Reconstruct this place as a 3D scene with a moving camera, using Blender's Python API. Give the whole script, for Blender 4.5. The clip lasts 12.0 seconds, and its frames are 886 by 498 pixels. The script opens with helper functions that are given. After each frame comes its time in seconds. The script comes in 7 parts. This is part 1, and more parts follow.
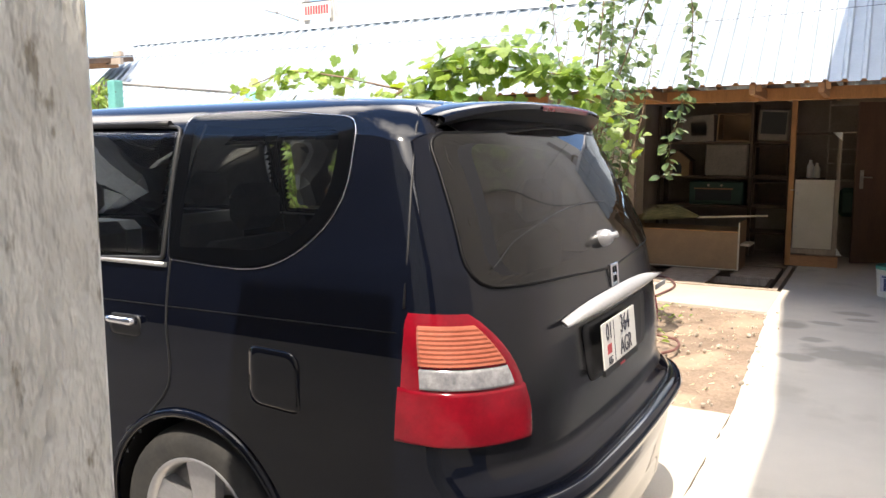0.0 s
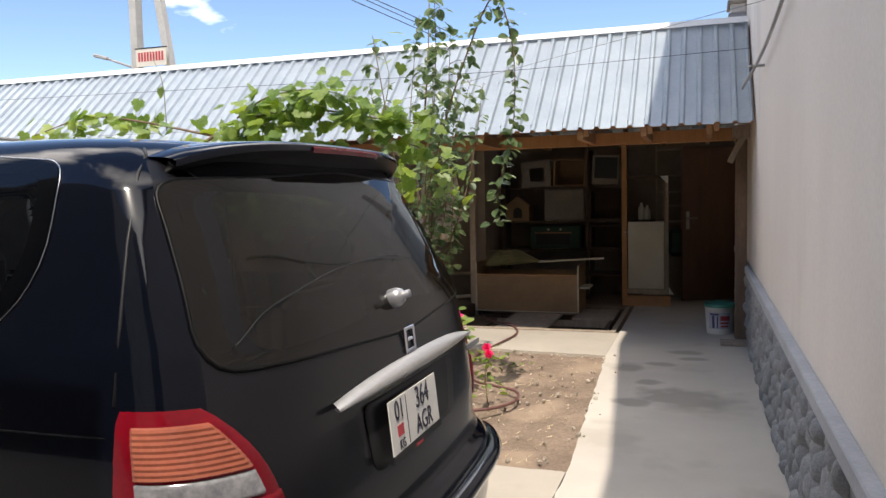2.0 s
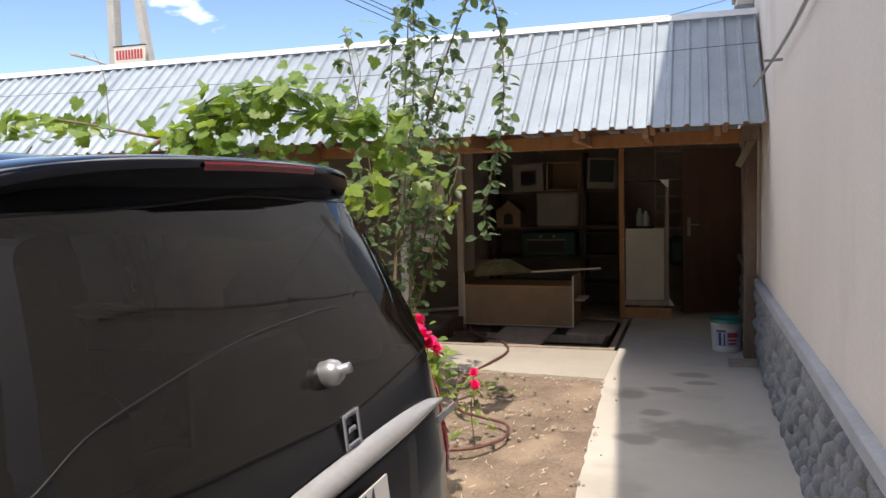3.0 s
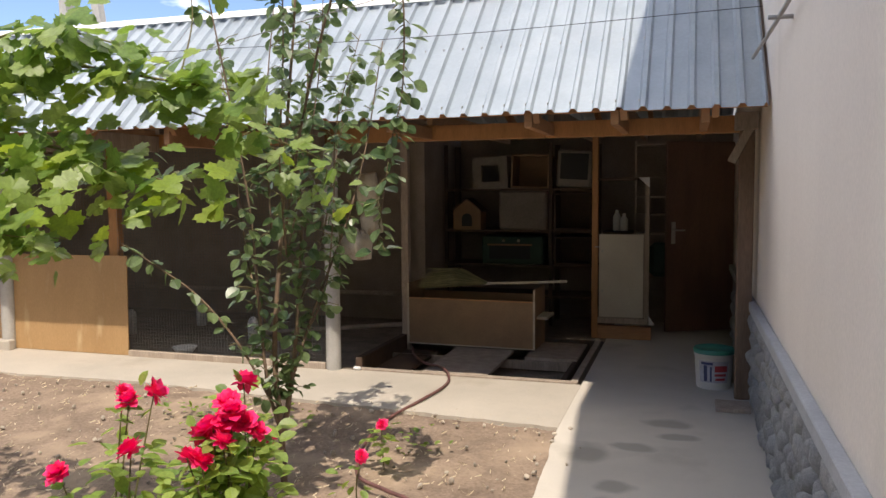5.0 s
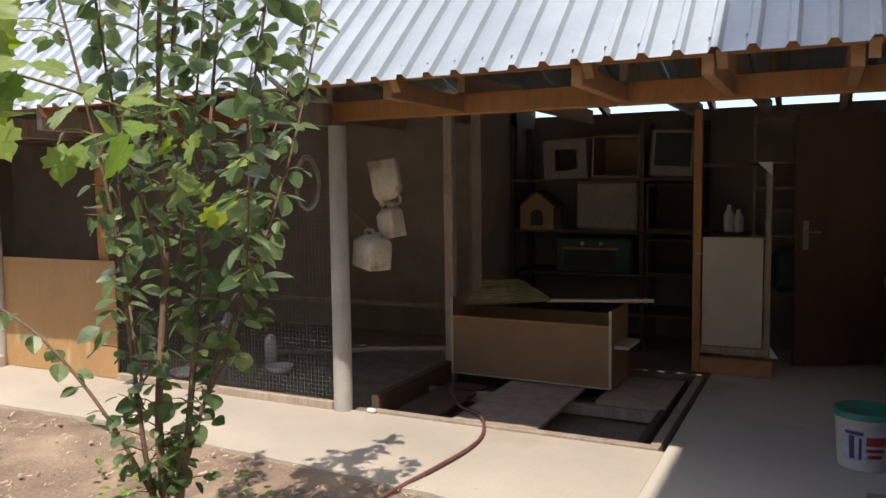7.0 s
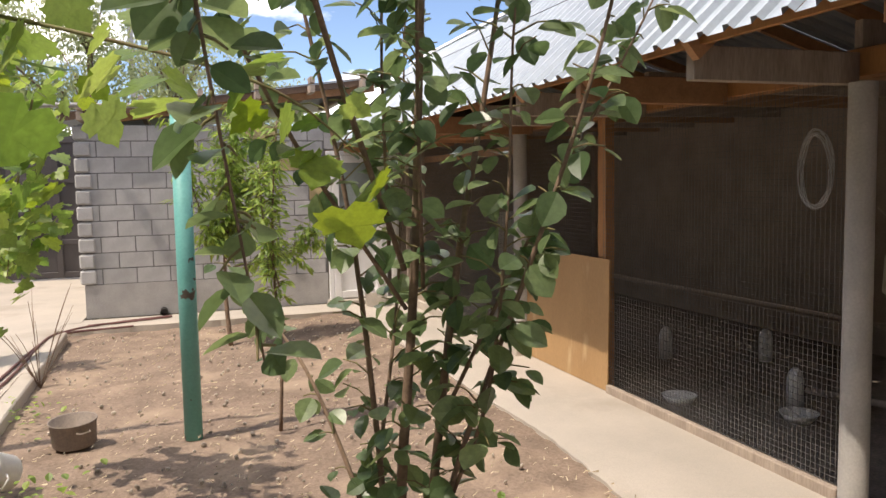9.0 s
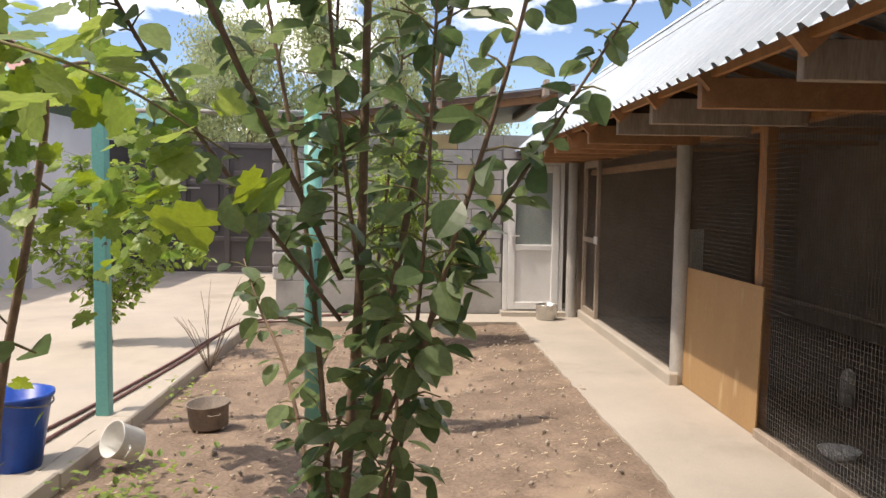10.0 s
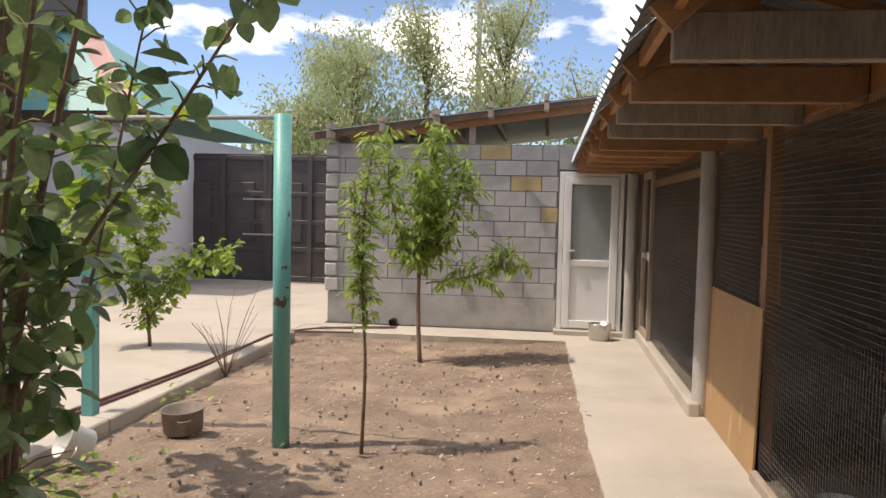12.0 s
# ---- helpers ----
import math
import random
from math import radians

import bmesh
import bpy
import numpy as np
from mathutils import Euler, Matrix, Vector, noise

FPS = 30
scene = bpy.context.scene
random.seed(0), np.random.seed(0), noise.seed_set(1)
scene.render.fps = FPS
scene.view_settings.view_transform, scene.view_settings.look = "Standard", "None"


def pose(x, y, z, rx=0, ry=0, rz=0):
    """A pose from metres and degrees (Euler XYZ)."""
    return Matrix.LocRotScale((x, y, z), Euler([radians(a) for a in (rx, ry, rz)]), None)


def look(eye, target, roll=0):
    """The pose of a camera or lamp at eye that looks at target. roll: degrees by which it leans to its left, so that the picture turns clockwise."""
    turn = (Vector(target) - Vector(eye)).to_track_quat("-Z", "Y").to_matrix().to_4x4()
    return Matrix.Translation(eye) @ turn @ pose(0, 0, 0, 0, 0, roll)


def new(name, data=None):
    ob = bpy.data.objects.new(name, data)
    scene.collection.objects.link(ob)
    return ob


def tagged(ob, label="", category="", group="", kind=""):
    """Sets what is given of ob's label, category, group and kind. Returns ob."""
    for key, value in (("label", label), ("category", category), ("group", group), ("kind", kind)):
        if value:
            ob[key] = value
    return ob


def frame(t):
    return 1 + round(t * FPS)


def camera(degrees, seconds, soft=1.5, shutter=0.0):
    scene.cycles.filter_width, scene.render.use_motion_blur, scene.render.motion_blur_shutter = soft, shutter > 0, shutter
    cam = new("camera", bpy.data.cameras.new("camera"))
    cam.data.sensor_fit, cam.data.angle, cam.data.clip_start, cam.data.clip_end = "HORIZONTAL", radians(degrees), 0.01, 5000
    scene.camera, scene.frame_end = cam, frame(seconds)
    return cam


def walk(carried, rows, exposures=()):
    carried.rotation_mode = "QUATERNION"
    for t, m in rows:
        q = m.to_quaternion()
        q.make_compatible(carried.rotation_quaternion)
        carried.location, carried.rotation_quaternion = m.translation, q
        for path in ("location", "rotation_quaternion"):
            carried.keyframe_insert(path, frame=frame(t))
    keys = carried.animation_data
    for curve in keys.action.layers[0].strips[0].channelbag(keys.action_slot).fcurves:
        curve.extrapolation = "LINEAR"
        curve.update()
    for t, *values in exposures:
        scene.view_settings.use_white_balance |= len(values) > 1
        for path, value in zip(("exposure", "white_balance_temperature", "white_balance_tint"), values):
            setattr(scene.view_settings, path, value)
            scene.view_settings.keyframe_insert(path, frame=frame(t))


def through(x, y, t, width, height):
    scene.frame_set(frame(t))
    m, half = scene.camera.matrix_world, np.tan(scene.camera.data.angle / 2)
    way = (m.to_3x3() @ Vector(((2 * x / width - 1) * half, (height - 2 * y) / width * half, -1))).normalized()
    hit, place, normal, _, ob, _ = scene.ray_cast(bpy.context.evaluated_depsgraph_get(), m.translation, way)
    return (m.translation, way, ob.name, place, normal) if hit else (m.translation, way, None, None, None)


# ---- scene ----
cam = camera(59.1, 12.0)
# seconds, x, y, z, yaw, pitch, roll
PATH = [
    (0.0, 0.101, 0.107, 1.545, 28.76, -7.37, 0.17),
    (0.5, 0.122, 0.116, 1.557, 23.77, -5.82, 1.05),
    (1.0, 0.122, 0.132, 1.564, 20.86, -4.80, 1.23),
    (1.5, 0.128, 0.265, 1.546, 19.27, -4.24, 1.30),
    (2.0, 0.169, 0.557, 1.539, 18.39, -3.97, 1.23),
    (2.5, 0.107, 0.896, 1.536, 18.08, -3.91, 1.29),
    (3.0, 0.034, 1.213, 1.605, 17.79, -3.98, 1.32),
    (5.0, 0.118, 2.742, 1.610, 17.39, -4.32, 0.43),
    (5.5, 0.145, 3.159, 1.620, 18.16, -4.38, 0.35),
    (6.0, 0.096, 3.592, 1.623, 19.41, -4.48, 0.39),
    (6.5, 0.119, 4.062, 1.605, 21.41, -4.54, 0.54),
    (8.5, -0.001, 5.823, 1.530, 56.91, -5.03, 1.32),
    (9.0, -0.125, 6.123, 1.569, 71.15, -4.80, 1.08),
    (9.5, -0.106, 6.513, 1.566, 81.94, -4.22, 0.03),
    (10.0, -0.165, 6.847, 1.554, 87.98, -3.92, -0.77),
    (10.5, -0.320, 7.077, 1.550, 90.87, -3.88, -0.95),
    (11.0, -0.349, 7.376, 1.539, 93.45, -3.76, -1.15),
    (11.5, -0.383, 7.672, 1.534, 95.67, -3.48, -1.27),
    (12.0, -0.492, 7.899, 1.516, 97.80, -2.90, -1.30),
]
walk(cam, [(t, pose(x, y, z, 90 + pitch, roll, yaw)) for t, x, y, z, yaw, pitch, roll in PATH],
     exposures=[(0, 2.24, 7150, 12), (0.4, 1.74, 7150, 12), (0.9, 1.34, 7050, 12), (1.5, 1.23, 7000, 12), (3.0, 1.25, 7000, 13), (5.0, 1.22, 7150, 13), (6.5, 1.28, 7050, 14), (8.5, 1.18, 7250, 16), (12.0, 0.97, 7300, 16)])

# ---- world, sun, exposure ----
SUN = Vector((0.137, -0.515, 1.0)).normalized()
world = bpy.data.worlds.new("world")
scene.world = world
world.use_nodes = True
wn = world.node_tree
sky = wn.nodes.new("ShaderNodeTexSky")
sky.sky_type, sky.sun_disc = "NISHITA", False
sky.sun_elevation, sky.sun_rotation = math.asin(SUN.z), math.atan2(SUN.x, SUN.y)
sky.air_density, sky.dust_density, sky.ozone_density = 0.75, 0.1, 4.0
# scattered clouds on a flat layer, over-bright and mostly out of view to add fill
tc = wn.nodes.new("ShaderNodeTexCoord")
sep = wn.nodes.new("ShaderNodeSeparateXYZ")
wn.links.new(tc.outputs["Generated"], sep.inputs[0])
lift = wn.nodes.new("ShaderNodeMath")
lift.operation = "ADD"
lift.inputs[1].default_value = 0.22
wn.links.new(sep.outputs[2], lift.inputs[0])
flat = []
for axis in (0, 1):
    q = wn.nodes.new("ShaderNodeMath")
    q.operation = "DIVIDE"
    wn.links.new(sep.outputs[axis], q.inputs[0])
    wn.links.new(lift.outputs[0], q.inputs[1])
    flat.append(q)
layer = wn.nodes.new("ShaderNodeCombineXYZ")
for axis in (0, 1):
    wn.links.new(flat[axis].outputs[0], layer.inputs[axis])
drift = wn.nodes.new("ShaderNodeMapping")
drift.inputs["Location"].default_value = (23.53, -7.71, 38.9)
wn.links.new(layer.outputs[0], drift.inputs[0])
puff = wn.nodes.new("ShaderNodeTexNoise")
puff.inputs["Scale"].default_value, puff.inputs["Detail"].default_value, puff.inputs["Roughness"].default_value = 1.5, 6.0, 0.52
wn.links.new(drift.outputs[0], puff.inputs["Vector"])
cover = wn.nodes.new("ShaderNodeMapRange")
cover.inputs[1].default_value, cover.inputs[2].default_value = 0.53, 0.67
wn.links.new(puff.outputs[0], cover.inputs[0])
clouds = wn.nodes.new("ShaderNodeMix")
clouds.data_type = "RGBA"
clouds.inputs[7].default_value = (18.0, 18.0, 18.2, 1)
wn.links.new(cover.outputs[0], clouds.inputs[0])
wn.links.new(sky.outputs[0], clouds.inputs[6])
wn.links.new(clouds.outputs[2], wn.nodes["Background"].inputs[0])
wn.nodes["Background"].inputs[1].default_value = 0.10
sun_data = bpy.data.lights.new("sun", "SUN")
sun_data.energy, sun_data.angle, sun_data.color = 1.9, radians(0.55), (1.0, 0.95, 0.87)
sun = new("sun", sun_data)
sun.matrix_world = look(SUN * 60, (0, 0, 0))


# ---- small tools ----
def box(bm, x0, x1, y0, y1, z0, z1, m=None):
    vs = [Vector((x, y, z)) for z in (z0, z1) for y in (y0, y1) for x in (x0, x1)]
    if m is not None:
        vs = [m @ v for v in vs]
    v = [bm.verts.new(p) for p in vs]
    for f in ((0, 2, 3, 1), (4, 5, 7, 6), (0, 1, 5, 4), (2, 6, 7, 3), (0, 4, 6, 2), (1, 3, 7, 5)):
        bm.faces.new([v[i] for i in f])
    return bm


def slab(*dims, m=None):
    return box(bmesh.new(), *dims, m=m)


def beam(a, b, w, h, bm=None):
    """A sawn bar from a to b, w wide and h high."""
    a, b = Vector(a), Vector(b)
    bm = bm or bmesh.new()
    d = b - a
    q = d.to_track_quat("X", "Z").to_matrix().to_4x4()
    return box(bm, 0, d.length, -w / 2, w / 2, -h / 2, h / 2, m=Matrix.Translation(a) @ q)


def tube(bm, pts, r0, r1=None, n=8, cap=True):
    """A tapered pipe along the points."""
    r1 = r0 if r1 is None else r1
    pts = [Vector(p) for p in pts]
    rings = []
    side = None
    for i, p in enumerate(pts):
        d = (pts[min(i + 1, len(pts) - 1)] - pts[max(i - 1, 0)]).normalized()
        if side is None:
            side = d.cross(Vector((0.31, 0.17, 0.93))).normalized()
            if side.length < 0.1:
                side = Vector((1, 0, 0))
        side = (side - d * side.dot(d)).normalized()
        up = d.cross(side)
        r = r0 + (r1 - r0) * i / max(1, len(pts) - 1)
        rings.append([bm.verts.new(p + (side * math.cos(a) + up * math.sin(a)) * r) for a in (2 * math.pi * k / n for k in range(n))])
    for a, b in zip(rings, rings[1:]):
        for k in range(n):
            bm.faces.new((a[k], a[(k + 1) % n], b[(k + 1) % n], b[k])).smooth = True
    if cap:
        bm.faces.new(rings[0][::-1])
        bm.faces.new(rings[-1])
    return bm


def lathe(bm, profile, n=24, centre=(0, 0, 0)):
    """Turned shape: (radius, height) pairs about a vertical axis."""
    c = Vector(centre)
    rings = [[bm.verts.new(c + Vector((r * math.cos(2 * math.pi * k / n), r * math.sin(2 * math.pi * k / n), z))) for k in range(n)] for r, z in profile]
    for a, b in zip(rings, rings[1:]):
        for k in range(n):
            bm.faces.new((a[k], a[(k + 1) % n], b[(k + 1) % n], b[k])).smooth = True
    return bm


def disc(bm, r, z, n=24, centre=(0, 0, 0)):
    c = Vector(centre)
    bm.faces.new([bm.verts.new(c + Vector((r * math.cos(2 * math.pi * k / n), r * math.sin(2 * math.pi * k / n), z))) for k in range(n)])
    return bm


def smooth_path(pts, steps=6):
    """Points of a soft curve through pts."""
    p = [Vector(q) for q in pts]
    p = [2 * p[0] - p[1]] + p + [2 * p[-1] - p[-2]]
    out = []
    for i in range(1, len(p) - 2):
        for k in range(steps):
            t = k / steps
            a, b, c, d = p[i - 1], p[i], p[i + 1], p[i + 2]
            out.append(0.5 * (2 * b + (c - a) * t + (2 * a - 5 * b + 4 * c - d) * t * t + (3 * b - a - 3 * c + d) * t ** 3))
    out.append(p[-2])
    return out


def part(name, bm, material, parent=None, label="", bevel=0.0):
    """One mesh object of its own from a bmesh; under a thing or a part if parent is given."""
    bmesh.ops.recalc_face_normals(bm, faces=bm.faces)
    if bevel:
        bmesh.ops.bevel(bm, geom=[e for e in bm.edges if e.calc_face_angle(0) > 0.6], offset=bevel, segments=1, affect="EDGES")
    me = bpy.data.meshes.new(name)
    bm.to_mesh(me)
    bm.free()
    me.materials.append(material)
    ob = new(name, me)
    if parent is not None:
        ob.parent = parent
    if label:
        ob["label"] = label
    return ob


def mesh_from(name, verts, faces, material, parent=None, smooth=False, label=""):
    me = bpy.data.meshes.new(name)
    me.from_pydata([tuple(v) for v in verts], [], [tuple(f) for f in faces])
    if smooth:
        me.shade_smooth()
    me.materials.append(material)
    ob = new(name, me)
    if parent is not None:
        ob.parent = parent
    if label:
        ob["label"] = label
    return ob


def thing(name, label, category, group="", kind="", at=None):
    e = new(name)
    e.empty_display_size = 0.1
    if at is not None:
        e.matrix_world = at
    return tagged(e, label, category, group, kind)


def structure(ob, label, category):
    return tagged(ob, label, category, kind="structure")


# ---- materials ----
def material(name, color, color2=None, rough=0.7, metal=0.0, scale=6.0, fine=80.0, bump=0.2, depth=0.01, var=0.25, stretch=(1, 1, 1),
             spec=0.5, vary=0.0, stain=None, stain_scale=1.2, stain_at=(0.52, 0.66), island=False):
    """A painted, cast or sawn surface: broad patches, fine grain, relief, and stains if a stain colour is given."""
    m = bpy.data.materials.new(name)
    m.use_nodes = True
    t = m.node_tree
    n, l = t.nodes, t.links
    b = n["Principled BSDF"]
    b.inputs["Roughness"].default_value, b.inputs["Metallic"].default_value = rough, metal
    b.inputs["Specular IOR Level"].default_value = spec
    co = n.new("ShaderNodeTexCoord")
    mp = n.new("ShaderNodeMapping")
    mp.inputs["Scale"].default_value = stretch
    l.new(co.outputs["Object"], mp.inputs[0])

    def tex(s, detail=4.0, rough_=0.6):
        x = n.new("ShaderNodeTexNoise")
        x.inputs["Scale"].default_value, x.inputs["Detail"].default_value, x.inputs["Roughness"].default_value = s, detail, rough_
        l.new(mp.outputs[0], x.inputs["Vector"])
        return x

    def mixc(fac, a, c, mode="MIX"):
        x = n.new("ShaderNodeMix")
        x.data_type, x.blend_type = "RGBA", mode
        for sock, v in ((0, fac), (6, a), (7, c)):
            if hasattr(v, "links"):
                l.new(v, x.inputs[sock])
            else:
                x.inputs[sock].default_value = v if sock == 0 else (*v, 1) if len(v) == 3 else v
        return x.outputs[2]

    def ramp(sock, lo, hi):
        x = n.new("ShaderNodeMapRange")
        x.inputs[1].default_value, x.inputs[2].default_value = lo, hi
        l.new(sock, x.inputs[0])
        return x.outputs[0]

    color2 = color2 or tuple(c * (1 - var) for c in color)
    broad, grain = tex(scale), tex(fine, 3.0)
    c = mixc(ramp(broad.outputs[0], 0.35, 0.65), color, color2)
    g = ramp(grain.outputs[0], 0.3, 0.7)
    gm = n.new("ShaderNodeMapRange")
    gm.inputs[3].default_value, gm.inputs[4].default_value = 1 - var * 0.6, 1 + var * 0.4
    l.new(g, gm.inputs[0])
    gc = n.new("ShaderNodeCombineColor")
    for i in range(3):
        l.new(gm.outputs[0], gc.inputs[i])
    c = mixc(1.0, c, gc.outputs[0], "MULTIPLY")
    if stain:
        st = tex(stain_scale, 5.0, 0.55)
        c = mixc(ramp(st.outputs[0], *stain_at), c, stain)
    if vary:
        if island:
            src = n.new("ShaderNodeNewGeometry").outputs["Random Per Island"]
        else:
            src = n.new("ShaderNodeObjectInfo").outputs["Random"]
        hv = n.new("ShaderNodeHueSaturation")
        vm = n.new("ShaderNodeMapRange")
        vm.inputs[3].default_value, vm.inputs[4].default_value = 1 - vary, 1 + vary
        l.new(src, vm.inputs[0])
        l.new(vm.outputs[0], hv.inputs["Value"])
        l.new(c, hv.inputs["Color"])
        c = hv.outputs[0]
    l.new(c, b.inputs["Base Color"])
    if bump:
        bp = n.new("ShaderNodeBump")
        bp.inputs["Strength"].default_value, bp.inputs["Distance"].default_value = bump, depth
        mx = n.new("ShaderNodeMath")
        mx.operation = "MULTIPLY_ADD"
        mx.inputs[1].default_value = 0.5
        l.new(grain.outputs[0], mx.inputs[0])
        l.new(broad.outputs[0], mx.inputs[2])
        l.new(mx.outputs[0], bp.inputs["Height"])
        l.new(bp.outputs[0], b.inputs["Normal"])
    return m


def leaf_material(name, color, color2, gloss=0.45, through=0.35):
    m = bpy.data.materials.new(name)
    m.use_nodes = True
    n, l = m.node_tree.nodes, m.node_tree.links
    b = n["Principled BSDF"]
    b.inputs["Roughness"].default_value = gloss
    isl = n.new("ShaderNodeNewGeometry").outputs["Random Per Island"]
    r = n.new("ShaderNodeValToRGB")
    r.color_ramp.elements[0].color, r.color_ramp.elements[1].color = (*color, 1), (*color2, 1)
    l.new(isl, r.inputs[0])
    co = n.new("ShaderNodeTexCoord")
    x = n.new("ShaderNodeTexNoise")
    x.inputs["Scale"].default_value = 60
    l.new(co.outputs["Object"], x.inputs["Vector"])
    mx = n.new("ShaderNodeMix")
    mx.data_type, mx.blend_type = "RGBA", "OVERLAY"
    mx.inputs[0].default_value = 0.5
    l.new(r.outputs[0], mx.inputs[6])
    l.new(x.outputs[1], mx.inputs[7])
    hs = n.new("ShaderNodeHueSaturation")
    hs.inputs["Saturation"].default_value = 0.0
    l.new(x.outputs[1], hs.inputs["Color"])
    l.new(hs.outputs[0], mx.inputs[7])
    l.new(mx.outputs[2], b.inputs["Base Color"])
    tr = n.new("ShaderNodeBsdfTranslucent")
    hs2 = n.new("ShaderNodeHueSaturation")
    hs2.inputs["Value"].default_value, hs2.inputs["Saturation"].default_value, hs2.inputs["Hue"].default_value = 2.2, 1.1, 0.48
    l.new(mx.outputs[2], hs2.inputs["Color"])
    l.new(hs2.outputs[0], tr.inputs[0])
    ms = n.new("ShaderNodeMixShader")
    ms.inputs[0].default_value = through
    l.new(b.outputs[0], ms.inputs[1])
    l.new(tr.outputs[0], ms.inputs[2])
    l.new(ms.outputs[0], n["Material Output"].inputs[0])
    return m


def glass_material(name, tint, rough=0.02, dust=0.0):
    """Tinted pane: what passes is coloured, the surface mirrors at grazing angles."""
    m = bpy.data.materials.new(name)
    m.use_nodes = True
    n, l = m.node_tree.nodes, m.node_tree.links
    n.remove(n["Principled BSDF"])
    tr = n.new("ShaderNodeBsdfTransparent")
    tr.inputs[0].default_value = (*tint, 1)
    gl = n.new("ShaderNodeBsdfGlossy")
    gl.inputs["Roughness"].default_value = rough
    fr = n.new("ShaderNodeFresnel")
    fr.inputs[0].default_value = 1.52
    ms = n.new("ShaderNodeMixShader")
    l.new(fr.outputs[0], ms.inputs[0])
    l.new(tr.outputs[0], ms.inputs[1])
    l.new(gl.outputs[0], ms.inputs[2])
    out = ms.outputs[0]
    if dust:
        df = n.new("ShaderNodeBsdfDiffuse")
        df.inputs[0].default_value = (0.32, 0.28, 0.23, 1)
        co = n.new("ShaderNodeTexCoord")
        x = n.new("ShaderNodeTexNoise")
        x.inputs["Scale"].default_value, x.inputs["Detail"].default_value = 5.0, 6.0
        l.new(co.outputs["Object"], x.inputs["Vector"])
        mr = n.new("ShaderNodeMapRange")
        mr.inputs[3].default_value, mr.inputs[4].default_value = dust * 0.5, dust * 1.5
        l.new(x.outputs[0], mr.inputs[0])
        m2 = n.new("ShaderNodeMixShader")
        l.new(mr.outputs[0], m2.inputs[0])
        l.new(out, m2.inputs[1])
        l.new(df.outputs[0], m2.inputs[2])
        out = m2.outputs[0]
    l.new(out, n["Material Output"].inputs[0])
    return m


CONCRETE = material("concrete", (0.51, 0.455, 0.385), (0.44, 0.395, 0.335), rough=0.9, scale=1.3, fine=160, bump=0.25, depth=0.004, var=0.18, stain=(0.36, 0.31, 0.25), stain_scale=0.9, stain_at=(0.58, 0.75))
# concrete with damp stains, base paled to lift the lane's shade
CONCRETE_LANE = material("lifted_damp_concrete", (0.60, 0.55, 0.48), (0.53, 0.485, 0.425), rough=0.88, scale=1.3, fine=160, bump=0.25, depth=0.004, var=0.18, stain=(0.46, 0.42, 0.36), stain_scale=1.25, stain_at=(0.56, 0.66))
SOIL = material("soil", (0.30, 0.225, 0.17), (0.215, 0.16, 0.122), rough=1.0, scale=3.0, fine=45, bump=0.8, depth=0.02, var=0.4, spec=0.1, stain=(0.37, 0.28, 0.205), stain_scale=1.6)
GROUND = material("dry_ground", (0.24, 0.19, 0.13), (0.16, 0.15, 0.08), rough=1.0, scale=0.3, fine=14, bump=0.5, depth=0.03, spec=0.1)
PLASTER = material("plaster", (0.84, 0.76, 0.685), (0.78, 0.70, 0.63), rough=0.92, scale=0.9, fine=110, bump=0.5, depth=0.006, var=0.12, stretch=(1, 1, 0.45), stain=(0.66, 0.59, 0.52), stain_scale=1.1, stain_at=(0.6, 0.8))
# render darkened to paint the shade between the plinth stones
PLINTH = material("shaded_plinth_render", (0.24, 0.245, 0.25), (0.19, 0.195, 0.20), rough=0.95, scale=5, fine=70, bump=0.6, depth=0.01, var=0.25)
PLINTH_CAP = material("plinth_cap", (0.42, 0.435, 0.46), rough=0.85, scale=4, fine=60, bump=0.3, var=0.15)
BLOCK = material("cement_block", (0.45, 0.445, 0.435), (0.38, 0.375, 0.365), rough=0.95, scale=6, fine=120, bump=0.5, depth=0.005, var=0.2, vary=0.1)
BLOCK_TAN = material("tan_block", (0.48, 0.38, 0.20), (0.40, 0.32, 0.17), rough=0.95, scale=6, fine=120, bump=0.5, depth=0.005, var=0.2)
MORTAR = material("mortar", (0.42, 0.405, 0.385), rough=0.95, scale=4, fine=90, bump=0.4, var=0.2)
JOINT = material("block_joint", (0.20, 0.195, 0.19), rough=0.95, scale=4, fine=90, bump=0.4, var=0.2)
ROOF = material("galvanised_sheet", (0.43, 0.485, 0.525), (0.36, 0.415, 0.46), rough=0.42, metal=0.5, scale=2.5, fine=40, bump=0.05, var=0.12, vary=0.05, stain=(0.42, 0.46, 0.5), stain_scale=1.4, stain_at=(0.6, 0.8))
WOOD = material("planed_timber", (0.47, 0.25, 0.125), (0.38, 0.19, 0.09), rough=0.65, scale=5, fine=40, bump=0.25, depth=0.004, var=0.3, stretch=(0.3, 2.0, 2.0), vary=0.2)
WOOD_RAW = material("raw_rafter_timber", (0.47, 0.285, 0.16), (0.38, 0.22, 0.12), rough=0.75, scale=5, fine=40, bump=0.3, depth=0.004, var=0.3, stretch=(2.0, 0.3, 2.0), vary=0.15)
WOOD_ORANGE = material("varnished_timber", (0.52, 0.25, 0.095), (0.42, 0.195, 0.07), rough=0.5, scale=5, fine=50, bump=0.2, depth=0.004, var=0.25, stretch=(2, 2, 0.3), vary=0.1)
WOOD_GREY = material("weathered_timber", (0.43, 0.35, 0.28), (0.33, 0.265, 0.21), rough=0.9, scale=5, fine=50, bump=0.4, depth=0.006, var=0.35, stretch=(2, 2, 0.3), vary=0.15)
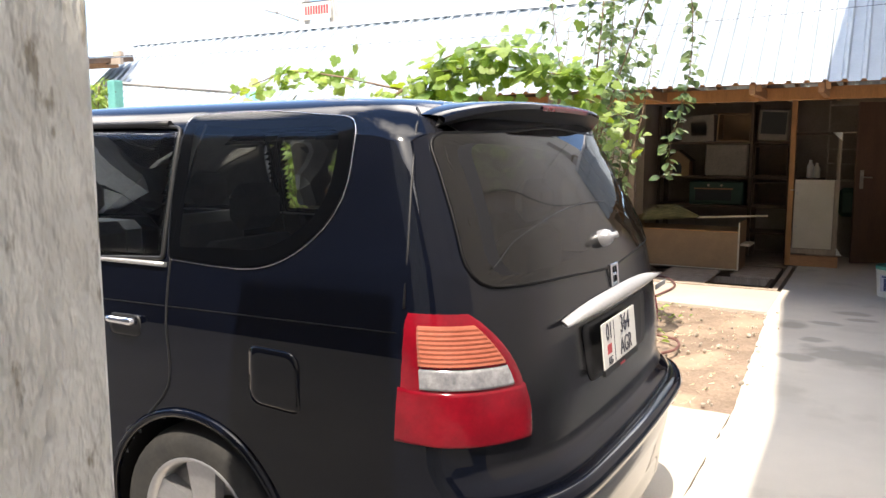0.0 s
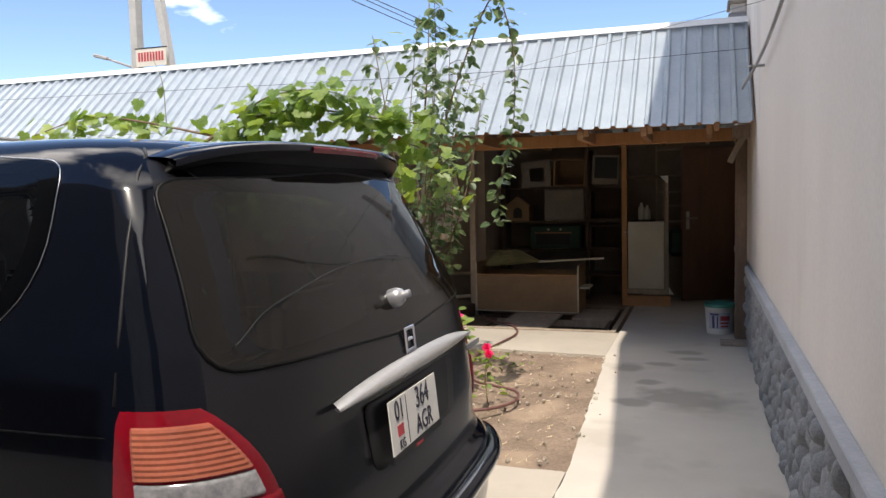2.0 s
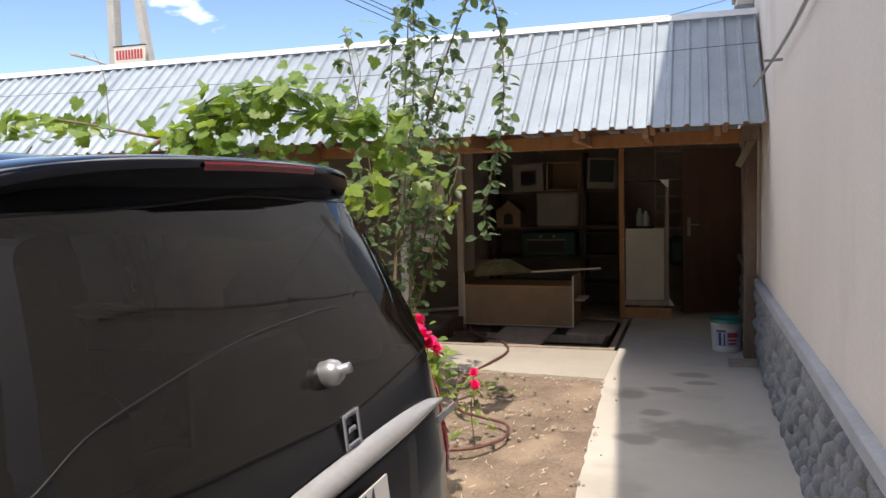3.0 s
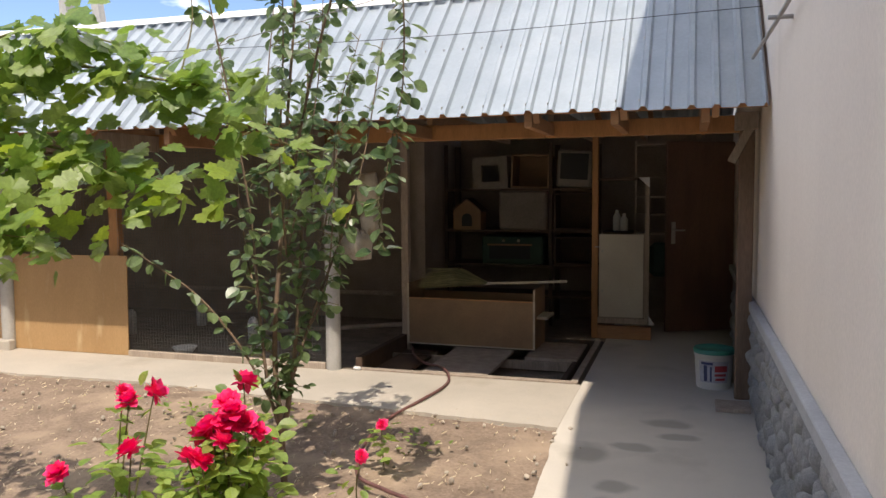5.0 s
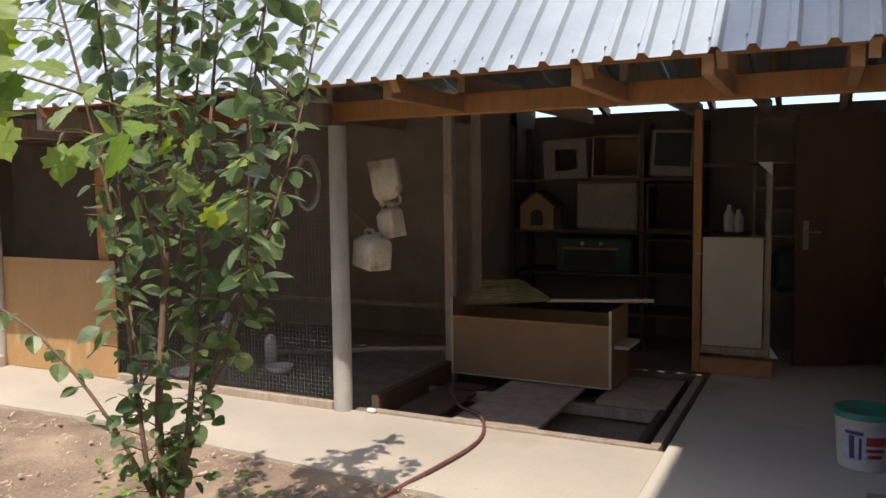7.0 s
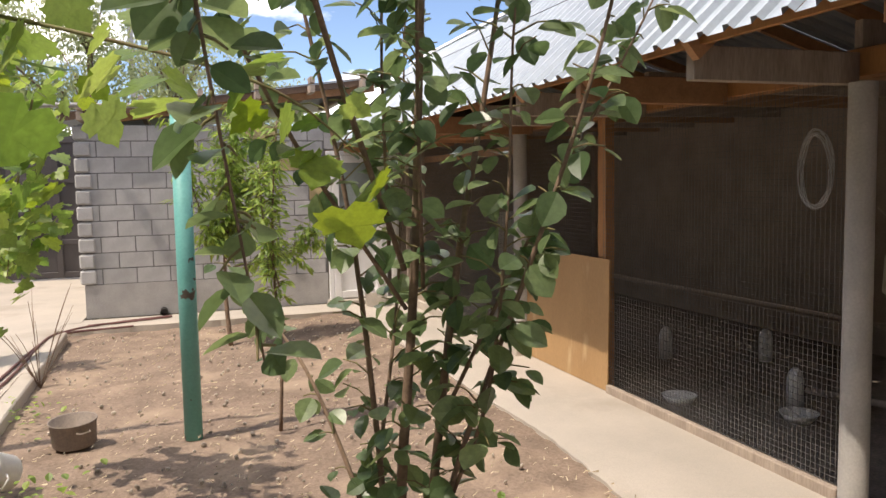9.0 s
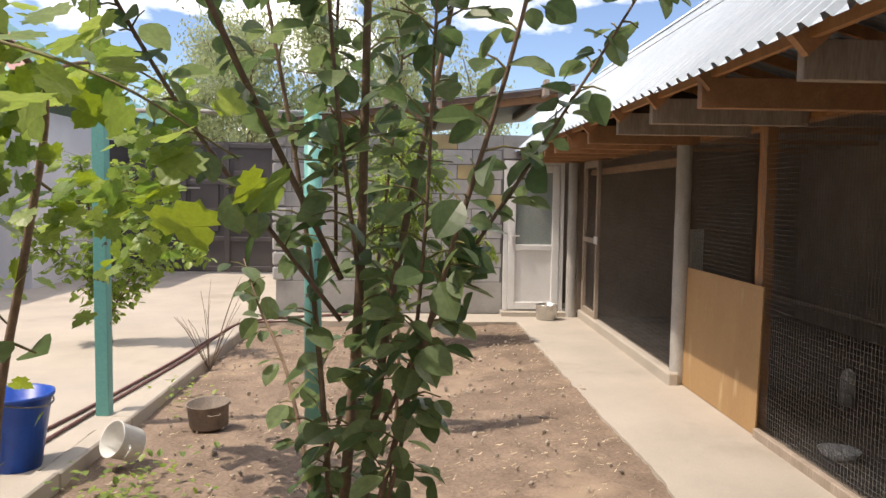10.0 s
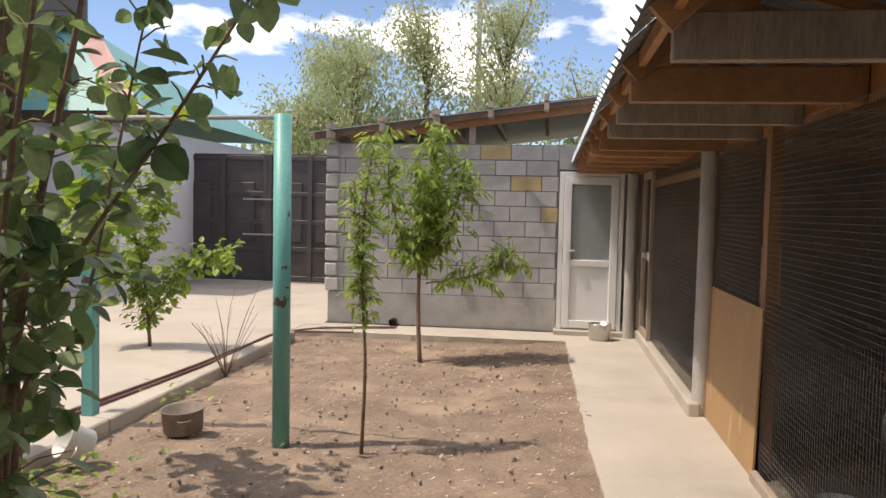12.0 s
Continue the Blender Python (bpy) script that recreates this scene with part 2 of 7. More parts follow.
POST_BROWN = material("old_brown_timber", (0.23, 0.155, 0.11), (0.17, 0.115, 0.08), rough=0.85, scale=5, fine=50, bump=0.4, depth=0.006, var=0.35, stretch=(2, 2, 0.3))
WOOD_DARK = material("dark_timber", (0.115, 0.07, 0.045), (0.075, 0.048, 0.033), rough=0.8, scale=5, fine=45, bump=0.3, depth=0.005, var=0.35, vary=0.15)
PLY = material("plywood", (0.47, 0.29, 0.135), (0.41, 0.245, 0.11), rough=0.6, scale=2, fine=55, bump=0.1, depth=0.002, var=0.16, stretch=(1.6, 1.6, 0.5), stain=(0.55, 0.39, 0.22), stain_scale=4, stain_at=(0.58, 0.75))
CHIP = material("chipboard", (0.32, 0.20, 0.11), (0.26, 0.16, 0.09), rough=0.75, scale=4, fine=140, bump=0.15, depth=0.003, var=0.25)
EDGING = material("pale_edging", (0.62, 0.55, 0.43), rough=0.7, scale=5, fine=60, bump=0.1, var=0.2)
WHITE_PANEL = material("off_white_board", (0.68, 0.63, 0.54), (0.6, 0.55, 0.46), rough=0.6, scale=2, fine=70, bump=0.08, var=0.12)
DOOR_BROWN = material("brown_door_film", (0.21, 0.115, 0.08), (0.165, 0.09, 0.065), rough=0.5, scale=3, fine=60, bump=0.1, var=0.2, stretch=(2, 2, 0.4))
PVC = material("white_pvc", (0.80, 0.80, 0.80), (0.74, 0.74, 0.73), rough=0.35, scale=3, fine=50, bump=0.03, var=0.06)
STEEL = material("brushed_steel", (0.6, 0.58, 0.55), rough=0.35, metal=0.9, scale=8, fine=60, bump=0.05, var=0.15)
TEAL = material("teal_paint", (0.16, 0.46, 0.42), (0.13, 0.40, 0.37), rough=0.45, scale=4, fine=60, bump=0.15, depth=0.003, var=0.15, stain=(0.09, 0.07, 0.055), stain_scale=9.0, stain_at=(0.625, 0.645))
PIPE_GREY = material("grey_pipe", (0.42, 0.41, 0.40), rough=0.6, scale=5, fine=60, bump=0.1, var=0.2)
POST_CEMENT = material("cement_pipe", (0.47, 0.45, 0.42), (0.40, 0.385, 0.36), rough=0.9, scale=5, fine=80, bump=0.3, depth=0.004, var=0.2)
DIRT = material("litter_floor", (0.30, 0.25, 0.205), (0.21, 0.175, 0.14), rough=1.0, scale=5, fine=60, bump=0.9, depth=0.02, var=0.5, spec=0.1)
COOP_WALL = material("coop_wall", (0.36, 0.29, 0.235), (0.28, 0.225, 0.18), rough=0.95, scale=3, fine=60, bump=0.4, var=0.3)
WIRE = material("galvanised_wire", (0.26, 0.255, 0.245), rough=0.6, metal=0.6, bump=0, var=0.2)
WHITE_PAINT = material("flaking_paint", (0.72, 0.71, 0.65), (0.65, 0.64, 0.58), rough=0.6, scale=10, fine=34, bump=1.0, depth=0.05, var=0.22, stretch=(1, 1, 0.4), stain=(0.33, 0.30, 0.24), stain_scale=16, stain_at=(0.63, 0.67))
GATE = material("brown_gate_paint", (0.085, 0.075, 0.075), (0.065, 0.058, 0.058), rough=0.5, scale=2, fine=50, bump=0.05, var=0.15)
WHITEWASH = material("whitewash", (0.72, 0.72, 0.74), (0.66, 0.66, 0.69), rough=0.9, scale=2, fine=60, bump=0.3, var=0.12)
TEAL_ROOF = material("teal_roof_sheet", (0.13, 0.36, 0.34), (0.11, 0.31, 0.30), rough=0.5, scale=2, fine=30, bump=0.05, var=0.12)
PINK_ROOF = material("pink_roof_sheet", (0.52, 0.30, 0.26), (0.46, 0.26, 0.23), rough=0.6, scale=2, fine=30, bump=0.05, var=0.12)
PLASTIC_WHITE = material("white_plastic", (0.74, 0.73, 0.70), (0.68, 0.67, 0.63), rough=0.4, scale=6, fine=60, bump=0.05, var=0.12)
# white plastic with brown stains, base greyed to paint in the jugs' shade
PLASTIC_GRIMY_SHADED = material("grimy_shaded_plastic", (0.60, 0.55, 0.46), (0.46, 0.40, 0.31), rough=0.5, scale=7, fine=60, bump=0.08, var=0.2, stain=(0.30, 0.22, 0.14), stain_scale=9, stain_at=(0.55, 0.68))
PLASTIC_GREEN = material("green_lid_plastic", (0.03, 0.22, 0.17), rough=0.4, scale=6, fine=60, bump=0.05, var=0.2)
PLASTIC_BLUE = material("blue_plastic", (0.02, 0.10, 0.52), rough=0.35, scale=6, fine=60, bump=0.05, var=0.2)
INK_DARK = material("dark_print", (0.03, 0.03, 0.05), rough=0.5, bump=0, var=0.1)
INK_RED = material("red_print", (0.45, 0.05, 0.06), rough=0.5, bump=0, var=0.1)
HOSE = material("rubber_hose", (0.19, 0.085, 0.075), (0.13, 0.06, 0.055), rough=0.6, scale=12, fine=60, bump=0.2, var=0.25)
BARK = material("bark", (0.25, 0.17, 0.115), (0.17, 0.115, 0.08), rough=0.9, scale=12, fine=70, bump=0.6, depth=0.006, var=0.4)
TWIG = material("green_twig", (0.20, 0.20, 0.07), (0.18, 0.13, 0.06), rough=0.7, scale=12, fine=70, bump=0.2, var=0.3)
APPLE_LEAF = leaf_material("apple_leaf", (0.055, 0.10, 0.042), (0.155, 0.215, 0.095), gloss=0.34, through=0.38)
VINE_LEAF = leaf_material("vine_leaf", (0.10, 0.185, 0.04), (0.22, 0.30, 0.085), gloss=0.42, through=0.40)
YOUNG_LEAF = leaf_material("young_leaf", (0.14, 0.22, 0.03), (0.20, 0.28, 0.045), gloss=0.45, through=0.35)
PEACH_LEAF = leaf_material("peach_leaf", (0.11, 0.19, 0.045), (0.26, 0.35, 0.085), gloss=0.45, through=0.4)
# leaf colour paled to carry the haze of distance
FAR_LEAF_HAZE = leaf_material("hazy_far_foliage", (0.19, 0.235, 0.115), (0.33, 0.36, 0.20), gloss=0.6, through=0.35)
PETAL = leaf_material("rose_petal", (0.72, 0.008, 0.09), (0.90, 0.05, 0.22), gloss=0.5, through=0.15)
CLAY = material("old_pot_metal", (0.27, 0.22, 0.18), (0.20, 0.165, 0.14), rough=0.7, scale=8, fine=60, bump=0.2, var=0.3)
STRAW = material("straw", (0.62, 0.52, 0.37), (0.48, 0.39, 0.26), rough=0.9, bump=0, var=0.3, vary=0.3, island=True)
STRAW_DARK = material("broom_straw", (0.30, 0.27, 0.13), (0.20, 0.19, 0.09), rough=0.9, bump=0, var=0.3, vary=0.4, island=True)
PEBBLE = material("pebble", (0.44, 0.38, 0.31), rough=0.9, scale=20, fine=90, bump=0.2, var=0.2, vary=0.4, island=True)
CAR_PAINT = material("black_car_paint", (0.002, 0.003, 0.007), rough=0.06, scale=3, fine=60, bump=0, var=0.2, spec=0.38)
FRIT = material("black_frit", (0.004, 0.004, 0.005), rough=0.3, bump=0, var=0.2)
CAR_DUSTY = material("dusty_black_paint", (0.010, 0.010, 0.012), (0.007, 0.007, 0.009), rough=0.20, scale=2.5, fine=60, bump=0, var=0.3, spec=0.4)
CAR_TRIM = material("black_trim", (0.012, 0.012, 0.013), rough=0.5, bump=0, var=0.2)
SEAL = material("rubber_seal", (0.006, 0.006, 0.007), rough=0.4, bump=0, var=0.2, spec=0.15)
CHROME = material("chrome", (0.8, 0.8, 0.82), rough=0.12, metal=1.0, bump=0, var=0.05)
SILVER = material("silver_garnish", (0.52, 0.51, 0.50), rough=0.35, metal=0.6, scale=6, fine=60, bump=0, var=0.1)
RUBBER = material("tyre_rubber", (0.02, 0.02, 0.02), (0.035, 0.033, 0.03), rough=0.85, scale=8, fine=60, bump=0.2, var=0.3)
ALLOY = material("alloy_wheel", (0.52, 0.52, 0.53), rough=0.35, metal=0.8, bump=0, var=0.1)
LAMP_RED = material("red_lens", (0.21, 0.003, 0.011), (0.15, 0.002, 0.008), rough=0.12, scale=9, fine=90, bump=0, var=0.15)
LAMP_ORANGE = material("orange_lens", (0.38, 0.115, 0.07), (0.30, 0.085, 0.05), rough=0.15, scale=9, fine=90, bump=0, var=0.15)
LAMP_CLEAR = material("clear_lens", (0.42, 0.42, 0.43), (0.24, 0.24, 0.26), rough=0.15, metal=0.3, scale=26, fine=90, bump=0, var=0.3)
PLATE = material("number_plate", (0.72, 0.71, 0.68), rough=0.45, bump=0, var=0.06)
GLASS_DARK = glass_material("privacy_glass", (0.44, 0.46, 0.47), 0.012)
GLASS_REAR = glass_material("dusty_privacy_glass", (0.13, 0.135, 0.14), 0.02, dust=0.022)
GLASS_CLEAR = glass_material("window_glass", (0.86, 0.90, 0.89), 0.015)
SEAT = material("seat_cloth", (0.20, 0.19, 0.175), rough=0.9, scale=8, fine=120, bump=0.2, var=0.2)
STONE = material("rough_stone_render", (0.36, 0.365, 0.37), (0.26, 0.265, 0.275), rough=0.95, scale=7, fine=60, bump=0.6, depth=0.012, var=0.3, vary=0.10)



def damp_spots(m, spots, colour):
    """Dark damp patches with ragged edges at the given x, y and half-widths."""
    t = m.node_tree
    n, l = t.nodes, t.links
    b = n["Principled BSDF"]
    co = n.new("ShaderNodeTexCoord")
    ns = n.new("ShaderNodeTexNoise")
    ns.inputs["Scale"].default_value, ns.inputs["Detail"].default_value = 5.0, 5.0
    l.new(co.outputs["Object"], ns.inputs["Vector"])
    least = None
    for x, y, rx, ry in spots:
        mp = n.new("ShaderNodeMapping")
        mp.inputs["Location"].default_value = (-x / rx, -y / ry, 0)
        mp.inputs["Scale"].default_value = (1 / rx, 1 / ry, 0)
        l.new(co.outputs["Object"], mp.inputs[0])
        ln = n.new("ShaderNodeVectorMath")
        ln.operation = "LENGTH"
        l.new(mp.outputs[0], ln.inputs[0])
        if least is None:
            least = ln.outputs["Value"]
        else:
            mn = n.new("ShaderNodeMath")
            mn.operation = "MINIMUM"
            l.new(least, mn.inputs[0])
            l.new(ln.outputs["Value"], mn.inputs[1])
            least = mn.outputs[0]
    ad = n.new("ShaderNodeMath")
    ad.operation = "MULTIPLY_ADD"
    ad.inputs[1].default_value = 1.7
    l.new(ns.outputs[0], ad.inputs[0])
    l.new(least, ad.inputs[2])
    mr = n.new("ShaderNodeMapRange")
    mr.inputs[1].default_value, mr.inputs[2].default_value, mr.inputs[3].default_value, mr.inputs[4].default_value = 1.50, 2.05, 0.62, 0.0
    l.new(ad.outputs[0], mr.inputs[0])
    mx = n.new("ShaderNodeMix")
    mx.data_type = "RGBA"
    l.new(mr.outputs[0], mx.inputs[0])
    l.new(b.inputs["Base Color"].links[0].from_socket, mx.inputs[6])
    mx.inputs[7].default_value = (*colour, 1)
    l.new(mx.outputs[2], b.inputs["Base Color"])


damp_spots(CONCRETE_LANE, [(0.02, 6.50, 0.36, 0.30), (-0.30, 6.32, 0.16, 0.12), (-0.18, 7.64, 0.13, 0.09), (-0.45, 7.45, 0.14, 0.18), (0.08, 7.92, 0.13, 0.07), (-0.23, 6.95, 0.11, 0.08), (0.0, 8.2, 0.16, 0.1)], (0.25, 0.225, 0.19))

# ---- ground ----
rnd = random.Random(7)
g = structure(part("ground", slab(-300, 300, -300, 300, -0.6, -0.16), GROUND), "dry bare ground around the yard", "ground")


def wavy(points, step=0.1, amp=0.009, seed=1):
    """A closed outline with a slightly broken edge."""
    r = random.Random(seed)
    out = []
    for (x0, y0, a), (x1, y1, _) in zip(points, points[1:] + points[:1]):
        n = max(1, int(math.hypot(x1 - x0, y1 - y0) / step)) if a else 1
        for k in range(n):
            j = (r.uniform(-amp, amp), r.uniform(-amp, amp)) if a and k else (0, 0)
            out.append((x0 + (x1 - x0) * k / n + j[0], y0 + (y1 - y0) * k / n + j[1]))
    return out


def plate(name, outline, z0, z1, mat):
    bm = bmesh.new()
    lo = [bm.verts.new((x, y, z0)) for x, y in outline]
    hi = [bm.verts.new((x, y, z1)) for x, y in outline]
    n = len(outline)
    bm.faces.new(hi)
    for k in range(n):
        bm.faces.new((lo[k], lo[(k + 1) % n], hi[(k + 1) % n], hi[k]))
    return part(name, bm, mat)


structure(plate("pavement_yard", wavy([(-17, -5, 0), (-0.62, -5, 0), (-0.55, 4.76, 1), (-9.7, 4.80, 1), (-10.2, 4.80, 0), (-10.2, 5.0, 0), (-17, 5.0, 0)]), -0.14, 0.0, CONCRETE), "pale worn concrete yard", "pavement")
structure(plate("pavement_lane", wavy([(-0.616, -5, 0), (0.62, -5, 0), (0.62, 12.4, 0), (-0.70, 12.4, 0), (-0.70, 7.95, 1), (-0.546, 4.76, 1)], seed=3), -0.14, 0.0, CONCRETE_LANE), "damp-stained concrete lane beside the house", "pavement")
structure(plate("pavement_path", wavy([(-10.2, 4.804, 0), (-9.72, 4.804, 1), (-9.74, 8.12, 1), (-5.6, 8.19, 1), (-4.4, 8.24, 1), (-2.6, 8.10, 1), (-0.704, 7.93, 0), (-0.704, 9.14, 0), (-10.4, 9.14, 0), (-10.4, 4.9, 0)], step=0.09, amp=0.012, seed=5), -0.14, -0.004, CONCRETE), "narrow concrete path along the shed front", "pavement")

def soil_rise(y):
    """The soil climbs to the level of the path along its edge."""
    f = min(1.0, max(0.0, (y - 7.2) / 0.75))
    return 0.052 * f * f * (3 - 2 * f)


# soil bed with clods
nx, ny = 260, 96
sv, sf = [], []
for j in range(ny + 1):
    for i in range(nx + 1):
        x, y = -9.9 + 9.45 * i / nx, 4.70 + 3.55 * j / ny
        z = -0.045 + 0.022 * noise.noise((x * 1.3, y * 1.3, 0)) + 0.014 * noise.noise((x * 6, y * 6, 3)) + 0.010 * noise.noise((x * 17, y * 17, 5))
        sv.append((x, y, z - 0.03 + soil_rise(y)))
for j in range(ny):
    for i in range(nx):
        a = j * (nx + 1) + i
        sf.append((a, a + 1, a + nx + 2, a + nx + 1))
bed = mesh_from("garden_bed", sv, sf, SOIL, smooth=True)
structure(bed, "bare brown soil of the garden bed", "soil")

# kerb along the bed
bm = bmesh.new()
x = -9.4
while x < -3.2:
    w = rnd.uniform(0.9, 1.3)
    box(bm, x + 0.004, min(x + w, -3.2) - 0.004, 4.805 + rnd.uniform(-.01, .01), 4.94, -0.12, 0.035 + rnd.uniform(-0.008, 0.008))
    x += w
structure(part("kerb", bm, CONCRETE, bevel=0.012), "low worn concrete kerb beside the soil", "kerb")

# ---- house ----
HX = 0.62
wall = structure(part("wall_house", slab(HX, HX + 0.4, -5, 13.5, 0, 5.9), PLASTER), "pale beige roughcast plaster house wall", "wall")
# eaves out of view, outline bent to set the shadow edge on the lane
structure(plate("roof_house", [(HX + 5, -5.6), (HX + 5, 13.6), (0.2, 13.6), (0.2, 5.3), (0.504, 1.76), (0.6, -5.6)], 5.9, 6.1, WOOD_GREY), "overhanging house eaves", "roof")
structure(part("plinth_cap", slab(HX - 0.055, HX, -5, 12.4, 0.685, 0.755), PLINTH_CAP, bevel=0.006), "smooth grey cement ledge over the plinth", "trim")
structure(part("plinth", slab(HX - 0.012, HX - 0.004, -5, 12.4, 0, 0.684), PLINTH), "grey cement plinth, darkened as shade between rough stones", "wall")

# ---- shed ----
EY, EZ, RY, RZ, BY, BZ = 8.156, 2.13, 9.45, 3.30, 12.75, 2.38
XL, XR = -11.0, 0.60


def sheet(x0, x1, a, b, lift=0.0, parent=None, name="roof_sheet"):
    """A trapezoid-profiled steel sheet from a (y, z) up to b (y, z)."""
    pitch, prof = 0.155, ((0.0, 0.0), (0.62, 0.0), (0.72, 0.028), (0.90, 0.028))
    d = Vector((0, b[0] - a[0], b[1] - a[1])).normalized()
    nrm = Vector((0, -d.z, d.y))
    verts, faces = [], []
    x, cols = x0, []
    k = 0
    while True:
        px = x0 + pitch * (k // 4) + pitch * prof[k % 4][0]
        if px >= x1:
            cols.append((x1, 0.0))
            break
        cols.append((px, prof[k % 4][1]))
        k += 1
    for cx, h in cols:
        for yy, zz in (a, b):
            p = Vector((cx, yy, zz)) + nrm * (h + lift)
            verts += [p, p - nrm * 0.0012]
    for i in range(len(cols) - 1):
        q = 4 * i
        faces += [(q, q + 4, q + 6, q + 2), (q + 1, q + 3, q + 7, q + 5), (q, q + 1, q + 5, q + 4), (q + 2, q + 6, q + 7, q + 3)]
    return mesh_from(name, verts, faces, ROOF, parent)


shed_roof = thing("roof_shed", "galvanised trapezoidal steel roof over the shed", "roof", kind="structure")
x = XL
i = 0
while x < XR - 0.05:
    x1 = min(x + 1.085, XR)
    sheet(x, x1, (EY, EZ + (i % 2) * 0.004), (RY, RZ + (i % 2) * 0.004), parent=shed_roof)
    sheet(x, x1, (RY, RZ + (i % 2) * 0.004), (BY, BZ + (i % 2) * 0.004), parent=shed_roof)
    x += 1.085
    i += 1
bm2 = slab(XL, XR, -0.11, 0.0, 0.036, 0.040, m=Matrix.Translation((0, RY, RZ)) @ pose(0, 0, 0, math.degrees(math.atan2(RZ - EZ, RY - EY))))
part("ridge_cap", bm2, PVC, shed_roof, "pale folded ridge strip")
bm2 = bmesh.new()
for k in range(70):
    px = XL + 0.1 + 0.155 * k
    for f in (0.06, 0.5, 0.93):
        c = Vector((px, EY + (RY - EY) * f, EZ + (RZ - EZ) * f)) + Vector((0, -0.67, 0.74)) * 0.006
        box(bm2, c.x - 0.009, c.x + 0.009, c.y - 0.009, c.y + 0.009, c.z - 0.008, c.z + 0.008)
tagged(part("roof_screws", bm2, STEEL, shed_roof), kind="stuff")

# timber frame under the roof
frame_shed = thing("timber_frame", "reddish timber beams and rafters under the shed roof", "frame", kind="structure")
x = XL
for x1 in (-8.2, -4.6, -1.02, 0.58):
    part("front_beam", slab(x + 0.003, x1 - 0.003, 9.19, 9.30, 2.034, 2.165), WOOD_ORANGE, frame_shed, bevel=0.005)
    x = x1
part("mesh_head", slab(-10.1, -6.68, 9.085, 9.125, 1.83, 1.90), WOOD_RAW, frame_shed, bevel=0.004)
for k, px in enumerate((-10.25, -9.45, -8.7, -8.0, -7.3, -6.60, -5.62, -4.80, -3.97, -3.04, -2.02, -0.97, -0.37, 0.22)):
    yo = 8.225 + 0.012 * ((k * 7) % 4)
    wood = WOOD_GREY if k in (6, 7, 9) else WOOD
    z0 = 1.994 if k < 10 else 2.045
    part("joist", slab(px - 0.028, px + 0.028, yo, 9.187, z0, 2.144), wood, frame_shed, bevel=0.004)
    part("joist", slab(px - 0.025, px + 0.025, 9.20, 12.3, 2.168, 2.30), WOOD_GREY if k % 2 else WOOD_RAW, frame_shed, bevel=0.004)
    part("rafter", beam((px + 0.06, EY + 0.06, EZ - 0.02), (px + 0.06, RY, RZ - 0.09), 0.045, 0.10), WOOD, frame_shed)
    part("rafter", beam((px + 0.06, RY + 0.02, RZ - 0.09), (px + 0.06, BY, BZ - 0.09), 0.045, 0.10), WOOD, frame_shed)
for k in range(4):
    f = 0.06 + 0.30 * k
    part("batten", beam((XL, EY + (RY - EY) * f + 0.03, EZ + (RZ - EZ) * f - 0.036), (XR, EY + (RY - EY) * f + 0.03, EZ + (RZ - EZ) * f - 0.036), 0.03, 0.06), WOOD_ORANGE, frame_shed)

# walls of the shed and coop
structure(part("wall_coop_back", slab(-10.4, -2.75, 11.95, 12.15, -0.1, 2.50), COOP_WALL), "dark brown boarded wall behind the coop", "wall")
structure(part("wall_shed_back", slab(-2.75, 0.62, 12.72, 12.85, -0.1, 2.295), COOP_WALL), "dark back wall of the store", "wall")
structure(part("wall_coop_side", slab(-2.85, -2.75, 11.2, 12.72, -0.1, 2.36), COOP_WALL), "dark boarded partition", "wall")
structure(part("coop_floor", slab(-10.4, -2.78, 9.145, 11.95, -0.14, -0.02), DIRT), "dark droppings and straw on the coop floor", "floor")
structure(part("pit_floor", slab(-2.78, -0.704, 9.145, 11.1, -0.155, -0.13), DIRT), "dark earth at the bottom of the shallow pit", "floor")
structure(part("store_floor", slab(-2.78, -0.704, 11.1, 12.72, -0.14, -0.01), DIRT), "dark floor of the store", "floor")


def cement_post(px, py, top):
    bm = bmesh.new()
    lathe(bm, [(0.068, -0.05), (0.066, 0.6), (0.063, 1.4), (0.062, top)], 20, (px, py, 0))
    disc(bm, 0.062, top, 20, (px, py, 0))
    return tagged(part("cement_post", bm, POST_CEMENT), "grey cement pipe post carrying the shed beam", "post", "posts of the shed front")


cement_post(-2.93, 9.12, 1.993)
cement_post(-6.62, 9.08, 1.993)
cement_post(-10.22, 8.885, 1.993)
bm = bmesh.new()
prev = None
for k in range(13):
    z = 2.032 * k / 12
    j = 0.012 * noise.noise((z * 4, 1, 2))
    ring = [bm.verts.new((-5.33 + sx * (0.058 + j), 9.20 + sy * 0.035, z)) for sx, sy in ((-1, -1), (1, -1), (1, 1), (-1, 1))]
    if prev:
        for q in range(4):
            bm.faces.new((prev[q], prev[(q + 1) % 4], ring[(q + 1) % 4], ring[q]))
    prev = ring
bm.faces.new(prev)
tagged(part("wooden_post", bm, WOOD_ORANGE), "uneven orange-brown wooden post of the coop front", "post", "posts of the shed front")
tagged(part("wooden_post", slab(-2.745, -2.665, 10.40, 10.48, -0.15, 2.168), WOOD_GREY, bevel=0.006), "grey weathered wooden post inside the shed", "post", "posts of the shed front")
p = thing("corner_post", "weathered square wooden post beside the house wall", "post")
part("post", slab(0.475, 0.585, 8.99, 9.10, 0, 2.034), POST_BROWN, p, bevel=0.008)
part("brace", beam((0.42, 8.985, 1.80), (0.55, 8.965, 2.06), 0.03, 0.06), WOOD_GREY, p)
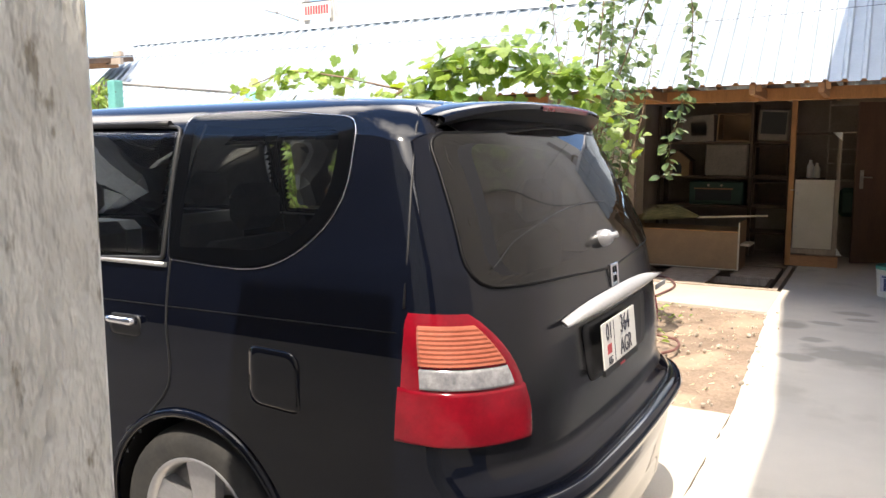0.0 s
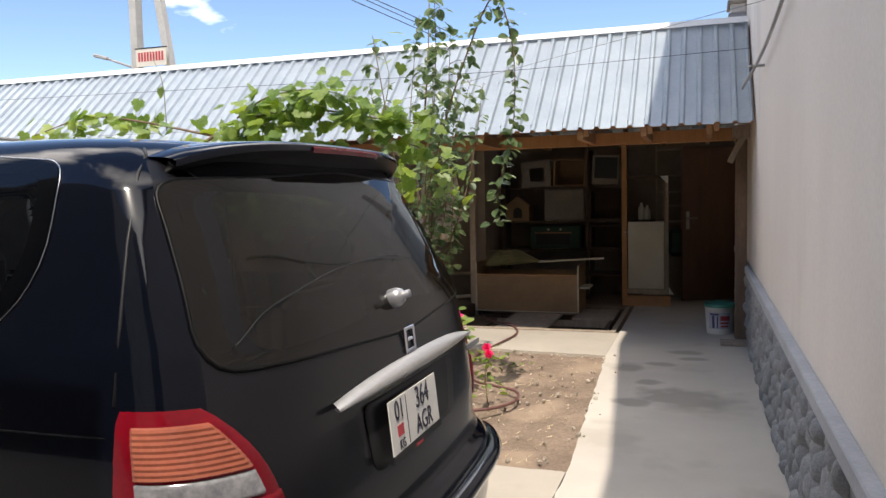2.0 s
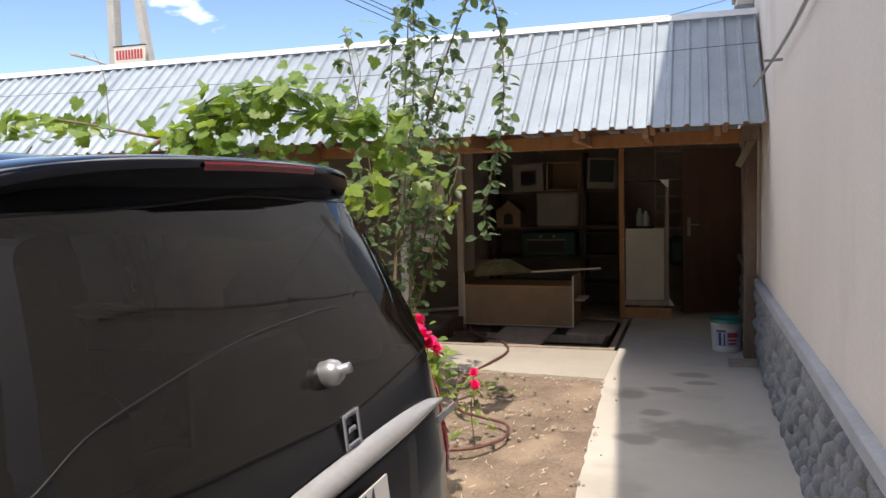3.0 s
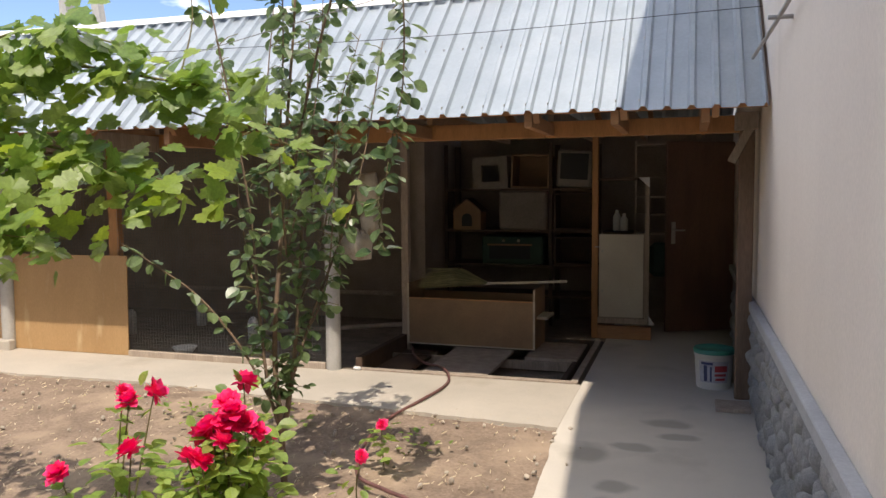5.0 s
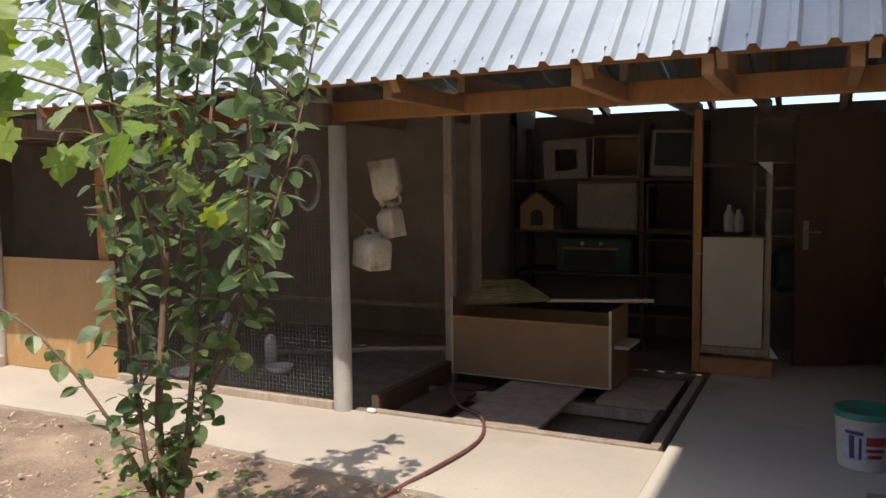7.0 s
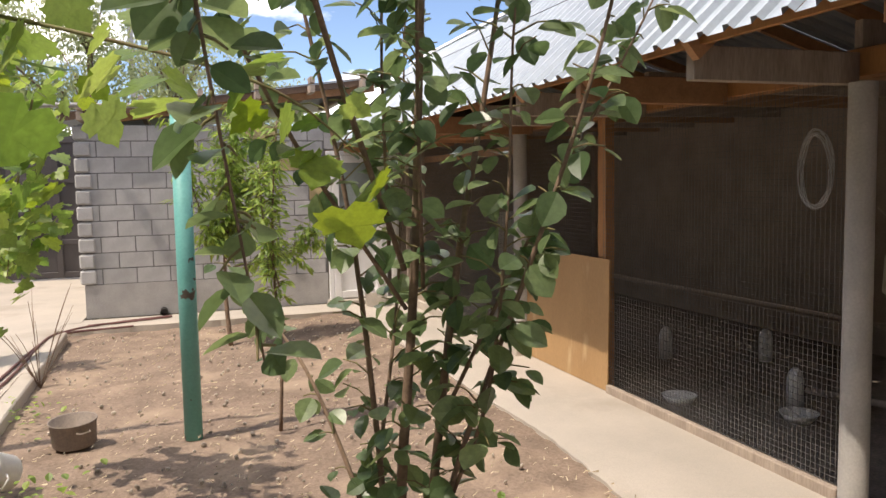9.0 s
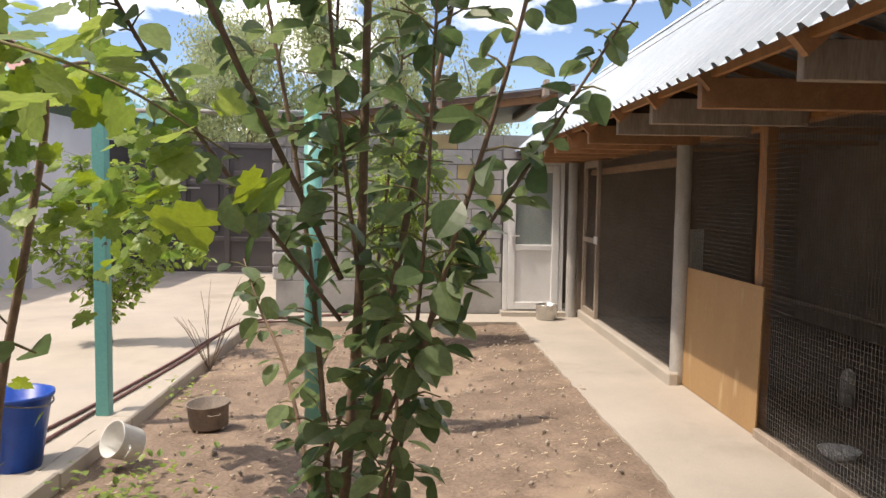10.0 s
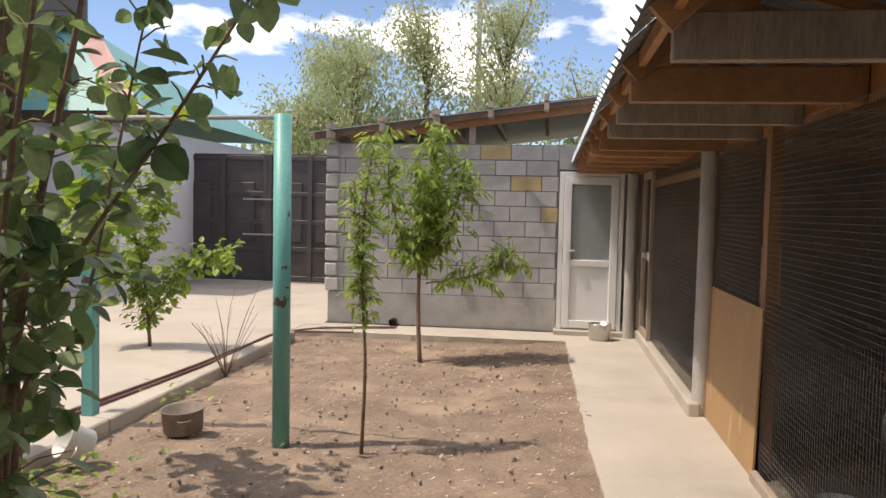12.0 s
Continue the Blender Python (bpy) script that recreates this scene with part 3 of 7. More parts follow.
part("bracket", slab(0.44, 0.60, 8.93, 9.055, 2.036, 2.166), WOOD_GREY, p, bevel=0.006)

# sills under the mesh
tagged(part("sill_board", slab(-5.14, -3.0, 9.08, 9.125, -0.02, 0.055), WOOD_GREY, bevel=0.006), "low grey board under the wire mesh", "board")
tagged(part("sill_block", slab(-10.2, -6.52, 8.97, 9.06, -0.02, 0.10), CONCRETE, bevel=0.012), "low cement sill along the coop front", "sill")


def wire_mesh(name, x0, x1, z0, z1, y, step):
    bm = bmesh.new()
    r = 0.0009
    k = 0
    x = x0
    while x <= x1:
        dx = 0.004 * noise.noise((x * 3, 0, 0))
        box(bm, x - r + dx, x + r + dx, y - r, y + r, z0, z1)
        x += step
    z = z0
    while z <= z1:
        dz = 0.006 * noise.noise((0, z * 3, 0))
        box(bm, x0, x1, y - 3 * r, y - r, z - r + dz, z + r + dz)
        z += step
    return tagged(part(name, bm, WIRE), "fine square galvanised wire mesh on the coop front", "wire mesh", kind="stuff")


wire_mesh("wire_mesh", -5.26, -3.0, 0.055, 2.03, 9.135, 0.032)
wire_mesh("wire_mesh", -10.2, -6.68, 0.10, 2.03, 9.07, 0.040)
wire_mesh("wire_mesh", -6.55, -5.40, 0.98, 2.03, 9.15, 0.034)

# ---- block store ----
WX = -10.45
structure(part("wall_block_core", slab(WX - 0.20, WX - 0.012, 5.05, 8.0, 0.0, 2.352), JOINT), "mortar bed of the block wall", "wall")
structure(part("wall_block_base", slab(WX - 0.22, WX + 0.008, 5.03, 8.0, 0.0, 0.41), MORTAR), "grey rendered base of the block wall", "wall")
structure(part("wall_block_side", slab(-15.2, WX - 0.2, 5.06, 5.24, 0.0, 2.352), MORTAR), "block store side wall", "wall")
structure(part("wall_block_head", slab(WX - 0.2, WX, 8.0, 9.0, 2.05, 2.352), MORTAR), "wall over the white door", "wall")
structure(part("wall_block_back", slab(-15.2, -15.0, 5.24, 12.15, 0.0, 2.352), MORTAR), "back wall of the block store", "wall")
structure(part("wall_coop_end", slab(-10.6, -10.41, 9.0, 12.15, -0.1, 2.35), COOP_WALL), "end wall of the coop", "wall")
bm = bmesh.new()
v = [bm.verts.new((x, y, z)) for x in (-10.58, -10.45) for y, z in ((8.20, 2.10), (9.45, 3.22), (12.6, 2.34), (12.6, 2.30), (8.35, 2.06))]
bm.faces.new(v[:5])
bm.faces.new(v[5:][::-1])
for k in range(5):
    bm.faces.new((v[k], v[k + 5], v[(k + 1) % 5 + 5], v[(k + 1) % 5]))
structure(part("wall_gable", bm, WOOD_DARK), "dark boarded gable over the white door", "wall")
store_roof = thing("roof_store", "low pitched sheet roof with rough timber edge", "roof", kind="structure")
sl = (2.985 - 2.50) / (8.53 - 4.93)
part("sheet", beam((WX - 2.4, 4.75, 2.50 - 0.03), (WX - 2.4, 8.95, 2.50 + sl * 4.02 - 0.03), 5.02, 0.012), ROOF, store_roof)
part("edge_board", beam((WX + 0.09, 4.85, 2.43), (WX + 0.09, 8.9, 2.43 + sl * 4.05), 0.03, 0.10), WOOD_DARK, store_roof)
part("edge_beam", beam((WX - 0.05, 5.3, 2.42), (WX - 0.05, 8.7, 2.42 + sl * 3.4), 0.08, 0.12), WOOD, store_roof)
for k in range(6):
    yy = 5.1 + 0.68 * k
    zz = 2.50 + sl * (yy - 4.93)
    part("rafter", slab(WX - 3, WX + 0.32, yy - 0.03, yy + 0.03, zz - 0.14, zz - 0.045), WOOD_GREY, store_roof)
    part("roof_batten_end", slab(WX + 0.15, WX + 0.34, yy - 0.03, yy + 0.03, zz - 0.02, zz + 0.055), WOOD_GREY, store_roof)
part("prop", slab(WX - 0.08, WX - 0.02, 6.85, 6.93, 2.352, 2.62), WOOD_GREY, store_roof)

# white door
DX = -10.36
d = structure(thing("door_1", "", "door"), "closed white plastic door with a frosted upper pane", "door")
for a, b, c, e in ((8.01, 8.065, 0.05, 2.02), (8.745, 8.80, 0.05, 2.02), (8.065, 8.745, 1.965, 2.02)):
    part("door_frame", slab(DX - 0.07, DX, a, b, c, e), PVC, d, bevel=0.004)
for a, b, c, e in ((8.07, 8.165, 0.07, 1.96), (8.645, 8.74, 0.07, 1.96), (8.165, 8.645, 1.865, 1.96), (8.165, 8.645, 0.07, 0.165), (8.165, 8.645, 0.845, 0.925)):
    part("leaf_frame", slab(DX - 0.055, DX + 0.012, a, b, c, e), PVC, d, bevel=0.006)
part("lower_panel", slab(DX - 0.03, DX - 0.012, 8.165, 8.645, 0.165, 0.845), PVC, d)
# opaque pane; the grey-green base paints what the glass would reflect
FROST_REFLECTION = material("frosted_pane_reflection", (0.30, 0.34, 0.33), (0.25, 0.29, 0.28), rough=0.2, scale=2, fine=40, bump=0.02, var=0.15)
part("pane", slab(DX - 0.03, DX - 0.018, 8.165, 8.645, 0.925, 1.865), FROST_REFLECTION, d, "dull frosted glass pane with its pale reflection painted in")
bm = bmesh.new()
box(bm, DX + 0.012, DX + 0.022, 8.10, 8.13, 0.90, 1.12)
box(bm, DX + 0.022, DX + 0.05, 8.105, 8.125, 1.03, 1.05)
box(bm, DX + 0.04, DX + 0.055, 8.105, 8.215, 1.03, 1.05)
part("handle", bm, PVC, d, "white lever handle", bevel=0.003)
structure(part("door_step", slab(-10.6, -10.2, 7.98, 9.0, -0.02, 0.05), CONCRETE), "low concrete doorstep", "step")
structure(part("wall_dark_store", slab(-11.6, -11.5, 7.6, 9.2, 0.0, 2.3), COOP_WALL), "dark interior wall behind the door pane", "wall")

# gate
gate = structure(thing("gate_1", "", "gate"), "dark brown steel double gate with raised panels", "gate")
GX = -15.3
part("gate_sheet", slab(GX - 0.04, GX, -0.4, 5.0, 0.03, 2.52), GATE, gate)
for a in (-0.4, 0.52, 1.42, 2.30, 2.38, 3.2, 4.1):
    part("gate_stile", slab(GX, GX + 0.05, a, a + 0.10, 0.03, 2.52), GATE, gate, bevel=0.006)
for z in (0.05, 0.62, 1.15, 1.7, 2.40):
    part("gate_rail", slab(GX, GX + 0.035, -0.4, 5.0, z, z + 0.09), GATE, gate, bevel=0.006)
for a in (0.68, 1.58, 2.55, 3.36):
    for z0, z1 in ((0.80, 1.98),):
        part("gate_panel", slab(GX, GX + 0.028, a, a + 0.55, z0, z1), GATE, gate, bevel=0.02)
for z in (0.93, 1.62):
    part("gate_bolt", slab(GX + 0.05, GX + 0.075, 1.9, 2.75, z, z + 0.03), STEEL, gate)

# boxed eaves piece on the house wall behind the ridge
eb = thing("eaves_box", "boxed grey-beige eaves piece fixed to the house wall", "eaves", kind="structure")
part("ledge", slab(0.43, 0.618, 10.0, 10.45, 3.44, 3.49), PIPE_GREY, eb, bevel=0.006)
part("casing", slab(0.455, 0.618, 10.02, 10.45, 3.493, 4.30), PLASTER, eb, bevel=0.01)
part("upper_ledge", slab(0.42, 0.618, 9.99, 10.45, 3.59, 3.63), WOOD_GREY, eb, bevel=0.006)
# neighbouring house
nh = tagged(thing("neighbour_house", "", "house"), "white block house with a teal and pink sheet roof", "house")
part("wall", slab(-13.2, -12.6, -9, 0.85, 0, 2.82), WHITEWASH, nh)
part("wall", slab(-19, -13.2, 0.65, 0.85, 0, 2.82), WHITEWASH, nh)
part("eaves_board", slab(-12.55, -12.45, -9.2, 1.32, 2.82, 2.99), WOOD_DARK, nh)
v = [(-12.44, -9, 3.0), (-12.44, 0.95, 3.0), (-14.0, -0.9, 4.65), (-14.0, -9, 6.5), (-12.44, 1.32, 3.03), (-14.0, -0.33, 4.52), (-18.6, 1.32, 3.0), (-18.6, -9, 3.0), (-16.4, -9, 6.5)]
mesh_from("roof_slope", v[:4], [(0, 1, 2, 3)], TEAL_ROOF, nh)
mesh_from("roof_verge", [v[1], v[4], v[5], v[2]], [(0, 1, 2, 3)], PINK_ROOF, nh, label="faded pink edge sheet of the roof")
mesh_from("roof_back", [v[4], v[6], v[7], v[8], v[3], v[5]], [(0, 1, 5), (1, 2, 3, 4, 5)], TEAL_ROOF, nh)
part("ridge", beam((-13.98, -9, 6.52), (-13.98, -0.33, 4.54), 0.16, 0.06), WOOD_DARK, nh)

# unseen dark south wall added to shade yard and car reflections; west footing
structure(part("wall_south", slab(-17, 0.62, -2.7, -2.5, 0, 7.9), GATE), "unseen tall dark wall added to shade the yard and car reflections", "wall")
structure(part("wall_west", slab(-17, -16.8, -5.0, 12.2, -0.1, 0.3), MORTAR), "low footing behind the gate", "wall")

# gate pillar at the start of the walk
pl = thing("gate_pillar", "square pillar with thick flaking off-white paint", "pillar")
part("shaft", slab(-1.22, -0.69, 0.40, 0.72, -0.02, 3.3), WHITE_PAINT, pl, bevel=0.012)

# ---- car ----
CY = 2.685
LEVELS = [  # height, half width, rear, front
    (0.20, 0.78, -0.66, -5.20), (0.26, 0.84, -0.58, -5.36), (0.34, 0.872, -0.575, -5.40), (0.46, 0.885, -0.555, -5.42), (0.58, 0.89, -0.55, -5.42), (0.655, 0.89, -0.56, -5.40), (0.685, 0.89, -0.595, -5.38),
    (0.72, 0.892, -0.612, -5.34), (0.85, 0.896, -0.615, -5.20), (1.00, 0.893, -0.635, -4.90), (1.06, 0.888, -0.648, -4.45), (1.14, 0.876, -0.662, -4.25), (1.22, 0.862, -0.685, -4.12), (1.35, 0.828, -0.745, -3.90), (1.48, 0.788, -0.815, -3.68),
    (1.58, 0.752, -0.872, -3.50), (1.63, 0.722, -0.91, -3.40), (1.668, 0.68, -0.97, -3.28), (1.692, 0.60, -1.08, -3.10), (1.708, 0.48, -1.25, -2.90), (1.717, 0.30, -1.55, -2.6), (1.720, 0.02, -1.9, -2.3)]


def level(z):
    zs = [q[0] for q in LEVELS]
    return [float(np.interp(z, zs, [q[k] for q in LEVELS])) for k in (1, 2, 3)]


BOW = 0.06


def plan(u, z, off=0.0):
    """A point of the car's skin: u from 0 (middle of the rear) round its near side to 1 (middle of the front)."""
    w, xr, xf = level(z)
    a, b = 0.25, min(0.44, w * 0.52)      # rear corner radii, along and across
    fa, fb = min(0.75, 0.42 * (xr - xf)), min(0.62, w * 0.72)
    a = min(a, 0.30 * (xr - xf))
    w, xr, xf = w + off, xr + off, xf - off
    if u < 0.32:
        if u < 0.12:
            dx, dy = 0.0, (w - b) * u / 0.12
        else:
            t = (u - 0.12) / 0.20 * math.pi / 2
            dx, dy = a * (1 - math.cos(t) ** 0.85), w - b + b * math.sin(t) ** 0.85
        return Vector((xr - dx - BOW * dy * dy, CY - dy, z))
    if u < 0.80:
        f = (u - 0.32) / 0.48
        return Vector(((xr - a - BOW * w * w) * (1 - f) + (xf + fa) * f, CY - w, z))
    if u < 0.94:
        t = (u - 0.80) / 0.14 * math.pi / 2
        return Vector((xf + fa * (1 - math.sin(t)), CY - (w - fb) - fb * math.cos(t), z))
    return Vector((xf, CY - (w - fb) * (1 - u) / 0.06, z))


def side_u(x, z):
    """The u at which the near side has that x."""
    lo, hi = 0.13, 0.93
    for _ in range(30):
        mid = (lo + hi) / 2
        if plan(mid, z).x > x:
            lo = mid
        else:
            hi = mid
    return lo


def rear_u(y, z):
    """The u at which the rear has that y (near half)."""
    lo, hi = 0.0, 0.319
    for _ in range(30):
        mid = (lo + hi) / 2
        if plan(mid, z).y > y:
            lo = mid
        else:
            hi = mid
    return lo


def inside(poly, x, y):
    r = False
    for (x0, y0), (x1, y1) in zip(poly, poly[1:] + poly[:1]):
        if (y0 > y) != (y1 > y) and x < (x1 - x0) * (y - y0) / (y1 - y0) + x0:
            r = not r
    return r


def rounded(poly, r=0.06, n=5):
    """A polygon with its corners rounded; each corner may carry its own radius."""
    out = []
    m = len(poly)
    for i in range(m):
        p = Vector(poly[i][:2])
        rr = poly[i][2] if len(poly[i]) > 2 else r
        a, b = (Vector(poly[i - 1][:2]) - p), (Vector(poly[(i + 1) % m][:2]) - p)
        rr = min(rr, a.length * 0.48, b.length * 0.48)
        s, e = p + a.normalized() * rr, p + b.normalized() * rr
        for k in range(n + 1):
            t = k / n
            out.append(tuple((1 - t) ** 2 * s + 2 * t * (1 - t) * p + t * t * e))
    fine = []
    for a, b in zip(out, out[1:] + out[:1]):
        n_ = max(1, int((Vector(b) - Vector(a)).length / 0.045))
        fine += [tuple(Vector(a).lerp(Vector(b), k / n_)) for k in range(n_)]
    return fine


# outlines: the near side in (x, z), the rear in (y, z)
SIDE_GLASS = rounded([(-1.80, 1.225, 0.02), (-1.40, 1.225, 0.15), (-1.205, 1.38, 0.15), (-1.215, 1.62, 0.06), (-1.835, 1.635, 0.03)])
DOOR_GLASS = rounded([(-2.78, 1.205, 0.03), (-1.87, 1.215, 0.02), (-1.90, 1.60, 0.03), (-2.72, 1.60, 0.05)])
FRONT_GLASS = rounded([(-3.80, 1.20, 0.05), (-2.90, 1.205, 0.03), (-2.84, 1.58, 0.04), (-3.36, 1.56, 0.08)])
REAR_GLASS = rounded([(CY - 0.765, 1.19, 0.09), (CY, 1.18, 0.3), (CY + 0.765, 1.19, 0.09), (CY + 0.650, 1.575, 0.05), (CY - 0.650, 1.575, 0.05)])
SCREEN_Z = (1.14, 1.60)
WHEEL_X, WHEEL_Z, WHEEL_R = (-1.74, -4.50), 0.335, 0.335


def on_side(x, z, off, far=False):
    p = plan(side_u(x, z), z, off)
    return Vector((p.x, 2 * CY - p.y, p.z)) if far else p


def on_rear(y, z, off):
    far = y > CY
    p = plan(rear_u(2 * CY - y if far else y, z), z, off)
    return Vector((p.x, 2 * CY - p.y, p.z)) if far else p


def patch(name, poly, place, material, parent, inset=0.0, thick=0.0, rings=5, label=""):
    """A curved panel that follows the skin inside an outline, with a turned-in edge."""
    c = Vector((sum(p[0] for p in poly) / len(poly), sum(p[1] for p in poly) / len(poly)))
    bm = bmesh.new()
    loops = []
    if thick:
        loops.append([bm.verts.new(place(p[0], p[1], -thick)) for p in poly])
    for k in range(rings):
        s = 1 - k / rings
        loops.append([bm.verts.new(place(*(c + (Vector(p) - c) * s), 0.0)) for p in poly])
    m = len(poly)
    for a, b in zip(loops, loops[1:]):
        for k in range(m):
            bm.faces.new((a[k], a[(k + 1) % m], b[(k + 1) % m], b[k])).smooth = True
    mid = bm.verts.new(place(c.x, c.y, 0.0))
    for k in range(m):
        bm.faces.new((loops[-1][k], loops[-1][(k + 1) % m], mid)).smooth = True
    return part(name, bm, material, parent, label)


car = thing("car", "black people carrier parked on the concrete yard", "car", at=Matrix.Translation((-3.0, CY, 0)))
base = car.matrix_world.inverted()
us = sorted({round(0.12 * k / 9, 4) for k in range(10)} | {round(0.12 + 0.20 * k / 22, 4) for k in range(23)} | {round(0.32 + 0.48 * k / 110, 4) for k in range(111)} | {round(0.80 + 0.14 * k / 12, 4) for k in range(13)} | {round(0.94 + 0.06 * k / 6, 4) for k in range(7)})
zs = sorted({q[0] for q in LEVELS} | {round(0.24 + 0.027 * k, 3) for k in range(51)})
zs = [z for i, z in enumerate(zs) if i == 0 or z - zs[i - 1] > 0.004 or z > 1.68]
bm = bmesh.new()
bmr = bmesh.new()
grid = {}
for far in (0, 1):
    for i, z in enumerate(zs):
        for j, u in enumerate(us):
            p = plan(u, z)
            if far:
                p.y = 2 * CY - p.y
            grid[far, i, j] = p


def cut_out(c):
    """Whether the skin has an opening there."""
    sx = min(abs(c.y - CY), 2)
    if c.x < -0.95 - 0.0 and sx > 0.55 and c.x > -4.1:
        if any(inside(q, c.x, c.z) for q in (SIDE_GLASS, DOOR_GLASS, FRONT_GLASS)):
            return True
    if c.x > -1.02 and inside(REAR_GLASS, c.y, c.z) and sx < 0.80:
        return True
    if SCREEN_Z[0] < c.z < SCREEN_Z[1] and c.x < -3.3 and sx < level(c.z)[0] - 0.07:
        return True
    if sx > 0.6 and c.z < 0.8 and any(math.hypot(c.x - wx, c.z - WHEEL_Z) < 0.375 for wx in WHEEL_X):
        return True
    return False


for tgt, want_rear in ((bm, False), (bmr, True)):
    made = {}
    for far in (0, 1):
        for i in range(len(zs) - 1):
            for j in range(len(us) - 1):
                q = [(far, i, j), (far, i, j + 1), (far, i + 1, j + 1), (far, i + 1, j)]
                c = sum((grid[k] for k in q), Vector()) / 4
                gate_part = 0.69 < c.z < 1.615 and us[j + 1] <= 0.2401
                if gate_part != want_rear or cut_out(c):
                    continue
                f = []
                for k in q:
                    kk = (0, k[1], k[2]) if k[2] in (0, len(us) - 1) else k
                    if kk not in made:
                        made[kk] = tgt.verts.new(base @ grid[kk])
                    f.append(made[kk])
                if len(set(f)) == 4:
                    tgt.faces.new(f).smooth = True
body = part("body", bm, CAR_PAINT, car)
hatch = part("tailgate", bmr, CAR_DUSTY, car, "dusty black tailgate")


def carpart(name, poly, place, off, mat, label="", thick=0.006, parent=None):
    return patch(name, poly, lambda a, b, o: base @ place(a, b, off + o), mat, parent or car, thick=thick, label=label)


def grow(poly, d):
    c = Vector((sum(p[0] for p in poly) / len(poly), sum(p[1] for p in poly) / len(poly)))
    return [tuple(Vector(p) + (Vector(p) - c).normalized() * d) for p in poly]


def rim(name, poly, place, off, r, mat, parent=None, label=""):
    pts = [base @ place(p[0], p[1], off) for p in poly]
    bm = tube(bmesh.new(), pts + pts[:2], r, n=6, cap=False)
    return part(name, bm, mat, parent or car, label)


for far in (False, True):
    pl_ = lambda a, b, o, far=far: on_side(a, b, o, far)
    carpart("side_window", grow(SIDE_GLASS, 0.03), pl_, 0.006, GLASS_DARK, "dark tinted side window", thick=0.0)
    rim("window_trim", grow(SIDE_GLASS, 0.032), pl_, 0.003, 0.0016, CHROME, label="thin bright window trim")
    carpart("door_window", grow(DOOR_GLASS, 0.03), pl_, 0.003, GLASS_CLEAR)
    rim("window_trim", grow(DOOR_GLASS, 0.03), pl_, 0.005, 0.007, CAR_TRIM)
    carpart("front_window", grow(FRONT_GLASS, 0.03), pl_, 0.003, GLASS_CLEAR)
    rim("window_trim", grow(FRONT_GLASS, 0.03), pl_, 0.005, 0.007, CAR_TRIM)
    visor = tube(bmesh.new(), [base @ pl_(x, 1.625, 0.010) for x in np.linspace(-2.80, -1.93, 14)], 0.012, n=8)
    part("rain_visor", visor, CAR_TRIM, car)
    belt = tube(bmesh.new(), [base @ pl_(x, 1.185, 0.006) for x in np.linspace(-3.7, -1.83, 20)], 0.009, n=6)
    part("belt_trim", belt, SILVER, car)
    for x in (-1.81, -2.83, -3.86):
        if x == -1.81:
            pts = [(x + 0.035, 1.62), (x, 1.25), (x - 0.005, 1.0), (x, 0.82), (x - 0.10, 0.70), (x - 0.22, 0.62)]
        else:
            pts = [(x, 1.60), (x, 1.2), (x - 0.01, 0.8), (x, 0.35)]
        part("panel_gap", tube(bmesh.new(), [base @ pl_(a, b, 0.0005) for a, b in smooth_path([(a, b, 0) for a, b in pts], 5) and [(v.x, v.y) for v in smooth_path([(a, b, 0) for a, b in pts], 5)]], 0.004, n=6), CAR_TRIM, car)
    # crease line along the flank
    part("crease_line", tube(bmesh.new(), [base @ pl_(x, 1.045 + 0.02 * (x + 3) / 2, 0.0005) for x in np.linspace(-4.2, -0.97, 40)], 0.002, n=6), SEAL, car)
    for x in (-1.98, -2.98):
        h = carpart("door_handle_cup", rounded([(x - 0.10, 0.945, 0.03), (x + 0.05, 0.945, 0.03), (x + 0.05, 1.015, 0.03), (x - 0.10, 1.015, 0.03)]), pl_, 0.001, CAR_TRIM)
        part("handle", tube(bmesh.new(), [base @ pl_(q, 1.0, 0.03 if -0.08 < q - x < 0.03 else 0.012) for q in np.linspace(x - 0.09, x + 0.04, 8)], 0.013, n=8), CHROME, car, "chrome door handle")
    rim("arch_lip", [(WHEEL_X[0] + 0.385 * math.cos(a), WHEEL_Z + 0.385 * math.sin(a)) for a in np.linspace(-0.28, math.pi + 0.28, 40)][:] + [], pl_, 0.0, 0.017, CAR_PAINT)
    rim("arch_lip", [(WHEEL_X[1] + 0.385 * math.cos(a), WHEEL_Z + 0.385 * math.sin(a)) for a in np.linspace(-0.28, math.pi + 0.28, 40)][:] + [], pl_, 0.0, 0.017, CAR_PAINT)
flap = rounded([(-1.475, 0.80, 0.04), (-1.29, 0.79, 0.03), (-1.29, 0.97, 0.05), (-1.475, 0.975, 0.03)])
carpart("fuel_flap", flap, on_side, 0.0025, CAR_PAINT, thick=0.004)
rim("flap_gap", flap, on_side, 0.0005, 0.002, SEAL)
def frit(name, poly, place, inner):
    """The black painted border on the inside of a pane."""
    c = Vector((sum(p[0] for p in poly) / len(poly), sum(p[1] for p in poly) / len(poly)))
    bm = bmesh.new()
    a = [bm.verts.new(base @ place(p[0], p[1], 0.0035)) for p in poly]
    b = [bm.verts.new(base @ place(*(Vector(p) - (Vector(p) - c).normalized() * inner), 0.003)) for p in poly]
    for k in range(len(poly)):
        bm.faces.new((a[k], a[(k + 1) % len(poly)], b[(k + 1) % len(poly)], b[k]))
    return part(name, bm, FRIT, car)


frit("frit", grow(REAR_GLASS, 0.034), on_rear, 0.095)
frit("frit", grow(SIDE_GLASS, 0.025), on_side, 0.05)
rear_pane = carpart("rear_window", grow(REAR_GLASS, 0.034), on_rear, 0.007, GLASS_REAR, "dusty dark rear window", thick=0.0)
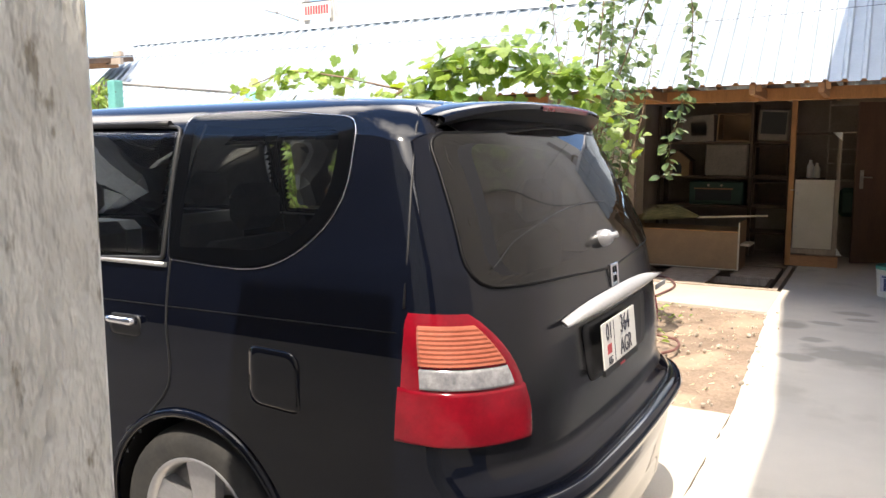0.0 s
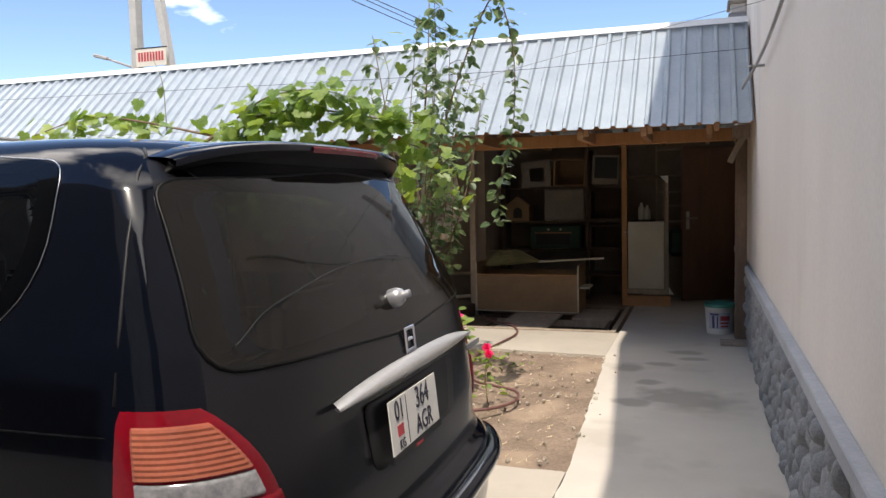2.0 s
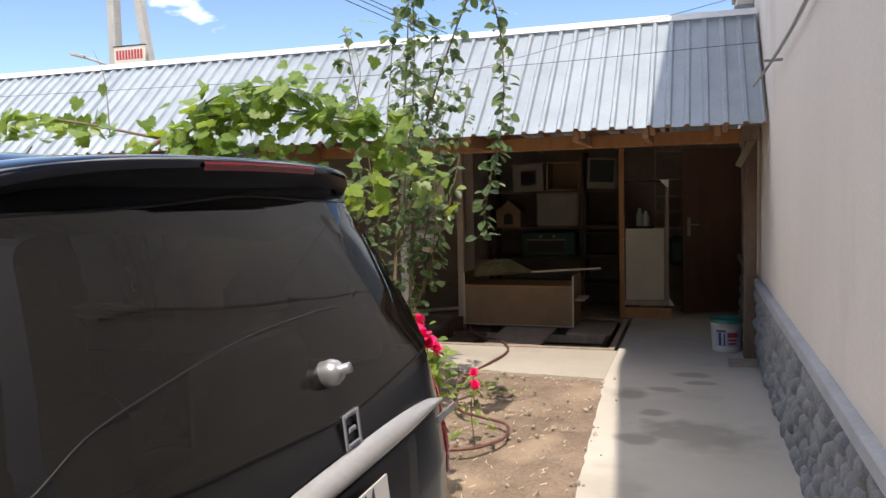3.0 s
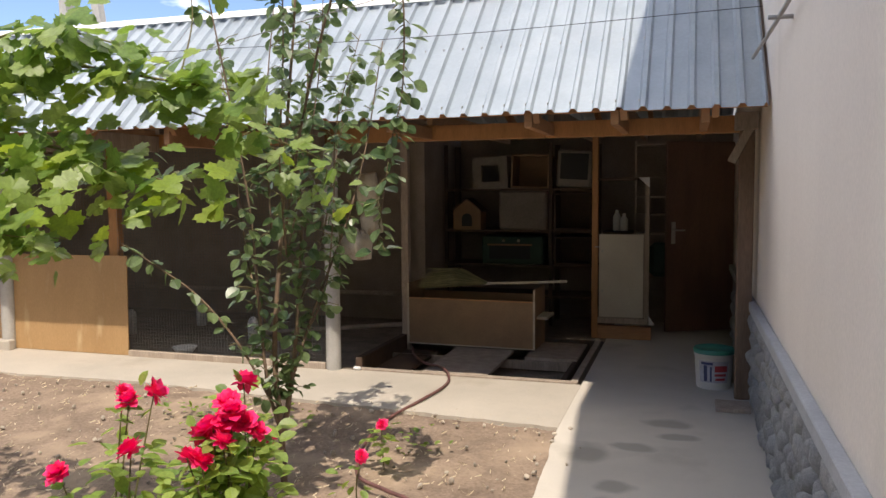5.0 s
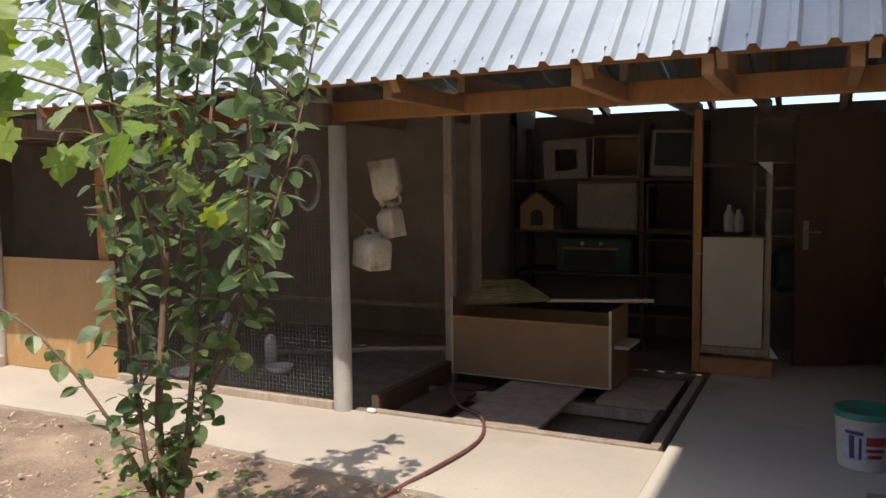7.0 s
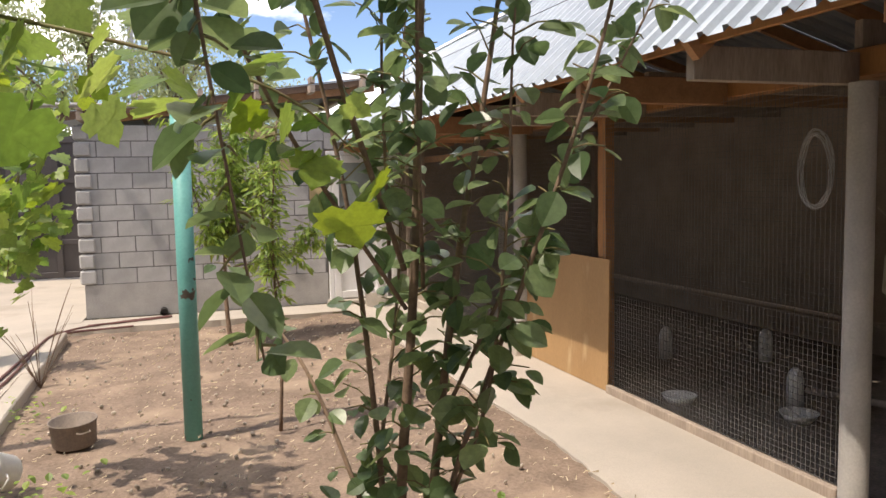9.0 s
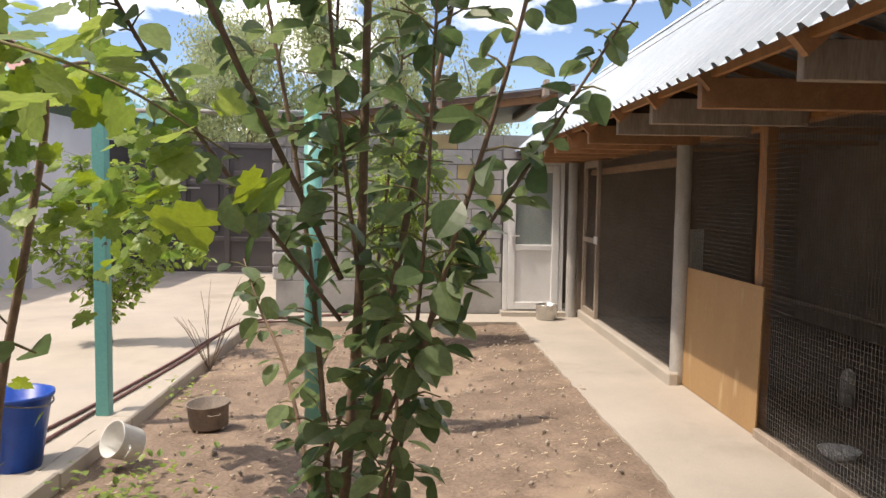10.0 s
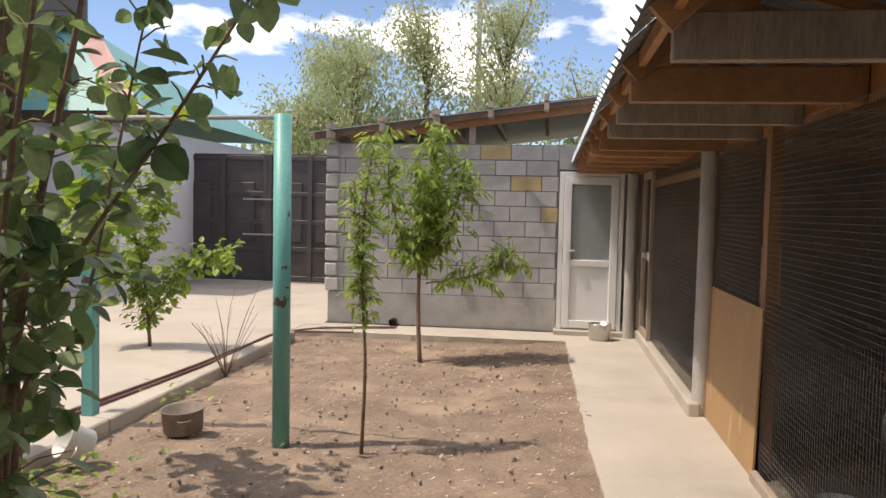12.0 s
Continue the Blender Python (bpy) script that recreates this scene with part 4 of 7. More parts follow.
rim("rear_seal", grow(REAR_GLASS, 0.036), on_rear, 0.002, 0.006, SEAL)
# windscreen
bm = bmesh.new()
rows = [[bm.verts.new(base @ Vector((plan(1 - 0.16 * abs(k) / 8, z).x + 0.004, CY + math.copysign(CY - plan(1 - 0.16 * abs(k) / 8, z).y, k) if k else CY, z))) for k in range(-8, 9)] for z in np.linspace(SCREEN_Z[0] - 0.02, SCREEN_Z[1] + 0.02, 8)]
for a, b in zip(rows, rows[1:]):
    for k in range(16):
        bm.faces.new((a[k], a[k + 1], b[k + 1], b[k])).smooth = True
part("windscreen", bm, GLASS_CLEAR, car)
# cabin
part("cabin_floor", slab(-4.3, -0.85, CY - 0.72, CY + 0.72, 0.36, 0.44, m=base), SEAT, car)
part("dashboard", slab(-4.15, -3.75, CY - 0.70, CY + 0.70, 0.44, 1.12, m=base), SEAT, car, bevel=0.05)
for sx in (-3.15, -2.15, -1.35):
    for sy in (-0.38, 0.38):
        bm = bmesh.new()
        box(bm, sx - 0.25, sx + 0.25, CY + sy - 0.25, CY + sy + 0.25, 0.44, 0.70, m=base)
        box(bm, sx + 0.16, sx + 0.30, CY + sy - 0.24, CY + sy + 0.24, 0.66, 1.22, m=base)
        box(bm, sx + 0.20, sx + 0.30, CY + sy - 0.13, CY + sy + 0.13, 1.25, 1.42, m=base)
        part("seat", bm, SEAT, car, bevel=0.05)
# wheels
for wx in WHEEL_X:
    for sgn in (-1, 1):
        m = base @ Matrix.Translation((wx, CY + sgn * 0.785, WHEEL_Z)) @ pose(0, 0, 0, -90 * sgn)
        wheel = new("wheel")
        wheel.parent, wheel.matrix_local = car, m
        bm = lathe(bmesh.new(), [(0.225, -0.09), (0.28, -0.10), (0.322, -0.085), (0.335, -0.05), (0.335, 0.05), (0.322, 0.085), (0.28, 0.10), (0.225, 0.09)], 40)
        part("tyre", bm, RUBBER, wheel)
        bm = lathe(bmesh.new(), [(0.222, -0.09), (0.237, 0.088), (0.227, 0.097), (0.21, 0.07), (0.205, -0.06), (0.05, -0.06)], 40)
        part("rim", bm, ALLOY, wheel)
        bm = lathe(bmesh.new(), [(0.07, 0.02), (0.065, 0.062), (0.03, 0.07), (0.001, 0.07)], 20)
        for k in range(5):
            r = Matrix.Rotation(2 * math.pi * k / 5 + 0.3, 4, "Z")
            v = [bm.verts.new(r @ Vector(q)) for q in ((0.05, -0.045, 0.055), (0.05, 0.045, 0.055), (0.215, 0.066, 0.068), (0.215, -0.066, 0.068), (0.05, -0.045, 0.02), (0.05, 0.045, 0.02), (0.215, 0.066, 0.02), (0.215, -0.066, 0.02))]
            for f in ((0, 1, 2, 3), (0, 4, 5, 1), (1, 5, 6, 2), (3, 2, 6, 7), (0, 3, 7, 4)):
                bm.faces.new([v[q] for q in f])
        part("spokes", bm, ALLOY, wheel, "silver five-spoke alloy spokes")
        bm = lathe(bmesh.new(), [(0.38, 0.12), (0.38, -0.16), (0.02, -0.17)], 32)
        part("wheel_well", bm, CAR_TRIM, wheel)
# bumper strip and underside
part("underside", slab(-5.1, -0.75, CY - 0.74, CY + 0.74, 0.19, 0.24, m=base), CAR_TRIM, car)
strip = []
for u in np.linspace(0.315, 0.0, 30):
    strip.append(plan(u, 0.60, 0.012))
strip += [Vector((p.x, 2 * CY - p.y, p.z)) for p in reversed(strip[:-1])]
part("bumper_step", tube(bmesh.new(), [base @ p for p in strip], 0.035, n=8), CAR_PAINT, car)
# tail lamps: wrapped round the rear corner, in bands


def lamp_edge(z, k):
    """Front and inner edges of the lamp at that height."""
    f = (z - 0.775) / (1.125 - 0.775)
    front = -0.975 + 0.03 * f
    inner = CY - 0.685 - 0.13 * max(0, f) ** 2.6
    return side_u(front, z), rear_u(inner, z)


for far in (0, 1):
    lamp = new("tail_lamp")
    lamp.parent = car
    bands = ((0.775, 0.925, LAMP_RED, "red_lens", 0.010), (0.925, 0.985, LAMP_CLEAR, "clear_lens", 0.010), (0.985, 1.095, LAMP_ORANGE, "orange_lens", 0.010), (0.770, 1.128, LAMP_RED, "surround", 0.006))
    for z0, z1, mat, nm, off in bands:
        bm = bmesh.new()
        rows = []
        nz = 12 if nm == "surround" else max(3, int((z1 - z0) / 0.0056))
        for iz in range(nz + 1):
            z = z0 + (z1 - z0) * iz / nz
            ua, ub = lamp_edge(z, 0)
            if nm in ("clear_lens", "orange_lens"):
                ua, ub = ua - 0.012, ub + 0.010
            o = off + (0.0016 if nm == "orange_lens" and iz % 2 else 0.0)
            row = []
            for k in range(25):
                p = plan(ua + (ub - ua) * k / 24, z, o if 0 < k < 24 and 0 < iz < nz else off - 0.008)
                if far:
                    p.y = 2 * CY - p.y
                row.append(bm.verts.new(base @ p))
            rows.append(row)
        for a, b in zip(rows, rows[1:]):
            for k in range(24):
                bm.faces.new((a[k], a[k + 1], b[k + 1], b[k])).smooth = nm != "orange_lens"
        part(nm, bm, mat, lamp)
# garnish bar, plate, badge, wiper
pts = []
for k in range(25):
    y = CY - 0.49 + 1.0 * k / 24
    pts.append(y)
bm = bmesh.new()
rows = []
for iz, (dz, o) in enumerate(((-0.020, 0.004), (-0.019, 0.03), (-0.004, 0.040), (0.010, 0.034), (0.022, 0.004))):
    rows.append([bm.verts.new(base @ on_rear(y, 1.045 + dz * (1 - 0.82 * (abs(y - CY) / 0.52) ** 3) + 0.012 * (1 - ((y - CY) / 0.52) ** 2), o)) for y in pts])
for a, b in zip(rows, rows[1:]):
    for k in range(24):
        bm.faces.new((a[k], a[k + 1], b[k + 1], b[k])).smooth = True
part("garnish_bar", bm, SILVER, car, "dull silver tailgate bar")
recess = rounded([(CY - 0.34, 0.83, 0.05), (CY + 0.30, 0.83, 0.05), (CY + 0.36, 1.01, 0.04), (CY - 0.36, 1.01, 0.04)])
carpart("plate_recess", recess, on_rear, 0.003, CAR_TRIM, thick=0.003)
PM = base @ Matrix.Translation((-0.590, CY - 0.125, 0.937)) @ pose(0, 0, 0, 84, 0, 90) @ Matrix.Diagonal((1, 0.84, 1, 1))
plate_ob = new("number_plate")
plate_ob.parent, plate_ob.matrix_local = car, PM
part("plate_board", slab(-0.18, 0.18, -0.085, 0.085, -0.004, 0.0), PLATE, plate_ob)
part("plate_rim", slab(-0.185, 0.185, -0.106, -0.082, -0.006, 0.003), CAR_TRIM, plate_ob)


def lettering(name, text, size, m, mat, parent):
    cu = bpy.data.curves.new(name, "FONT")
    cu.body, cu.size, cu.extrude, cu.align_x, cu.align_y = text, size, 0.0008, "CENTER", "CENTER"
    tmp = new(name, cu)
    me = bpy.data.meshes.new_from_object(tmp.evaluated_get(bpy.context.evaluated_depsgraph_get()))
    bpy.data.objects.remove(tmp)
    me.materials.clear()
    me.materials.append(mat)
    ob = new(name, me)
    if parent is not None:
        ob.parent = parent
    ob.matrix_local = m
    return ob


sq = Matrix.Diagonal((0.72, 1.0, 1.0, 1.0))
lettering("digits", "01", 0.088, Matrix.Translation((-0.118, 0.045, 0.002)) @ sq, INK_DARK, plate_ob)
lettering("digits", "364", 0.100, Matrix.Translation((0.055, 0.042, 0.002)) @ sq, INK_DARK, plate_ob)
lettering("letters", "AGR", 0.09, Matrix.Translation((0.055, -0.042, 0.002)) @ sq, INK_DARK, plate_ob)
lettering("letters", "KG", 0.042, Matrix.Translation((-0.118, -0.062, 0.002)) @ sq, INK_DARK, plate_ob)
part("divider", slab(-0.066, -0.063, -0.078, 0.078, 0.0, 0.0012), INK_DARK, plate_ob)
part("red_flag", slab(-0.140, -0.098, -0.035, 0.0, 0.0, 0.0012), INK_RED, plate_ob)
part("plate_caption", slab(-0.03, 0.02, -0.105, -0.096, 0.003, 0.004), INK_RED, plate_ob)
bm = bmesh.new()
EM = base @ Matrix.Translation((-0.657, CY, 1.118)) @ pose(0, 0, 0, 84, 0, 90)
for q in ((-0.040, -0.028, -0.038, 0.038), (0.028, 0.040, -0.038, 0.038), (-0.028, 0.028, 0.026, 0.038), (-0.028, 0.028, -0.038, -0.026), (-0.018, 0.018, -0.006, 0.006)):
    box(bm, q[0], q[1], q[2], q[3], 0, 0.010, m=EM)
part("badge", bm, CHROME, car, "small chrome badge", bevel=0.003)
w0 = base @ on_rear(CY - 0.04, 1.243, 0.012)
wip = part("wiper_pivot", lathe(bmesh.new(), [(0.028, -0.01), (0.028, 0.018), (0.02, 0.032), (0.011, 0.036), (0.011, 0.055), (0.001, 0.056)], 16), ALLOY, car, "grey wiper stub without its arm")
wip.matrix_local = Matrix.Translation(w0) @ pose(0, 0, 0, 0, 72, 0)
# thin dark arc lying across the rear pane
arc = [base @ on_rear(q.x, q.y, 0.007) for q in smooth_path([(CY - 0.72, 1.23, 0), (CY - 0.58, 1.30, 0), (CY - 0.28, 1.35, 0), (CY + 0.0, 1.36, 0), (CY + 0.14, 1.355, 0)], 8)]
part("defogger_line", tube(bmesh.new(), arc, 0.002, n=5), CAR_TRIM, car)
# roof spoiler: a short visor that carries the roof line on over the pane
def spoiler_line(t):
    """Trailing edge (x, z) and half-span fraction t."""
    return -0.832 - 0.12 * abs(t) ** 4, 1.686 - 0.020 * t * t - 0.034 * t ** 6


bm, bmu = bmesh.new(), bmesh.new()
rows, rows_u = [], []
for k in range(37):
    t = -1 + 2 * k / 36
    y = CY + 0.645 * t
    tip, zt = spoiler_line(t)
    front, zf = -1.13 + 0.03 * t * t, 1.694 - 0.028 * t * t - 0.036 * t ** 6
    sec = [(front, zf), (front * 0.55 + tip * 0.45, (zf + zt) / 2 + 0.008), (tip - 0.05, zt + 0.007), (tip - 0.012, zt + 0.002), (tip, zt - 0.006), (tip - 0.003, zt - 0.018)]
    low = [(tip - 0.003, zt - 0.018), (tip - 0.035, zt - 0.034), (-0.915 - 0.06 * t * t, 1.628), (-0.895 - 0.075 * t * t, 1.590 + 0.03 * t ** 6), (-0.862 - 0.085 * t * t, 1.556 + 0.055 * t ** 6)]
    rows.append([bm.verts.new(base @ Vector((a, y, b))) for a, b in sec])
    rows_u.append([bmu.verts.new(base @ Vector((a, y, b))) for a, b in low])
for mesh, lines in ((bm, rows), (bmu, rows_u)):
    for a, b in zip(lines, lines[1:]):
        for k in range(len(a) - 1):
            mesh.faces.new((a[k], a[k + 1], b[k + 1], b[k])).smooth = True
part("roof_spoiler", bm, CAR_PAINT, car, "glossy black roof spoiler")
part("spoiler_underside", bmu, CAR_TRIM, car, "matt black hollow underside")
bm = bmesh.new()
rows = []
for k in range(25):
    t = -0.34 + 0.68 * k / 24
    tip, zt = spoiler_line(t)
    rows.append([bm.verts.new(base @ Vector((tip + dx, CY + 0.645 * t, zt + dz))) for dx, dz in ((0.002, -0.007), (0.004, -0.012), (0.001, -0.024))])
for a, b in zip(rows, rows[1:]):
    for k in range(2):
        bm.faces.new((a[k], a[k + 1], b[k + 1], b[k]))
part("brake_light", bm, LAMP_RED, car, "thin red brake light along the spoiler edge")
part("tailgate_gap", tube(bmesh.new(), [base @ plan(side_u(x, z), z, 0.0005) for x, z in ((-1.06, 1.660), (-1.04, 1.645), (-1.02, 1.60), (-0.985, 1.45), (-0.96, 1.30), (-0.95, 1.13))], 0.004, n=6), CAR_TRIM, car)
part("model_bars", slab(-0.632, -0.628, CY + 0.50, CY + 0.66, 0.985, 1.005, m=base), SILVER, car)

# ---- shed contents ----
def crate():
    t = thing("storage_crate", "brown chipboard drawer box with pale edges on planks", "crate", at=pose(-1.98, 10.33, 0.02, 0, 0, -1.5))
    w, h = 0.655, 0.60
    part("front_panel", slab(-w, w, -0.02, 0, 0, 0.47), CHIP, t)
    part("front_edge", slab(-w, w, -0.021, 0.001, 0.471, 0.482), WOOD_ORANGE, t, "torn orange edge strip")
    part("bottom_edge", slab(-w, w, -0.024, -0.0205, 0.0, 0.012), EDGING, t, "pale edge strip")
    part("side_panel", slab(w, w + 0.02, -0.02, 0.46, 0, h), CHIP, t)
    part("side_edge", slab(w, w + 0.02, -0.024, -0.0205, 0.0, h), EDGING, t, "pale edge strip")
    part("side_panel", slab(-w - 0.02, -w, -0.02, 0.46, 0, h + 0.03), CHIP, t)
    part("side_edge", slab(-w - 0.02, -w, -0.024, -0.0205, 0.0, h + 0.03), EDGING, t, "pale edge strip")
    part("back_panel", slab(-w, w, 0.44, 0.46, 0, 0.5), CHIP, t)
    part("base_panel", slab(-w, w, 0.0, 0.44, 0.03, 0.05), CHIP, t)
    part("shelf_stub", slab(w + 0.02, w + 0.13, 0.05, 0.40, 0.30, 0.325), EDGING, t)
    return t


crate()
# broom lying across the crate
br = thing("broom", "straw broom with a pale stick lying on the crate", "broom")
part("stick", tube(bmesh.new(), [(-1.85, 10.42, 0.655), (-1.0, 10.30, 0.715)], 0.014, n=8), EDGING, br)
r = random.Random(3)
bv, bf = [], []
for k in range(700):
    a = Vector((-1.80, 10.42, 0.66))
    e = Vector((-2.50 + r.uniform(-0.06, 0.1), 10.42 + r.uniform(-0.2, 0.2), 0.60 + abs(r.gauss(0, 0.07))))
    m_ = (a + e) / 2 + Vector((0, r.uniform(-0.12, 0.12), r.uniform(0.0, 0.10)))
    w = Vector((0, 0.003, 0.003))
    i0 = len(bv)
    bv += [a - w, a + w, m_ + w, m_ - w, e]
    bf += [(i0, i0 + 1, i0 + 2, i0 + 3), (i0 + 3, i0 + 2, i0 + 4)]
tagged(mesh_from("bristles", bv, bf, STRAW_DARK, br), kind="stuff")

# pit edge and planks
for nm, d_, mt in (("plank", (-2.12, -1.52, 9.20, 10.32, -0.02, 0.008), WOOD_GREY), ("plank", (-1.36, -0.86, 10.05, 10.85, -0.03, 0.002), WOOD_GREY), ("plank", (-2.62, -2.28, 9.32, 10.2, -0.05, -0.02), WOOD_DARK)):
    tagged(part(nm, slab(*d_), mt, bevel=0.004), "loose grey board laid over the shallow pit", "board", "boards over the pit")
pf = thing("pit_frame", "weathered timber frame around the shallow pit", "frame")
part("front_rail", slab(-2.70, -0.74, 9.145, 9.205, -0.13, 0.012), WOOD_GREY, pf, bevel=0.005)
part("side_rail", beam((-0.77, 9.2, -0.04), (-0.77, 11.05, -0.04), 0.06, 0.10), WOOD_GREY, pf, bevel=0.005)
part("side_rail", beam((-0.88, 9.2, -0.06), (-0.88, 11.0, -0.06), 0.05, 0.09), WOOD_DARK, pf, bevel=0.005)
part("side_rail", beam((-2.72, 9.2, 0.0), (-2.72, 11.05, 0.0), 0.06, 0.20), WOOD_DARK, pf, bevel=0.005)
part("cross_rail", beam((-2.7, 10.0, -0.06), (-0.9, 10.0, -0.06), 0.05, 0.08), WOOD_GREY, pf)
part("white_stone", slab(-2.74, -2.67, 9.11, 9.15, 0, 0.03), PVC, pf, bevel=0.01)

# screen frame with the off-white door, beyond the pit
fr = thing("screen_frame", "orange timber frame with an off-white cabinet door", "partition")
FY = 11.25
part("mullion", slab(-0.865, -0.80, FY - 0.03, FY + 0.03, 0.0, 2.166), WOOD_ORANGE, fr, bevel=0.004)
part("sill", slab(-0.80, -0.24, FY - 0.04, FY + 0.04, 0.0, 0.14), WOOD, fr, bevel=0.006)
part("lower_rail", slab(-0.80, -0.28, FY - 0.025, FY + 0.025, 0.165, 0.225), WOOD_GREY, fr)
part("stile", slab(-0.312, -0.268, FY - 0.025, FY + 0.025, 0.225, 1.70), WOOD_GREY, fr)
part("upper_rail", slab(-0.80, -0.27, FY - 0.02, FY + 0.02, 1.695, 1.725), WOOD_DARK, fr)
pn = part("cabinet_door", slab(-0.785, -0.325, FY - 0.036, FY - 0.026, 0.235, 1.125), WHITE_PANEL, fr, "off-white cabinet door")
part("hinge", slab(-0.765, -0.74, FY - 0.042, FY - 0.0365, 0.50, 0.53), STEEL, fr)
part("hinge", slab(-0.765, -0.74, FY - 0.042, FY - 0.0365, 0.93, 0.96), STEEL, fr)
part("hook", slab(-0.83, -0.77, FY - 0.05, FY - 0.043, 0.985, 0.995), STEEL, fr)
bm = bmesh.new()
v = [bm.verts.new(p) for p in ((-0.38, FY - 0.04, 1.725), (-0.27, FY - 0.04, 1.725), (-0.27, FY - 0.04, 1.62), (-0.38, FY - 0.03, 1.725), (-0.27, FY - 0.03, 1.725), (-0.27, FY - 0.03, 1.62))]
for f in ((0, 1, 2), (5, 4, 3), (0, 3, 4, 1), (1, 4, 5, 2), (2, 5, 3, 0)):
    bm.faces.new([v[q] for q in f])
part("gusset", bm, PVC, fr, "white corner plate")
bm = bmesh.new()
v = [bm.verts.new(p) for p in ((-0.265, FY - 0.04, 0.165), (-0.20, FY - 0.04, 0.165), (-0.265, FY - 0.04, 0.26), (-0.265, FY - 0.03, 0.165), (-0.20, FY - 0.03, 0.165), (-0.265, FY - 0.03, 0.26))]
for f in ((0, 1, 2), (5, 4, 3), (0, 3, 4, 1), (1, 4, 5, 2), (2, 5, 3, 0)):
    bm.faces.new([v[q] for q in f])
part("gusset", bm, PVC, fr, "white corner plate")

# brown door, ajar
dm = Matrix.Translation((0.60, 12.05, 0.02)) @ pose(0, 0, 0, 0, 0, 180 + 27)
dr = structure(thing("door_2", "", "door", at=dm), "dark brown door standing half open", "door")
part("leaf", slab(0.0, 0.80, -0.02, 0.02, 0.0, 2.10), DOOR_BROWN, dr, bevel=0.004)
bm = bmesh.new()
box(bm, 0.70, 0.745, 0.02, 0.028, 0.98, 1.22)
part("handle_plate", bm, STEEL, dr)
bm = tube(bmesh.new(), [(0.722, 0.03, 1.13), (0.722, 0.065, 1.13), (0.70, 0.07, 1.13), (0.61, 0.07, 1.128)], 0.009, n=8)
part("handle", bm, STEEL, dr, "steel lever handle")


# shelves with crates and old sets
def carton(name, label, cat, x0, x1, z0, z1, y0, y1, mat, tilt=0.0):
    t = thing(name, label, cat, at=pose((x0 + x1) / 2, y0, z0, 0, tilt, 0))
    w, h, d_ = (x1 - x0) / 2, z1 - z0, y1 - y0
    th = 0.018
    part("side", slab(-w, -w + th, 0, d_, 0, h), mat, t)
    part("side", slab(w - th, w, 0, d_, 0, h), mat, t)
    part("top", slab(-w + th, w - th, 0, d_, h - th, h), mat, t)
    part("bottom", slab(-w + th, w - th, 0, d_, 0, th), mat, t)
    part("back", slab(-w + th, w - th, d_ - th, d_, th, h - th), mat, t)
    return t


GREEN_PAINT = material("old_green_paint", (0.035, 0.075, 0.05), rough=0.7, scale=4, fine=50, bump=0.1, var=0.25)
PALE_BOX = material("pale_old_case", (0.27, 0.235, 0.195), (0.21, 0.18, 0.15), rough=0.7, scale=4, fine=50, bump=0.1, var=0.25)
sh = thing("store_shelf", "rough dark wooden shelving full of old boxes", "shelf")
for z in (0.35, 0.72, 1.13, 1.62):
    part("board", slab(-2.72, -0.90, 11.85, 12.45, z - 0.025, z), WOOD_DARK, sh)
for x in (-2.70, -1.42, -0.92):
    part("upright", slab(x - 0.03, x + 0.03, 12.35, 12.42, 0.0, 2.15), WOOD_DARK, sh)
    part("upright", slab(x - 0.02, x + 0.02, 11.86, 11.90, 0.0, 2.15), WOOD_DARK, sh)
c = carton("open_box", "pale brown open wooden box on the top shelf", "box", -2.36, -1.93, 1.622, 2.0, 11.86, 12.3, PALE_BOX, -2)
part("front_strip", slab(-0.21, -0.10, -0.01, 0.0, 0.0, 0.37), PALE_BOX, c)
part("front_strip", slab(0.12, 0.21, -0.01, 0.0, 0.0, 0.37), PALE_BOX, c)
part("front_strip", slab(-0.10, 0.12, -0.01, 0.0, 0.28, 0.37), PALE_BOX, c)
part("front_strip", slab(-0.10, 0.12, -0.01, 0.0, 0.0, 0.08), PALE_BOX, c)
carton("open_box", "brown open drawer on the top shelf", "box", -1.90, -1.45, 1.625, 2.02, 11.87, 12.3, CHIP, 2)
b2 = thing("old_television", "pale boxy television case on the top shelf", "television", at=pose(-1.16, 11.88, 1.622, 0, 3, 0))
part("case", slab(-0.20, 0.20, 0, 0.40, 0.0, 0.44), PALE_BOX, b2, bevel=0.02)
part("screen", slab(-0.16, 0.16, -0.006, 0.0, 0.10, 0.40), CAR_TRIM, b2)
b2 = thing("old_television", "large pale case set standing on the shelf", "television", at=pose(-1.75, 11.86, 1.132))
part("case", slab(-0.29, 0.29, 0, 0.42, 0.0, 0.46), PALE_BOX, b2, bevel=0.02)
part("front_plate", slab(-0.26, 0.26, -0.008, 0.0, 0.03, 0.43), PALE_BOX, b2)
b2 = thing("old_radio", "old radio set with two pale knobs", "radio", at=pose(-1.88, 11.86, 0.722))
part("case", slab(-0.37, 0.37, 0, 0.36, 0.0, 0.33), GREEN_PAINT, b2, bevel=0.015)
part("dark_window", slab(-0.28, 0.22, -0.006, 0.0, 0.06, 0.22), CAR_TRIM, b2)
part("frame_strip", slab(-0.30, 0.24, -0.009, -0.001, 0.22, 0.24), WOOD, b2)
for x in (-0.10, 0.08):
    kn = part("knob", lathe(bmesh.new(), [(0.018, 0), (0.016, 0.02), (0.001, 0.021)], 12), EDGING, b2)
    kn.matrix_local = Matrix.Translation((x, -0.002, 0.28)) @ pose(0, 0, 0, 90)
hs = thing("bird_box", "small wooden bird house with a arched hole painted as a flat dark face", "bird box", at=pose(-2.42, 11.80, 1.132))
bm = bmesh.new()
